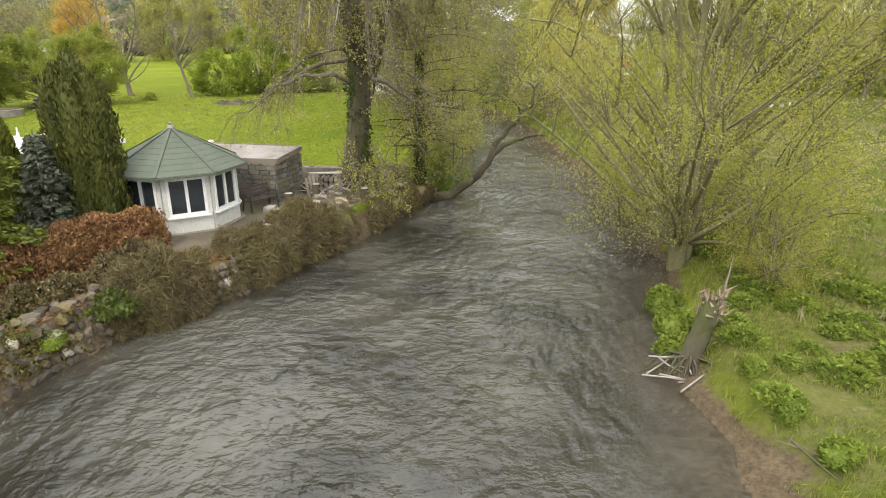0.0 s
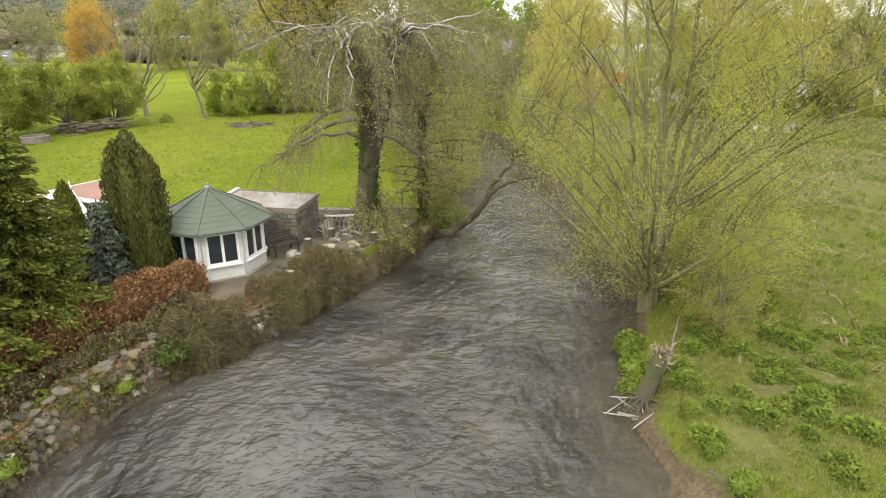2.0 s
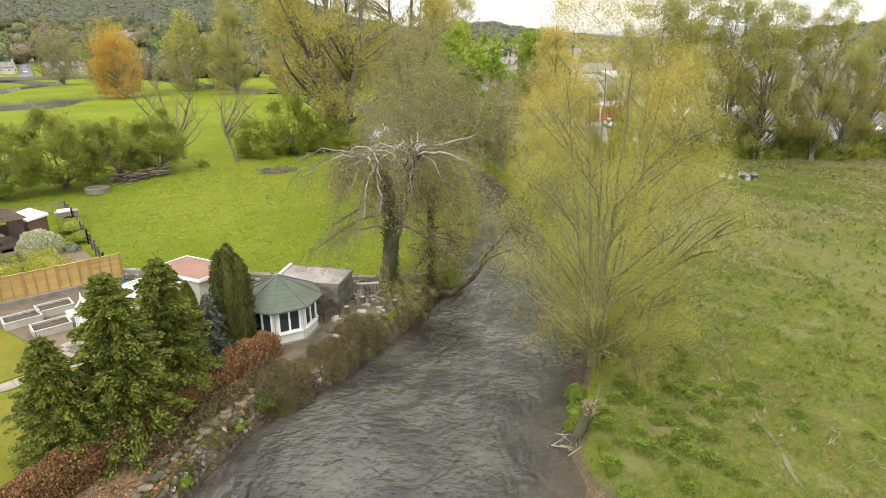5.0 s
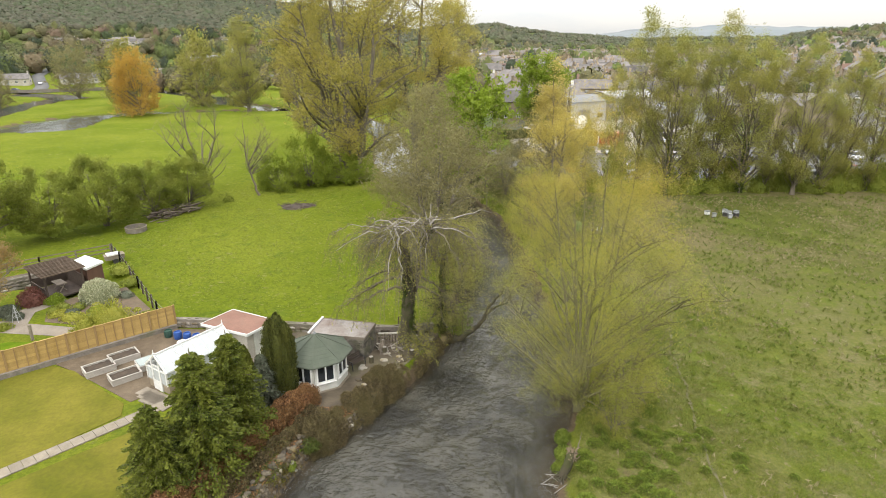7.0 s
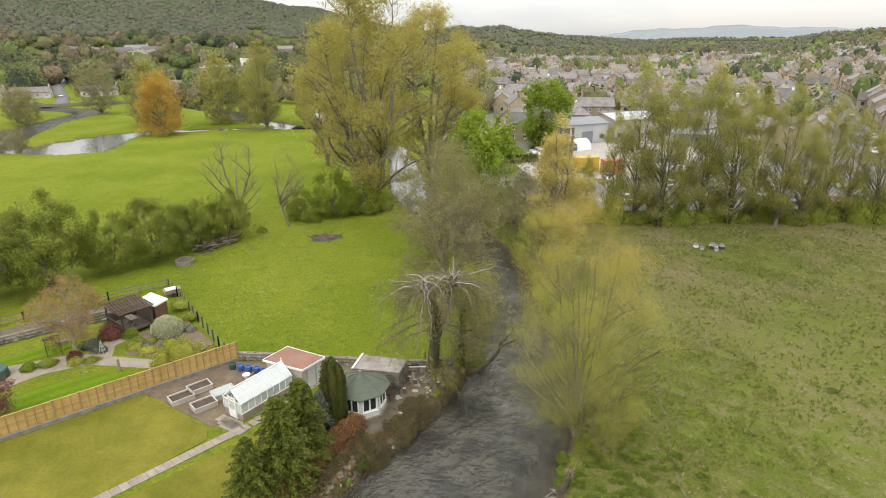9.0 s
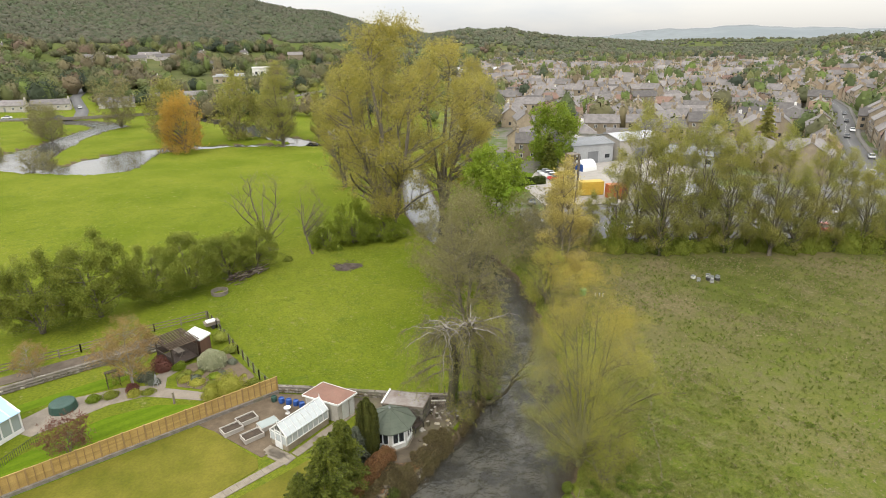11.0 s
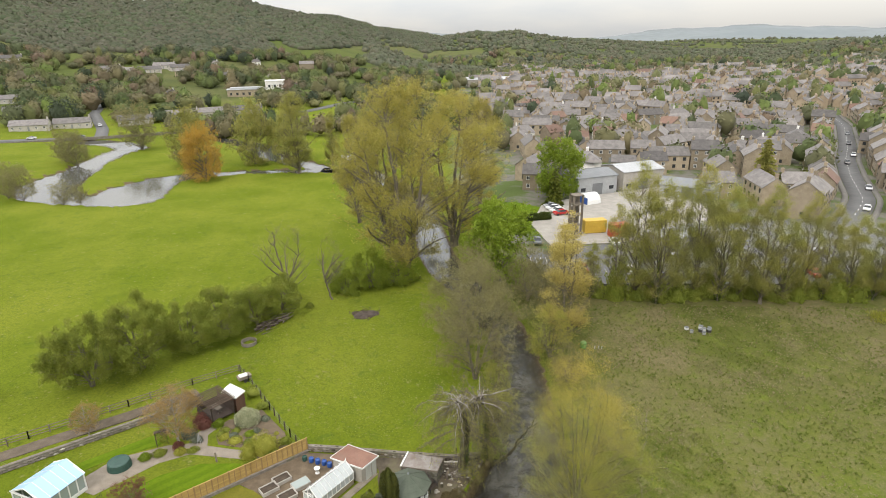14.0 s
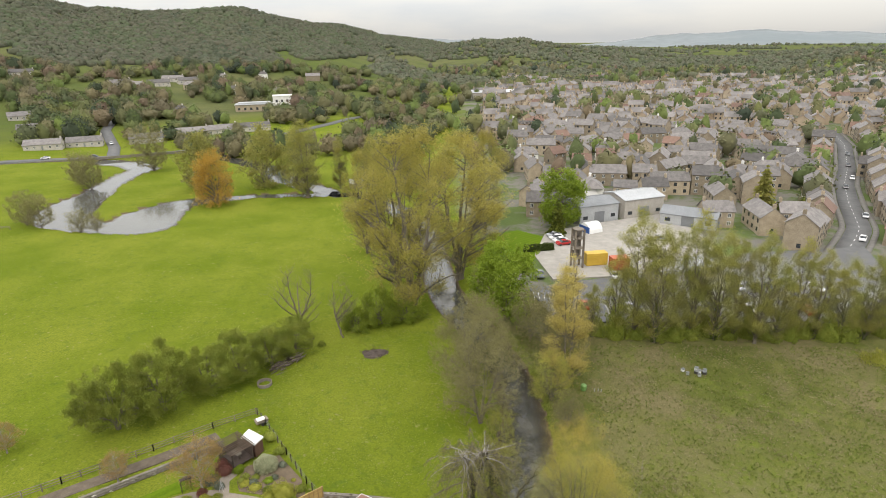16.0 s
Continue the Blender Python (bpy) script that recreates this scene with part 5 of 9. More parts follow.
ROOFS_FAR = solid("mixed_far_slates", (0.088, 0.079, 0.074), (0.29, 0.265, 0.252), 0.08, 0.85, 0.0, fine=3)
WALLS_FAR = solid("mixed_far_stone", (0.28, 0.20, 0.122), (0.54, 0.45, 0.34), 0.08, 0.9, 0.0, fine=3)
far_town("town_houses", "mass of small stone houses with slate roofs across the valley", (WALLS_FAR, ROOFS_FAR, SLATE_RED), 500, 0.3, 37, 340, 860, 4, lambda a, r, q: (r > 690 + 5 * max(0, a - 14)) and q.random() < 0.9)
# houses on the western slope
for x, y, t in ((-196, 310, 28), (-177, 328, 30), (-163, 339, 34), (-146, 351, 24), (-274, 325, 35), (-238, 282, 22), (-224, 296, 26), (-310, 365, 40), (-427, 527, 30), (-305, 541, 28), (-306, 572, 10), (-288, 566, 40), (-334, 526, 60)):
    put_house(BUNGALOW, x, y, t, 1.0 if y < 400 else 1.1)
    taken.append((x, y, 8))
for i in range(18):
    a, r = hr.uniform(-42, -14), hr.uniform(430, 720)
    x, y = -2 + r * math.sin(radians(a)), -30 + r * math.cos(radians(a))
    if free(x, y, 14):
        put_house(hr.choice(plain_kinds), x, y, hr.uniform(-30, 30), 0.95)
        taken.append((x, y, 10))


# ---- the riverside garden ----
FELT_GREEN = solid("green_felt_shingles", (0.078, 0.096, 0.068), (0.105, 0.122, 0.09), 1.5, 0.9, 0.3, fine=14)
WALL_GREY = solid("pale_grey_painted_boards", (0.52, 0.52, 0.48), (0.60, 0.60, 0.56), 1.2, 0.7, 0.1)
TIMBER_NEW = solid("new_yellow_softwood", (0.38, 0.245, 0.07), (0.47, 0.315, 0.105), 1.5, 0.75, 0.2, vary=0.14, stretch=(1, 1, 0.2))
TIMBER_POST = solid("treated_posts", (0.27, 0.17, 0.065), (0.34, 0.22, 0.09), 2.0, 0.8, 0.2, stretch=(1, 1, 0.2))
TIMBER_DARK = solid("dark_stained_timber", (0.045, 0.03, 0.022), (0.08, 0.055, 0.04), 2.0, 0.75, 0.3)
TIMBER_GREY = solid("weathered_timber", (0.16, 0.13, 0.10), (0.25, 0.21, 0.165), 2.0, 0.9, 0.4, vary=0.2)
FELT_RED = solid("red_brown_felt", (0.21, 0.105, 0.075), (0.27, 0.145, 0.105), 0.8, 0.9, 0.2, stain=(0.18, 0.12, 0.09))
FELT_PATCH = solid("worn_roof_felt", (0.20, 0.15, 0.125), (0.34, 0.32, 0.30), 0.9, 0.85, 0.2, stain=(0.12, 0.10, 0.085))
RUBBLE = solid("dark_rubble_stone", (0.15, 0.13, 0.11), (0.25, 0.22, 0.185), 1.6, 0.95, 0.8, fine=5, stain=(0.12, 0.115, 0.07))
STONE_PALE = solid("pale_limestone", (0.30, 0.275, 0.23), (0.44, 0.41, 0.36), 2.0, 0.9, 0.5, vary=0.35, stain=(0.19, 0.15, 0.06))
PEBBLEDASH = solid("grey_pebbledash", (0.36, 0.33, 0.29), (0.45, 0.42, 0.37), 1.0, 0.95, 0.4, fine=16)
SOIL_BED = solid("dark_bed_soil", (0.045, 0.032, 0.021), (0.085, 0.06, 0.04), 2.0, 1.0, 0.9, fine=8)
SOIL = solid("garden_soil", (0.10, 0.072, 0.044), (0.17, 0.126, 0.08), 1.2, 1.0, 0.8, fine=9)
LAWN = solid("mown_lawn", (0.112, 0.116, 0.013), (0.18, 0.162, 0.025), 0.35, 0.95, 0.3, fine=14, gloss=0.05)
def striped_lawn():
    """Rich turf mown in broad light and dark stripes."""
    m, n, l, p = nodes_of("striped_green_lawn")
    w = n.new("ShaderNodeTexWave")
    w.inputs["Scale"].default_value, w.inputs["Distortion"].default_value = 0.22, 0.6
    mp, g = n.new("ShaderNodeMapping"), n.new("ShaderNodeNewGeometry")
    mp.inputs["Rotation"].default_value = (0, 0, radians(48))
    l.new(g.outputs["Position"], mp.inputs["Vector"])
    l.new(mp.outputs[0], w.inputs["Vector"])
    col = mixed(n, l, contrast(n, l, w.outputs["Fac"], 0.3, 0.7), (0.088, 0.142, 0.007), (0.106, 0.163, 0.009))
    col = mixed(n, l, contrast(n, l, link_noise(n, l, 3.0, 5, 0.7), 0.35, 0.75), col, mixed(n, l, 0.4, col, (0.03, 0.05, 0.01)))
    l.new(col, p.inputs["Base Color"])
    p.inputs["Roughness"].default_value, p.inputs["Specular IOR Level"].default_value = 0.95, 0.05
    return m


LAWN_RICH = striped_lawn()
PAVING = solid("grey_brown_paving", (0.20, 0.168, 0.125), (0.29, 0.25, 0.195), 1.5, 0.9, 0.3, vary=0.15)
GRAVEL = solid("pale_gravel", (0.215, 0.18, 0.138), (0.30, 0.255, 0.205), 1.0, 0.95, 0.5, fine=20)
TERRACE = solid("trodden_terrace_earth", (0.06, 0.046, 0.03), (0.145, 0.115, 0.078), 0.9, 0.95, 0.7, fine=9, stain=(0.12, 0.11, 0.06))
IRON = solid("black_iron", (0.02, 0.02, 0.02), (0.045, 0.042, 0.04), 4.0, 0.5, 0.1)
BLUE = solid("blue_plastic", (0.02, 0.08, 0.30), (0.03, 0.10, 0.36), 2.0, 0.45, 0.0)
GREEN_TARP = solid("green_tarpaulin", (0.018, 0.06, 0.045), (0.03, 0.085, 0.065), 1.5, 0.5, 0.3)
GLASS = glass_material("greenhouse_glass", (0.70, 0.75, 0.75), 0.42, 0.08)
GLASS_ROOF = glass_material("limewashed_roof_glass", (0.62, 0.66, 0.66), 0.55, 0.1)
GLASS_BLUE = glass_material("blue_tinted_roof_glass", (0.34, 0.54, 0.78), 0.9, 0.3)
GLASS_MILKY = glass_material("frosted_glass", (0.36, 0.41, 0.39), 0.7, 0.25)
WINDOW_GLASS = glass_material("window_glass", (0.03, 0.035, 0.04), 0.82, 0.03)
MULCH = solid("leaf_litter", (0.075, 0.052, 0.03), (0.15, 0.095, 0.05), 1.6, 1.0, 0.9, fine=7, stain=(0.065, 0.068, 0.018))
GZ = GARDEN_Z


def flat(name, poly, z, mat, label, category, depth=0.12, kind="structure"):
    return thing(name, label, category, kind=kind, data=Geo().prism(poly, z - depth, z).mesh(name, mat))


def gazebo():
    ob = thing("summerhouse", "octagonal pale grey summerhouse with white windows and green felt roof", "summerhouse", pose(-9.35, 20.95, GZ, 0, 0, 30))
    R, eave, apex = 1.95, 2.1, 3.3
    ang = [radians(22.5 + 45 * i) for i in range(8)]
    ring = [(R * math.cos(a), R * math.sin(a)) for a in ang]
    part("base", Geo().prism([(x * 1.12, y * 1.12) for x, y in ring], -0.35, 0.06), PAVING, ob, "pale concrete plinth")
    part("floor", Geo().prism([(x * 0.96, y * 0.96) for x, y in ring], 0.062, 0.1), TIMBER_GREY, ob)
    part("ceiling", Geo().prism([(x * 0.96, y * 0.96) for x, y in ring], 2.02, 2.06), TIMBER_GREY, ob)
    for i in range(8):
        a = radians(45 * i + 45)
        m = pose(0, 0, 0, 0, 0, math.degrees(a) - 90) @ pose(0, R * math.cos(radians(22.5)), 0)
        w = R * math.sin(radians(22.5)) - 0.01
        g = Geo().box(-w, -0.05, 0.06, w, 0.05, 0.62, m).box(-w, -0.05, 1.92, w, 0.05, eave, m)
        g.box(-w, -0.05, 0.62, -w + 0.13, 0.05, 1.92, m).box(w - 0.13, -0.05, 0.62, w, 0.05, 1.92, m)
        for k in range(5):
            x = -w + 2 * w * (k + 0.5) / 5
            g.box(x - 0.008, 0.05, 0.08, x + 0.008, 0.058, 0.6, m)
        part("wall", g, WALL_GREY, ob)
        f = Geo()
        x0, x1 = -w + 0.13, w - 0.13
        for q in ((x0, 0.62, x1, 0.72), (x0, 1.82, x1, 1.92), (x0, 0.72, x0 + 0.09, 1.82), (x1 - 0.09, 0.72, x1, 1.82), (-0.05, 0.72, 0.05, 1.82)):
            f.box(q[0], -0.02, q[1], q[2], 0.09, q[3], m)
        win = part("window", f, FRAME_WHITE, ob, "white two-light window")
        part("sill", Geo().box(x0 - 0.06, 0.05, 0.57, x1 + 0.06, 0.16, 0.62, m), FRAME_WHITE, win)
        for s in (-1, 1):
            part("pane", Geo().box(min(s * 0.05, s * (x1 - 0.09)), 0.02, 0.72, max(s * 0.05, s * (x1 - 0.09)), 0.03, 1.82, m), WINDOW_GLASS, win)
    E = 2.42
    lo = [(E * math.cos(a), E * math.sin(a), eave - 0.06) for a in ang]
    n = 9
    roof = part("roof", Geo().add([(x * 0.99, y * 0.99, z) for x, y, z in lo] + [(0, 0, apex - 0.03)], [tuple(range(7, -1, -1))] + [(i, (i + 1) % 8, 8) for i in range(8)]), FELT_GREEN, ob, "green felt shingle roof")
    for i in range(8):
        p, q = Vector(lo[i]), Vector(lo[(i + 1) % 8])
        top = Vector((0, 0, apex))
        rg = Geo()
        for k in range(n):
            u0, u1 = k / n, (k + 1) / n
            a0, b0, a1, b1 = p.lerp(top, u0), q.lerp(top, u0), p.lerp(top, u1), q.lerp(top, u1)
            up = Vector((0, 0, 0.014))
            rg.add([a0 + up, b0 + up, b1 + up * 0.3, a1 + up * 0.3, a0, b0], [(0, 1, 2, 3), (4, 5, 1, 0)])
        part("roof_panel", rg, FELT_GREEN, roof)
        part("hip_strip", Geo().beam((p.x, p.y, p.z + 0.03), (0, 0, apex + 0.03), 0.1, 0.03), FELT_GREEN, roof)
    part("finial", Geo().lathe([(0.13, 0), (0.10, 0.07), (0.03, 0.10), (0.05, 0.16), (0.01, 0.22)], 8, (0, 0, apex)), METAL_DARK, roof)
    for i in range(8):
        part("fascia", Geo().beam((lo[i][0], lo[i][1], lo[i][2] - 0.04), (lo[(i + 1) % 8][0], lo[(i + 1) % 8][1], lo[i][2] - 0.04), 0.03, 0.07), FELT_GREEN, roof)
    # what shows through the windows: a plain round table
    t = thing("round_table", "small dark round table inside the summerhouse", "table", pose(-9.35, 20.95, GZ + 0.1))
    part("tabletop", Geo().lathe([(0.5, 0.68), (0.5, 0.72)], 16), TIMBER_DARK, t)
    part("leg", Geo().lathe([(0.25, 0), (0.05, 0.06), (0.04, 0.68)], 10), TIMBER_DARK, t)


gazebo()


def box_shed(name, label, poly, z0, h, fall, wall_mat, roof_mat, fascia_mat, over=0.22):
    """A shed with a nearly flat roof on a four-cornered plan; fall: how much lower the roof is at the first edge."""
    ob = thing(name, label, "shed")
    c = Vector((sum(p[0] for p in poly) / 4, sum(p[1] for p in poly) / 4))
    hs = [h - fall, h, h, h - fall]
    vs = [(x, y, z0 - 0.3) for x, y in poly] + [(x, y, z0 + k) for (x, y), k in zip(poly, hs)]
    part("wall", Geo().add(vs, [(3, 2, 1, 0), (4, 5, 6, 7), (0, 1, 5, 4), (1, 2, 6, 5), (2, 3, 7, 6), (3, 0, 4, 7)]), wall_mat, ob)
    out = [Vector(p) + (Vector(p) - c).normalized() * over * 1.4 for p in poly]
    vs = [(p.x, p.y, z0 + k + 0.01) for p, k in zip(out, hs)] + [(p.x, p.y, z0 + k + 0.13) for p, k in zip(out, hs)]
    roof = part("roof", Geo().add(vs, [(3, 2, 1, 0), (4, 5, 6, 7), (0, 1, 5, 4), (1, 2, 6, 5), (2, 3, 7, 6), (3, 0, 4, 7)]), roof_mat, ob)
    for i in range(4):
        p, q = out[i], out[(i + 1) % 4]
        part("fascia", Geo().beam((p.x, p.y, z0 + hs[i] + 0.07), (q.x, q.y, z0 + hs[(i + 1) % 4] + 0.07), 0.05, 0.19), fascia_mat, roof)
    return ob


shed = box_shed("garden_shed", "pebbledashed shed with red-brown felt roof and white fascia", [(-14.75, 23.2), (-13.4, 24.95), (-16.75, 26.55), (-18.2, 24.65)], GZ, 2.15, 0.12, PEBBLEDASH, FELT_RED, FRAME_WHITE)
dv = Vector((-13.4 + 14.75, 24.95 - 23.2, 0)).normalized()
for k, (s, w) in enumerate(((0.55, 0.8), (1.5, 0.55))):
    p = Vector((-14.75, 23.2, 0)) + dv * s + Vector((dv.y, -dv.x, 0)) * 0.02
    q = p + dv * w
    part("door" if k == 0 else "shutter", Geo().add([(p.x, p.y, GZ), (q.x, q.y, GZ), (q.x, q.y, GZ + 1.95), (p.x, p.y, GZ + 1.95)] + [(v.x + dv.y * 0.05, v.y - dv.x * 0.05, z) for v, z in ((p, GZ), (q, GZ), (q, GZ + 1.95), (p, GZ + 1.95))], [(7, 6, 5, 4), (0, 1, 2, 3), (0, 4, 5, 1), (1, 5, 6, 2), (2, 6, 7, 3), (3, 7, 4, 0)][0:]), WALL_GREY, shed, "pale painted boarded door")
outhouse = box_shed("stone_outhouse", "low rubble stone outhouse with a patched felt roof", [(-6.55, 23.35), (-6.0, 25.2), (-9.9, 26.0), (-10.5, 24.0)], GZ, 1.8, 0.2, RUBBLE, FELT_PATCH, TIMBER_GREY, 0.07)
STONE_COURSE = solid("coursed_dark_stone", (0.10, 0.088, 0.074), (0.20, 0.178, 0.15), 2.2, 0.95, 0.8, vary=0.3, fine=5, stain=(0.10, 0.098, 0.06))
course = Geo().box(-0.5, -0.5, -0.5, 0.5, 0.5, 0.5).mesh("stone", STONE_COURSE, bevel=0.09)
q = random.Random(31)
for (ax, ay), (bx, by) in (((-10.5, 24.0), (-6.55, 23.35)), ((-6.55, 23.35), (-6.0, 25.2))):
    fd_ = Vector((bx - ax, by - ay, 0))
    fl_ = fd_.length
    fd_.normalize()
    for r in range(9):
        s = -0.05 * (r % 2)
        while s < fl_ - 0.1:
            w_ = min(q.uniform(0.26, 0.5), fl_ - s + 0.03)
            c = Vector((ax, ay, 0)) + fd_ * (s + w_ / 2) + Vector((fd_.y, -fd_.x, 0)) * q.uniform(0.0, 0.02)
            o = new("stone", course)
            o.matrix_world = Matrix.LocRotScale((c.x, c.y, GZ + 0.09 + 0.185 * r), Euler((q.uniform(-0.03, 0.03), q.uniform(-0.03, 0.03), math.atan2(fd_.y, fd_.x))), (w_ - 0.025, 0.1, 0.165))
            o.parent = outhouse
            s += w_
thing("roof_plank", "white painted board edging the outhouse roof", "plank", data=Geo().beam((-10.55, 23.92, GZ + 1.80), (-9.95, 26.1, GZ + 2.01), 0.16, 0.10).mesh("plank", FRAME_WHITE))


def greenhouse():
    a = math.degrees(math.atan2(4.25, 2.75))
    ob = thing("greenhouse", "white-framed glass greenhouse on a low stone wall", "greenhouse", pose(-19.35, 19.35, GZ, 0, 0, a))
    L, W, base, eave, ridge_ = 5.1, 1.12, 0.62, 1.55, 2.5
    g = Geo().box(0, -W, -0.2, L, -W + 0.16, base).box(0, W - 0.16, -0.2, L, W, base).box(L - 0.16, -W + 0.16, -0.2, L, W - 0.16, base).box(0, 0.42, -0.2, 0.16, W - 0.16, base).box(0, -W + 0.16, -0.2, 0.16, -0.42, base)
    part("base_wall", g, STONE, ob, "low buff stone base wall")
    t = 0.05
    nb = 8
    for s in (-1, 1):
        f = Geo()
        y = s * (W - 0.06)
        f.box(0, y - t, eave - 0.05, L, y + t, eave + 0.05).box(0, y - t, base, L, y + t, base + 0.08)
        for k in range(nb + 1):
            x = L * k / nb
            f.box(max(x - 0.035, 0), y - t * 0.9, base + 0.08, min(x + 0.035, L), y + t * 0.9, eave - 0.05)
        side = part("side_frame", f, FRAME_WHITE, ob)
        for k in range(nb):
            x = L * k / nb
            part("pane", Geo().box(x + 0.035, y - 0.01, base + 0.08, x + L / nb - 0.035, y + 0.01, eave - 0.05), GLASS, side)
        r = Geo()
        for k in range(nb + 1):
            r.beam((L * k / nb, s * (W + 0.04), eave + 0.02), (L * k / nb, 0, ridge_), 0.035, 0.06)
        r.beam((0, s * (W + 0.04) * 0.5, (eave + ridge_) / 2 + 0.01), (L, s * (W + 0.04) * 0.5, (eave + ridge_) / 2 + 0.01), 0.05, 0.03)
        slope = part("roof_frame", r, FRAME_WHITE, ob)
        for k in range(nb):
            x = L * k / nb + 0.03
            x2 = L * (k + 1) / nb - 0.03
            vs = [(x, s * (W + 0.03), eave + 0.03), (x2, s * (W + 0.03), eave + 0.03), (x2, s * 0.02, ridge_ + 0.01), (x, s * 0.02, ridge_ + 0.01)]
            part("pane", Geo().add(vs + [(p[0], p[1], p[2] + 0.012) for p in vs], [(3, 2, 1, 0), (4, 5, 6, 7), (0, 1, 5, 4), (1, 2, 6, 5), (2, 3, 7, 6), (3, 0, 4, 7)]), GLASS_ROOF, slope)
    part("ridge_board", Geo().box(-0.08, -0.04, ridge_ - 0.03, L + 0.08, 0.04, ridge_ + 0.12), FRAME_WHITE, ob)
    for x in (-0.05, L + 0.05):
        f = Geo()
        f.beam((x, -W - 0.05, eave), (x, 0, ridge_ + 0.05), 0.07, 0.12).beam((x, W + 0.05, eave), (x, 0, ridge_ + 0.05), 0.07, 0.12)
        for y in (-W + 0.05, -0.42, 0.42, W - 0.05):
            f.box(x - 0.04, y - 0.045, base if abs(y) > 0.5 or x > 1 else -0.05, x + 0.04, y + 0.045, eave + (ridge_ - eave) * (1 - abs(y) / W))
        f.box(x - 0.035, -W, eave - 0.05, x + 0.035, W, eave + 0.05)
        part("gable_frame", f, FRAME_WHITE, ob)
        part("finial", Geo().lathe([(0.05, 0), (0.07, 0.1), (0.02, 0.18), (0.04, 0.26), (0.005, 0.38)], 8, (x, 0, ridge_ + 0.08)), FRAME_WHITE, ob)
        for s in (-1, 1):
            part("pane", Geo().box(x - 0.008, min(s * 0.46, s * (W - 0.1)), base, x + 0.008, max(s * 0.46, s * (W - 0.1)), eave - 0.05), GLASS, ob)
    d = Geo()
    for q in ((-0.38, 0, 0.38, 0.75), (-0.38, 0.75, -0.3, 1.85), (0.3, 0.75, 0.38, 1.85), (-0.3, 1.77, 0.3, 1.85)):
        d.box(-0.085, q[0], q[1], -0.045, q[2], q[3])
    door = part("door", d, FRAME_WHITE, ob, "white half-glazed door")
    part("pane", Geo().box(-0.07, -0.3, 0.75, -0.06, 0.3, 1.77), GLASS, door)
    part("handle", Geo().box(-0.12, 0.27, 0.95, -0.085, 0.33, 1.0), IRON, door)
    for s in (-1, 1):
        part("staging", Geo().box(0.3, s * 0.75 - 0.28, 0.64, L - 0.2, s * 0.75 + 0.28, 0.69), TIMBER_GREY, ob)


greenhouse()

# raised beds and cold frame
AX = math.degrees(math.atan2(12.7, 15.0))


def raised_bed(x, y, lid=False):
    ob = thing("cold_frame" if lid else "raised_bed", "low stone cold frame with a glass lid" if lid else "pale-edged raised bed filled with dark soil", "cold frame" if lid else "raised bed", pose(x, y, GZ, 0, 0, AX + 3) @ Matrix.Diagonal((0.82, 0.84, 1, 1)), group="raised garden beds")
    for n, q in (("side", (-1.15, -0.75, 1.15, -0.66)), ("side", (-1.15, 0.66, 1.15, 0.75)), ("end", (-1.15, -0.66, -1.06, 0.66)), ("end", (1.06, -0.66, 1.15, 0.66))):
        part(n, Geo().box(q[0], q[1], -0.1, q[2], q[3], 0.42), PEBBLEDASH, ob)
    for q in ((-1.17, -0.77, 1.17, -0.65), (-1.17, 0.65, 1.17, 0.77), (-1.17, -0.65, -1.05, 0.65), (1.05, -0.65, 1.17, 0.65)):
        part("rim", Geo().box(q[0], q[1], 0.42, q[2], q[3], 0.46), PEBBLEDASH, ob)
    if lid:
        part("lid", Geo().box(-1.1, -0.7, 0.47, 1.1, 0.7, 0.5), GLASS_MILKY, ob, "frosted glass lid")
    else:
        V = [(-1.06 + 2.12 * i / 8, -0.66 + 1.32 * j / 6, 0.34 + 0.04 * math.sin(3 * i) * math.cos(2 * j)) for j in range(7) for i in range(9)]
        part("soil", mesh_from("soil", np.array(V), np.array([(j * 9 + i, j * 9 + i + 1, j * 9 + i + 10, j * 9 + i + 9) for j in range(6) for i in range(8)]), SOIL_BED), None, ob)


for x, y, lid in ((-23.75, 23.25, False), (-24.65, 21.65, False), (-22.35, 20.7, False), (-21.4, 22.5, True)):
    raised_bed(x, y, lid)
for i, (x, y) in enumerate(((-22.1, 26.7), (-21.25, 26.45), (-20.45, 26.25), (-19.65, 26.05), (-18.95, 25.7))):
    b = thing("water_barrel", "open blue plastic barrel beside the stone wall" if i else "dark green planter tub beside the stone wall", "barrel", pose(x, y, GZ), group="row of barrels")
    part("drum", Geo().lathe([(0.27, 0), (0.31, 0.2), (0.31, 0.4), (0.28, 0.58), (0.25, 0.58), (0.25, 0.5)], 12), BLUE if i else GREEN_TARP, b)
u = thing("garden_urn", "white cast urn standing in the vegetable plot", "urn", pose(-20.1, 24.6, GZ))
part("bowl", Geo().lathe([(0.10, 0.42), (0.28, 0.55), (0.36, 0.72), (0.30, 0.72), (0.12, 0.5)], 12), FRAME_WHITE, u)
part("pedestal", Geo().lathe([(0.24, 0), (0.24, 0.08), (0.10, 0.16), (0.09, 0.38), (0.14, 0.42)], 12), FRAME_WHITE, u)

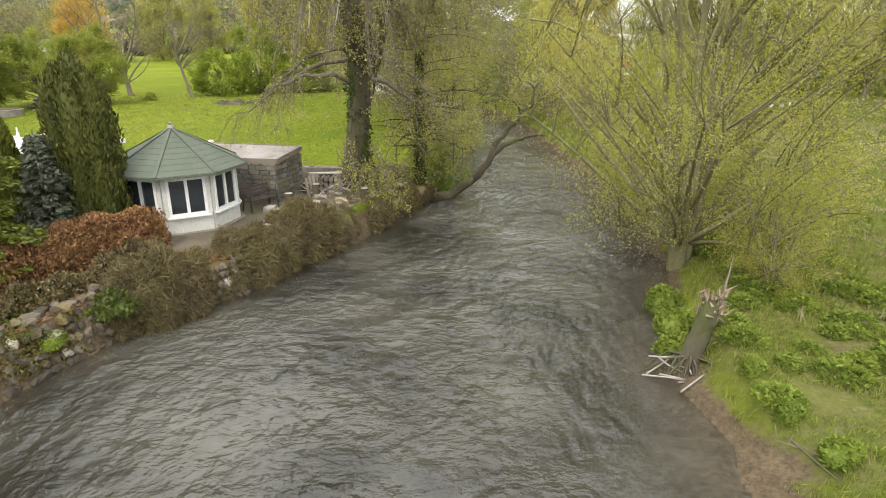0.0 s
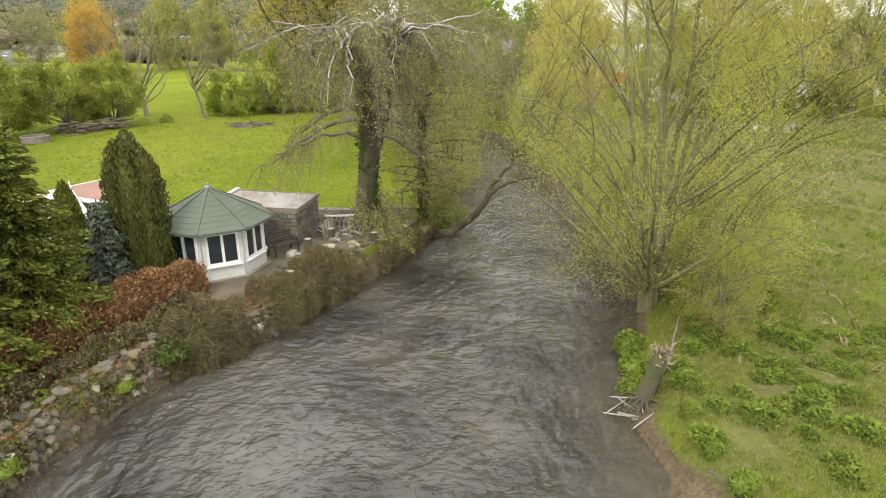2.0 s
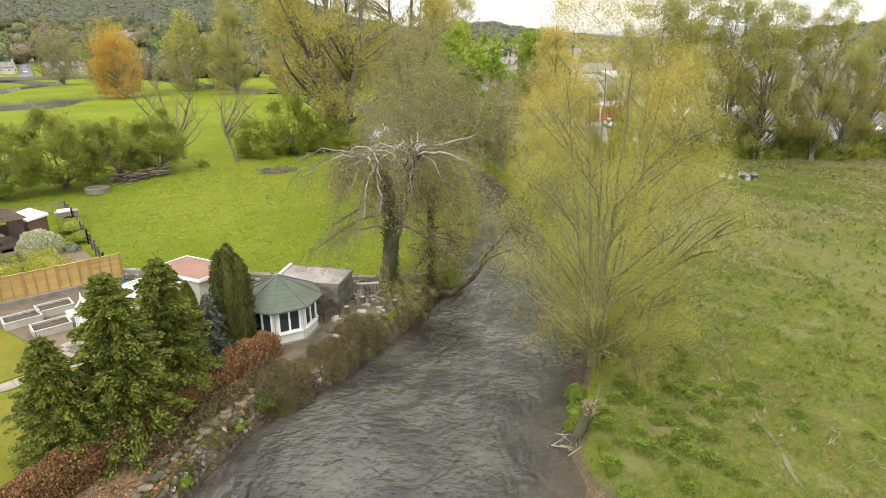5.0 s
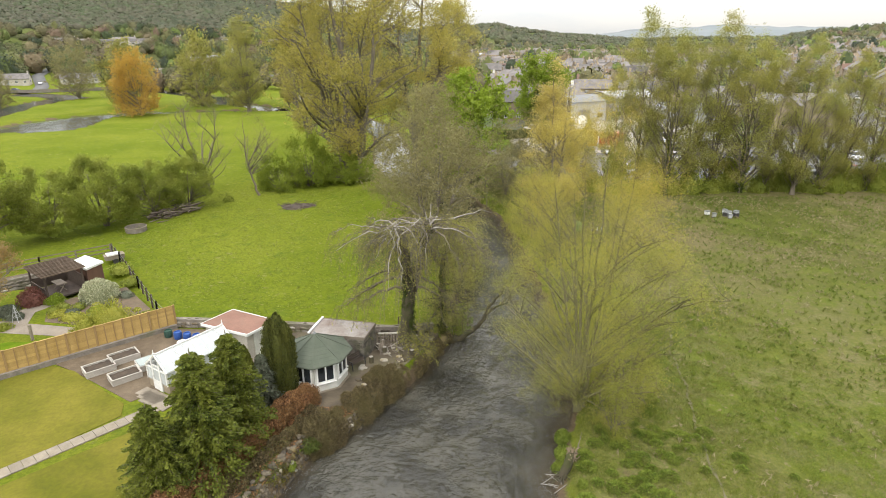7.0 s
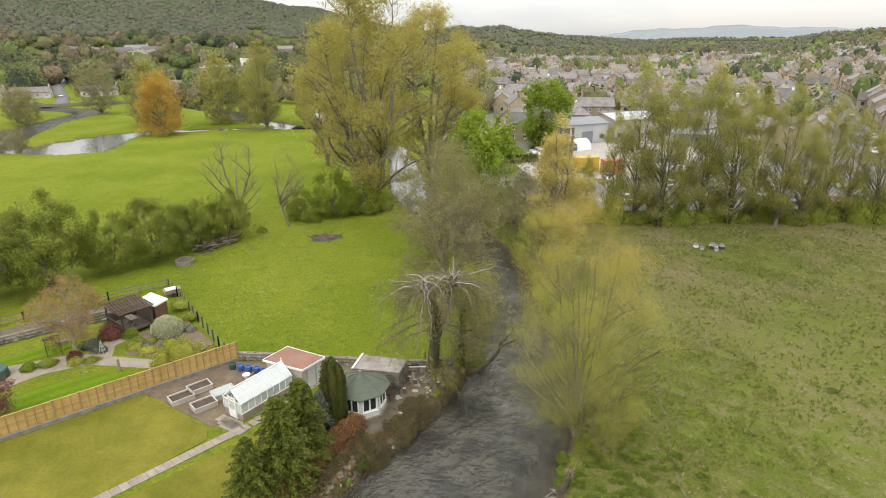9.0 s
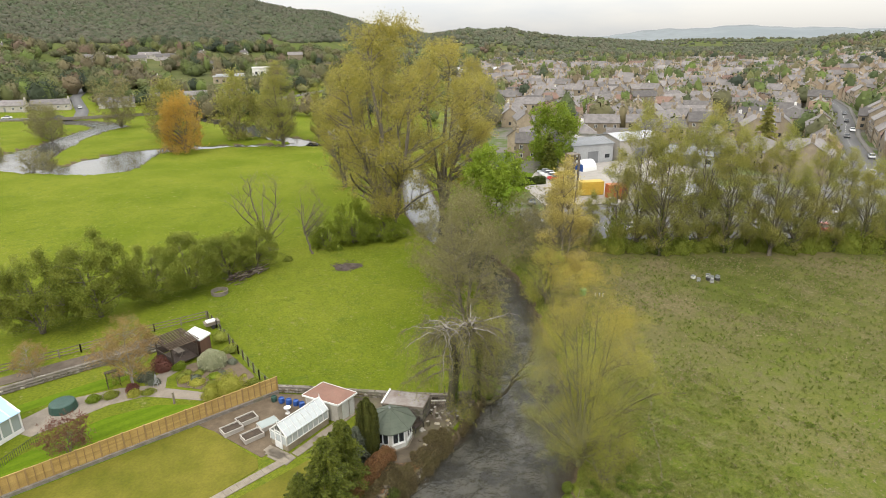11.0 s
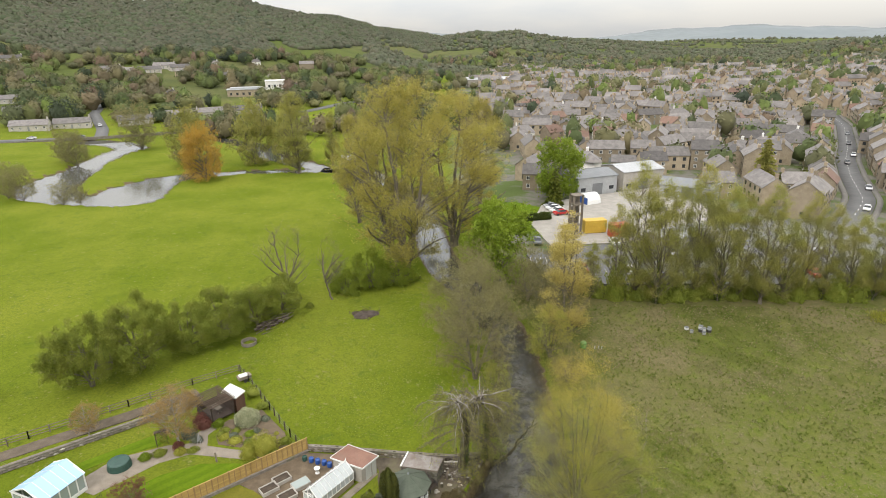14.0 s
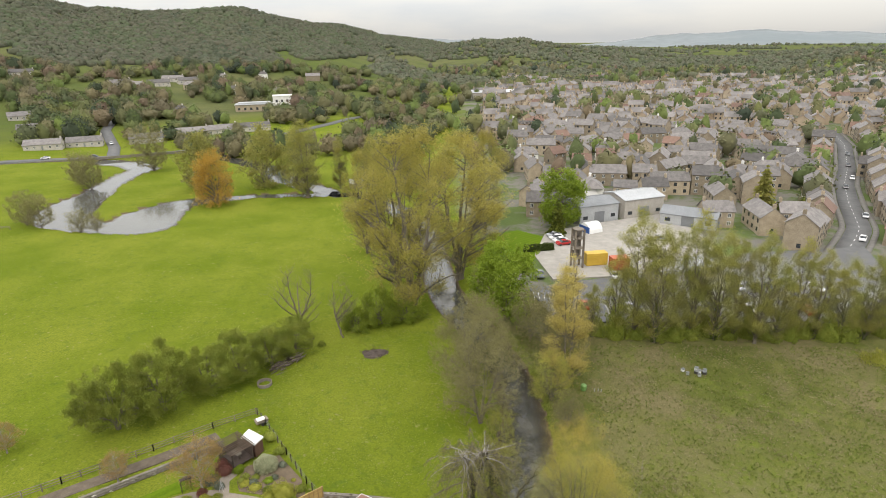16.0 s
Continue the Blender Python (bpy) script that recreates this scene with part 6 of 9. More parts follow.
# surfaces of the garden
flat("lawn_lower", [(-60, -30), (-17.5, -30), (-13.2, 8), (-12.0, 14), (-13.0, 19.0), (-16.3, 17.6), (-23.7, 10.0), (-32, 1.5), (-60, -27)], GZ + 0.03, LAWN, "mown yellow-green lawn beside the river garden", "lawn")
flat("lawn_upper", [(-62, -26), (-33.2, 2), (-24.9, 10.6), (-20.4, 16.4), (-20.9, 17.7), (-26.4, 21.6), (-28.4, 22.3), (-37.4, 14.3), (-60, -5.6)], GZ + 0.034, LAWN, "mown yellow-green lawn with faint stripes", "lawn")
flat("soil_plot", [(-28.3, 22.5), (-26.3, 21.5), (-20.6, 17.9), (-15.6, 23.0), (-18.2, 24.6), (-16.8, 26.6), (-15, 27.6), (-22.3, 28.1)], GZ + 0.028, SOIL, "bare trodden soil of the vegetable plot", "soil")
flat("terrace", [(-13.2, 23.9), (-12.4, 21.2), (-9.4, 18.0), (-8.2, 16.6), (-7.0, 17.6), (-6.1, 19.0), (-4.9, 21.2), (-3.7, 22.4), (-1.9, 26.0), (-1.4, 27.4), (-5.3, 27.2), (-15, 27.6), (-13.2, 25.2)], GZ + 0.024, TERRACE, "worn earth and stone terrace by the summerhouse", "terrace", 0.3)
path = thing("garden_path", "straight path of grey-brown paving slabs across the lawn", "path", kind="structure")
p0, p1 = Vector((-33, 1.2, 0)), Vector((-17.7, 18.3, 0))
pd = (p1 - p0).normalized()
pn = Vector((-pd.y, pd.x, 0))
slab = Geo().box(-0.29, -0.43, -0.08, 0.29, 0.43, 0.02).mesh("slab", PAVING)
n = int((p1 - p0).length / 0.6)
for i in range(n):
    ob = new("slab", slab)
    c = p0 + pd * (0.3 + 0.6 * i)
    ob.matrix_world = pose(c.x, c.y, GZ + 0.042 + 0.006 * math.sin(i * 2.3), 0, 0, math.degrees(math.atan2(pd.y, pd.x)) + 0.8 * math.sin(i))
    ob.parent = path
p0, p1 = Vector((-17.7, 18.3, 0)), Vector((-13.3, 25.4, 0))
pd = (p1 - p0).normalized()
for i in range(int((p1 - p0).length / 0.6)):
    ob = new("slab", slab)
    c = p0 + pd * (0.3 + 0.6 * i)
    ob.matrix_world = pose(c.x, c.y, GZ + 0.042 + 0.006 * math.sin(i * 1.7), 0, 0, math.degrees(math.atan2(pd.y, pd.x)))
    ob.parent = path
for i in range(3):
    for j in range(4):
        ob = new("slab", slab)
        ob.matrix_world = pose(-20.3 + 0.62 * j * 0.86 + 0.3 * i, 18.9 - 0.52 * j * 0.55 - 0.42 * i + 0.2, GZ + 0.046, 0, 0, -28)
        ob.parent = path

# new timber fence on a low stone footing
fence = thing("garden_fence", "new yellow softwood fence with square posts on a stone footing", "fence")
fa, fb = Vector((-60.5, -5.6, 0)), Vector((-22.2, 28.3, 0))
fd = (fb - fa).normalized()
fn = Vector((-fd.y, fd.x, 0))
fl = (fb - fa).length
turn = math.degrees(math.atan2(fd.y, fd.x))
post = Geo().box(-0.07, -0.07, -0.3, 0.07, 0.07, 1.82).box(-0.09, -0.09, 1.82, 0.09, 0.09, 1.86).mesh("post", TIMBER_POST)
thinpost = Geo().box(-0.035, -0.06, 0.1, 0.035, -0.012, 1.72).mesh("batten", TIMBER_POST)
board = Geo().box(0, -0.012, 0, 1.83, 0.012, 0.182).mesh("board", TIMBER_NEW)
cap = Geo().box(0, -0.05, 0, 1.83, 0.05, 0.035).mesh("rail", TIMBER_NEW)
k = 0
while k * 1.85 < fl:
    c = fb - fd * (k * 1.85)
    ob = new("post", post)
    ob.matrix_world = pose(c.x, c.y, GZ + 0.1, 0, 0, turn)
    ob.parent = fence
    c = c - fd * 1.84
    near = k < 16
    for r in range(9 if near else 1):
        ob = new("board", board)
        ob.matrix_world = pose(c.x, c.y, GZ + 0.22 + 0.186 * r, 0, 0, turn) @ (Matrix.Identity(4) if near else Matrix.Diagonal((1, 1, 9.0, 1)))
        ob.parent = fence
    for s in (0.6, 1.22):
        ob = new("batten", thinpost)
        q = c + fd * s
        ob.matrix_world = pose(q.x, q.y, GZ + 0.1, 0, 0, turn)
        ob.parent = fence
    ob = new("rail", cap)
    ob.matrix_world = pose(c.x, c.y, GZ + 1.9, 0, 0, turn)
    ob.parent = fence
    k += 1


def stone_mesh(seed, mat):
    """A rough block, about one metre across, with knocked-off corners."""
    q = random.Random(seed)
    bm = bmesh.new()
    bmesh.ops.create_icosphere(bm, subdivisions=1, radius=0.62)
    for v in bm.verts:
        c = v.co
        s = max(abs(c.x), abs(c.y), abs(c.z))
        v.co = c.lerp(c * (0.5 / s), 0.7) * q.uniform(0.85, 1.12)
    me = bpy.data.meshes.new("stone")
    bm.to_mesh(me)
    bm.free()
    me.materials.append(mat)
    return me


STONE_WALL = solid("lichened_wall_stone", (0.05, 0.041, 0.028), (0.165, 0.135, 0.095), 2.6, 0.95, 0.9, vary=0.55, stain=(0.085, 0.062, 0.018))
STONES_WALL = [stone_mesh(40 + i, STONE_WALL) for i in range(5)]
STONES = [stone_mesh(i, STONE_PALE) for i in range(6)]
STONES_DARK = [stone_mesh(20 + i, RUBBLE) for i in range(4)]


def rubble_wall(name, label, pts, h, w, seed, meshes, step=0.45, z=None, tops=True):
    """A dry stone wall along pts: a core and stones that stand proud of it."""
    q = random.Random(seed)
    ob = thing(name, label, "wall", kind="structure")
    core, made = Geo(), 0
    for (ax, ay), (bx, by) in zip(pts, pts[1:]):
        a, b = Vector((ax, ay, 0)), Vector((bx, by, 0))
        za = ground_z(ax, ay) if z is None else z
        core.box(0, -w * 0.38, za - 0.2, (b - a).length, w * 0.38, za + h * 0.93, Matrix.Translation((ax, ay, 0)) @ Matrix.Rotation(math.atan2(by - ay, bx - ax), 4, "Z"))
        d = (b - a).normalized()
        nn = Vector((-d.y, d.x, 0))
        L = (b - a).length
        rows = max(1, int(h / 0.26))
        s = 0.0
        while s < L:
            for r in range(rows):
                for side in ((-1, 1) if r < rows - 1 else (0,)):
                    c = a + d * (s + q.uniform(-0.12, 0.12)) + nn * side * w * 0.36
                    o = new("stone", q.choice(meshes))
                    o.matrix_world = Matrix.LocRotScale((c.x, c.y, za + h * (r + 0.5) / rows), Euler((q.uniform(-0.2, 0.2), q.uniform(-0.2, 0.2), math.atan2(d.y, d.x) + q.uniform(-0.3, 0.3))), (step * q.uniform(0.7, 1.15), w * 0.42, h / rows * q.uniform(0.8, 1.1)))
                    o.parent = ob
                    made += 1
            s += step
    part("core", core, RUBBLE, ob)
    return ob


rubble_wall("wall_back", "dry stone wall between garden and field", [(-22.6, 28.6), (-17.2, 28.3), (-10.6, 27.7), (-5.2, 27.4), (-1.8, 28.0)], 0.8, 0.55, 1, STONES_DARK * 2 + STONES_WALL + STONES[:2], 0.5)
core = Geo().beam((fa.x, fa.y, GZ + 0.05), (fb.x, fb.y, GZ + 0.05), 0.55, 0.6)
thing("fence_footing", "low dark stone footing under the timber fence", "kerb", kind="structure", data=core.mesh("footing", RUBBLE))

# bench and clutter on the terrace
bench = thing("garden_bench", "black iron garden bench with slatted seat", "bench", pose(-6.95, 22.35, GZ + 0.03, 0, 0, 55))
for x in (-0.62, 0.62):
    g = Geo().beam((x, -0.25, 0), (x, -0.2, 0.6), 0.05, 0.05).beam((x, 0.28, 0), (x, 0.2, 0.42), 0.05, 0.05).beam((x, 0.2, 0.42), (x, 0.34, 0.9), 0.05, 0.05).beam((x, -0.22, 0.6), (x, 0.26, 0.62), 0.05, 0.04)
    part("end_frame", g, IRON, bench)
for i in range(4):
    part("seat_slat", Geo().box(-0.66, -0.22 + 0.115 * i, 0.42, 0.66, -0.13 + 0.115 * i, 0.45), TIMBER_DARK, bench)
for i in range(3):
    part("back_slat", Geo().box(-0.66, 0.235 + 0.035 * i, 0.53 + 0.13 * i, 0.66, 0.26 + 0.035 * i, 0.62 + 0.13 * i), TIMBER_DARK, bench)
q = random.Random(8)
for i in range(44):
    s = q.uniform(0.2, 0.6)
    x, y = (q.uniform(-5.4, -2.6), q.uniform(22.6, 25.0)) if i < 22 else (q.uniform(-6.6, -5.4), q.uniform(19.6, 22.2)) if i < 32 else (q.uniform(-4.6, -1.8), q.uniform(22.4, 27.0))
    if x > bank_x(LEFT_BANK, y) - 0.5:
        continue
    o = thing("paving_stone", "loose pale flat stone on the terrace", "stone", Matrix.LocRotScale((x, y, GZ + 0.02 + s * 0.12), Euler((0, 0, q.uniform(0, 6))), (s, s * 0.7, s * q.uniform(0.25, 0.6))), group="loose terrace stones", data=(STONES + STONES_WALL)[i % 11])
logs = thing("log_pile", "stacked cut logs and old sticks beside the outhouse", "logs", pose(-4.9, 26.3, GZ))
for i in range(16):
    part("log", Geo().cyl((-0.9 + 0.17 * (i % 8) * 1.3, -0.3, 0.12 + 0.2 * (i // 8)), (-0.9 + 0.17 * (i % 8) * 1.3 + q.uniform(-0.05, 0.05), 0.35, 0.12 + 0.2 * (i // 8)), 0.1, 0.09, 7), TIMBER_GREY, logs)
part("plank", Geo().beam((-1.0, 0, 0.55), (0.9, 0.05, 0.6), 0.2, 0.06), STONE_PALE, logs, "pale plank on top")
br = thing("broken_boards", "old timber boards leaning by the outhouse wall", "boards", pose(-5.45, 24.3, GZ))
for i in range(4):
    part("board", Geo().beam((0.1 * i, 0.2 * i - 0.3, 0), (-0.15 + 0.1 * i, 0.2 * i - 0.1, 0.8 + 0.1 * math.sin(i)), 0.12, 0.04), TIMBER_GREY, br)
ds = thing("cut_branches", "tangle of cut branches piled on the terrace", "branches", pose(-4.6, 24.6, GZ))
for i in range(34):
    a = Vector((q.uniform(-0.9, 0.9), q.uniform(-0.7, 0.7), q.uniform(0.03, 0.3)))
    b = a + Vector((q.uniform(-0.9, 0.9), q.uniform(-0.8, 0.8), q.uniform(-0.05, 0.5)))
    part("branch", Geo().cyl(a, b, q.uniform(0.02, 0.05), 0.012, 5), TIMBER_GREY if i % 3 else BARK_PALE, ds)
for i, (x, y) in enumerate(((-5.75, 24.9), (-5.45, 25.3), (-5.2, 24.2), (-3.2, 24.0), (-6.0, 22.9))):
    lr = thing("log_round", "short upright sawn log with a pale cut face", "log", pose(x, y, GZ + 0.02, 0, 0, 40 * i), group="sawn logs on the terrace")
    part("bark", Geo().cyl((0, 0, 0), (0, 0, 0.42 + 0.06 * (i % 3)), 0.17, 0.16, 9), BARK_MOSS, lr)
    part("cut_face", Geo().cyl((0, 0, 0.42 + 0.06 * (i % 3)), (0, 0, 0.425 + 0.06 * (i % 3)), 0.15, 0.15, 9), BARK_PALE, lr, "pale sawn face")
w = thing("stake", "dark wooden stake behind the stone wall", "stake", pose(-4.6, 28.4, 0.8))
part("shaft", Geo().beam((0, 0, -0.2), (0.05, 0, 1.25), 0.09, 0.09), TIMBER_DARK, w)

# ---- conifers and hedges of the garden ----
YEW_COLUMN = [(0, 0.45), (0.12, 0.6), (0.45, 0.66), (0.7, 0.62), (0.87, 0.48), (0.96, 0.26), (1.0, 0.05)]
yew = thing("irish_yew", "dark green columnar yew with several upright spires", "tree", pose(-11.05, 18.6, GZ - 0.03))
part("trunk", stem_mesh(1.2, 0.15, BARK), None, yew)
for i, (dx, dy, h, s) in enumerate(((0.0, 0.05, 5.95, 0.95), (0.46, -0.12, 5.45, 0.88), (-0.46, 0.0, 5.6, 0.88), (0.12, -0.46, 5.3, 0.85), (-0.14, 0.46, 5.6, 0.85), (0.42, 0.36, 5.1, 0.8), (-0.42, -0.38, 5.0, 0.8), (0.52, -0.4, 4.2, 0.75))):
    spire = part("spire", column_crown(310 + i, h, [(u, r * s) for u, r in YEW_COLUMN], 3600, 0.15, LEAF_YEW, up=1.4, out=0.35, slim=0.35, amp=0.16, freq=9), None, yew)
    spire.location = (dx, dy, 0)
GYEW = column_crown(32, 4.4, [(0, 0.4), (0.2, 0.62), (0.6, 0.6), (0.9, 0.28), (1.0, 0.05)], 5200, 0.18, LEAF_GOLDYEW, up=1.3, out=0.4, slim=0.35, amp=0.1, freq=7)
plant_tree("golden_yew", "slim golden-green columnar yew between the conifers", -12.75, 17.3, (stem_mesh(0.8, 0.1, BARK), GYEW), 1.0, z=GZ)
plant_tree("blue_spruce", "dense dumpy blue-grey spruce with drooping boughs", -11.95, 17.7, spray_conifer(33, 3.7, 1.45, LEAF_SPRUCE, 22, 14, 0.2, 0.2, 0.7), 1.0, z=GZ)
CYP = spray_conifer(34, 7.6, 2.7, LEAF_CYPRESS, 22, 13, 0.17, 0.16, 0.62, 2.6, 0.6)
plant_tree("cypress_tree", "tall green cypress with drooping layered sprays", -13.1, 11.4, CYP, (0.95, 0.95, 0.98), 0.0, z=GZ, group="garden cypresses")
plant_tree("cypress_tree", "bushy green cypress with gold-tipped sprays", -12.35, 14.1, CYP, (0.82, 0.82, 0.93), 2.0, z=GZ, group="garden cypresses")
plant_tree("cypress_tree", "green cypress at the end of the hedge", -14.6, 9.4, CYP, (0.7, 0.7, 0.75), 4.0, z=GZ, group="garden cypresses")


def hedge_run(name, label, pts, w, h, mat, seed, density, leaf, amp=0.1, z=GZ, square=0.5, up=0.6, slim=0.5):
    """A hedge as one plant mass along a line of points."""
    rng_ = np.random.default_rng(seed)
    V, F, o = [], [], 0
    P = np.array(pts, float)
    seg = np.linalg.norm(np.diff(P, axis=0), axis=1)
    total = seg.sum()
    n = int(density * total)
    s = rng_.uniform(0, total, n)
    cum = np.concatenate([[0], np.cumsum(seg)])
    cx, cy = np.interp(s, cum, P[:, 0]), np.interp(s, cum, P[:, 1])
    i = np.clip(np.searchsorted(cum, s) - 1, 0, len(seg) - 1)
    d = np.diff(P, axis=0)[i] / seg[i][:, None]
    a = rng_.uniform(-0.25, math.pi + 0.25, n)
    k = 2 + 6 * square
    u, v = np.cos(a), np.sin(a)
    f = 1 / (np.abs(u) ** k + np.abs(v) ** k) ** (1 / k)
    lump = 1 + amp * (np.sin(s * 2.1 + seed) + 0.6 * np.sin(s * 5.3 + 3 * a) + 0.5 * np.sin(s * 1.1))
    q_ = f * lump * (1 - 0.3 * rng_.uniform(0, 1, n) ** 2)
    off, zz = u * q_ * w / 2, np.maximum(v * q_ * h, -0.35 * h)
    C = np.stack([cx - d[:, 1] * off, cy + d[:, 0] * off, z + zz], -1)
    aim = np.stack([-d[:, 1] * u, d[:, 0] * u, v + up], -1)
    ob = thing(name, label, "hedge")
    for k_, ((ax, ay), (bx, by)) in enumerate(zip(pts, pts[1:])):
        own = i == k_
        L = math.hypot(bx - ax, by - ay)
        core = Geo().box(-0.1, -w * 0.32, z - 0.2, L + 0.1, w * 0.32, z + h * 0.72, Matrix.Translation((ax, ay, 0)) @ Matrix.Rotation(math.atan2(by - ay, bx - ax), 4, "Z"))
        V, F = join([blades(rng_, C[own], leaf, aim=aim[own] * 0.9, slim=slim, spread=0.8)] + ([(np.array(core.v), np.array(core.f))] if h > 0.7 else []))
        part("shrub", mesh_from("shrub", V, F, mat), None, ob)
    return ob


hedge_run("beech_hedge", "clipped copper-brown beech hedge along the garden edge", [(-9.15, 18.2), (-10.0, 16.4), (-11.1, 14.2), (-12.6, 11), (-14.4, 7), (-16.5, 1), (-18, -6)], 1.5, 1.3, LEAF_BEECH, 41, 3000, 0.12, 0.07, square=0.4)
hedge_run("bank_scrub", "tangled olive-brown scrub hanging over the river wall", [(-8.95, 14.3), (-8.05, 15.6), (-6.95, 17.2), (-5.95, 18.9), (-5.2, 20.5), (-4.5, 21.9), (-4.0, 22.6)], 2.35, 1.42, LEAF_SCRUB, 42, 6000, 0.36, 0.16, z=0.08, square=0.05, up=-0.7, slim=0.06)
hedge_run("bank_scrub", "ivied scrub and twigs on the bank under the pollard", [(-4.0, 22.6), (-2.9, 24.4), (-1.9, 26.6), (-1.0, 28.4)], 1.7, 0.75, LEAF_SCRUB, 43, 2600, 0.2, 0.25, z=0.2, square=0.1, up=-0.5, slim=0.15)
hedge_run("low_shrubs", "low green and rusty shrubs under the beech hedge", [(-8.6, 17.0), (-9.6, 14.6), (-10.9, 11.8), (-12.0, 9)], 1.1, 0.5, LEAF_SCRUB, 44, 1300, 0.12, 0.3, square=0.0)
hedge_run("low_shrubs", "low mossy green growth along the wall top", [(-9.7, 12.4), (-10.4, 10.0), (-11.0, 7.0), (-11.7, 3.0)], 0.8, 0.16, LEAF_IVY, 45, 420, 0.07, 0.4, square=0.0)
flat("leaf_litter", [(-8.1, 17.6), (-9.3, 19.2), (-11.4, 14.6), (-13.4, 10.4), (-16, 4), (-19, -8), (-12.0, -8), (-11.0, 4), (-9.95, 10.6), (-8.75, 13.9)], GZ + 0.02, MULCH, "strip of rusty leaf litter above the river wall", "soil", 0.2)

g_ = np.random.default_rng(48)
my = g_.uniform(-2, 15, 14000)
mz = g_.uniform(0.15, 1.15, 14000)
keep_ = wave(my * 2.2, mz * 3.0, 1.0, 4) + 0.5 * g_.normal(size=14000) > 0.35
my, mz = my[keep_], mz[keep_]
mx = bank_x(LEFT_BANK, my) - 0.36 * (mz + 0.1) / 1.2 + 0.13 + g_.normal(size=len(my)) * 0.03
LEAF_MOSS = foliage("wall_moss", (0.05, 0.04, 0.012), (0.17, 0.13, 0.03), (0.11, 0.12, 0.02), 0.2, 1.5)
thing("wall_moss", "ochre moss and small weeds rooted in the wall joints", "moss", kind="stuff", data=mesh_from("wall_moss", *blades(g_, np.stack([mx, my, mz], -1), 0.085, slim=0.6), LEAF_MOSS))
g_ = np.random.default_rng(46)
fy = g_.uniform(-2, 17.5, 9000)
fx = bank_x(LEFT_BANK, fy) - 0.35 - 3.2 * g_.uniform(0, 1, 9000) ** 1.3
thing("fallen_leaves", "rusty fallen leaves scattered over the wall top", "leaves", kind="stuff", data=mesh_from("fallen_leaves", *blades(g_, np.stack([fx, fy, np.full(9000, GZ + 0.05)], -1), 0.11, slim=0.6, flat=0.75), LEAF_BEECH))

# ---- river wall: stones set one by one ----
rw = thing("river_wall", "mossy rubble retaining wall along the river", "wall", kind="structure")
q = random.Random(3)
ys = np.arange(-8, 17.4, 0.36)
cnt = 0
back = Geo()
for y in np.arange(-10, 17.4, 1.0):
    xa, xb = float(bank_x(LEFT_BANK, y)), float(bank_x(LEFT_BANK, y + 1.02))
    vs = [(xa + 0.06, y, -0.9), (xb + 0.06, y + 1.02, -0.9), (xb - 0.34, y + 1.02, GZ - 0.03), (xa - 0.34, y, GZ - 0.03), (xa - 1.1, y, -0.9), (xb - 1.1, y + 1.02, -0.9), (xb - 1.1, y + 1.02, GZ - 0.04), (xa - 1.1, y, GZ - 0.04)]
    back.add(vs, [(0, 1, 2, 3), (3, 2, 6, 7), (4, 7, 6, 5), (0, 3, 7, 4), (1, 5, 6, 2)])
part("core", back, MULCH, rw)
rest = []
for y in np.arange(-9, 17.4, 0.27):
    for r in range(5):
        yy = y + q.uniform(-0.08, 0.08) + 0.13 * (r % 2)
        zz = 0.04 + 0.23 * r + q.uniform(-0.04, 0.04)
        x = float(bank_x(LEFT_BANK, yy)) - 0.36 * (zz + 0.1) / 1.2 + q.uniform(-0.03, 0.05)
        me = q.choice(STONES_WALL * 4 + STONES[:1])
        m = Matrix.LocRotScale((x, yy, zz), Euler((q.uniform(-0.4, 0.4), q.uniform(-0.3, 0.3), q.uniform(-0.5, 0.5))), (0.26, q.uniform(0.2, 0.44), q.uniform(0.17, 0.32)))
        if y > 5.5 and cnt < 300 and r > 0 and q.random() < 0.95:
            o = new("stone", me)
            o.matrix_world = m
            o.parent = rw
            cnt += 1
        else:
            rest.append((me, m))
g = Geo()
for me, m in rest:
    g.add([m @ v.co for v in me.vertices], [tuple(f.vertices) for f in me.polygons])
tagged(part("rubble", g, STONE_WALL, rw), kind="stuff")
for i in range(80):
    y = q.uniform(3, 14.5)
    o = thing("loose_stone", "loose pale stone lying on top of the river wall", "stone", Matrix.LocRotScale((float(bank_x(LEFT_BANK, y)) - q.uniform(0.5, 1.1), y, GZ + 0.08), Euler((0, 0, q.uniform(0, 6))), (q.uniform(0.2, 0.5), q.uniform(0.2, 0.4), q.uniform(0.15, 0.25))), group="loose stones on the river wall", data=STONES_WALL[i % 5])
for y, s, lb in ((14.2, 1.0, "green ivy clump hanging on the river wall"), (12.5, 0.55, "small green fern clump on the river wall"), (9.0, 0.6, "green weed clump on the river wall"), (5.0, 0.5, "green weed clump on the river wall")):
    thing("ivy_clump", lb, "ivy", Matrix.LocRotScale((float(bank_x(LEFT_BANK, y)) - 0.2, y, 0.55 if s < 1 else 0.7), None, (s, s, s)), data=bush_mesh(50 + int(y), 0.6, 0.75, 0.6, 900, 0.13, LEAF_DOCK if s < 1 else LEAF_IVY, amp=0.2))


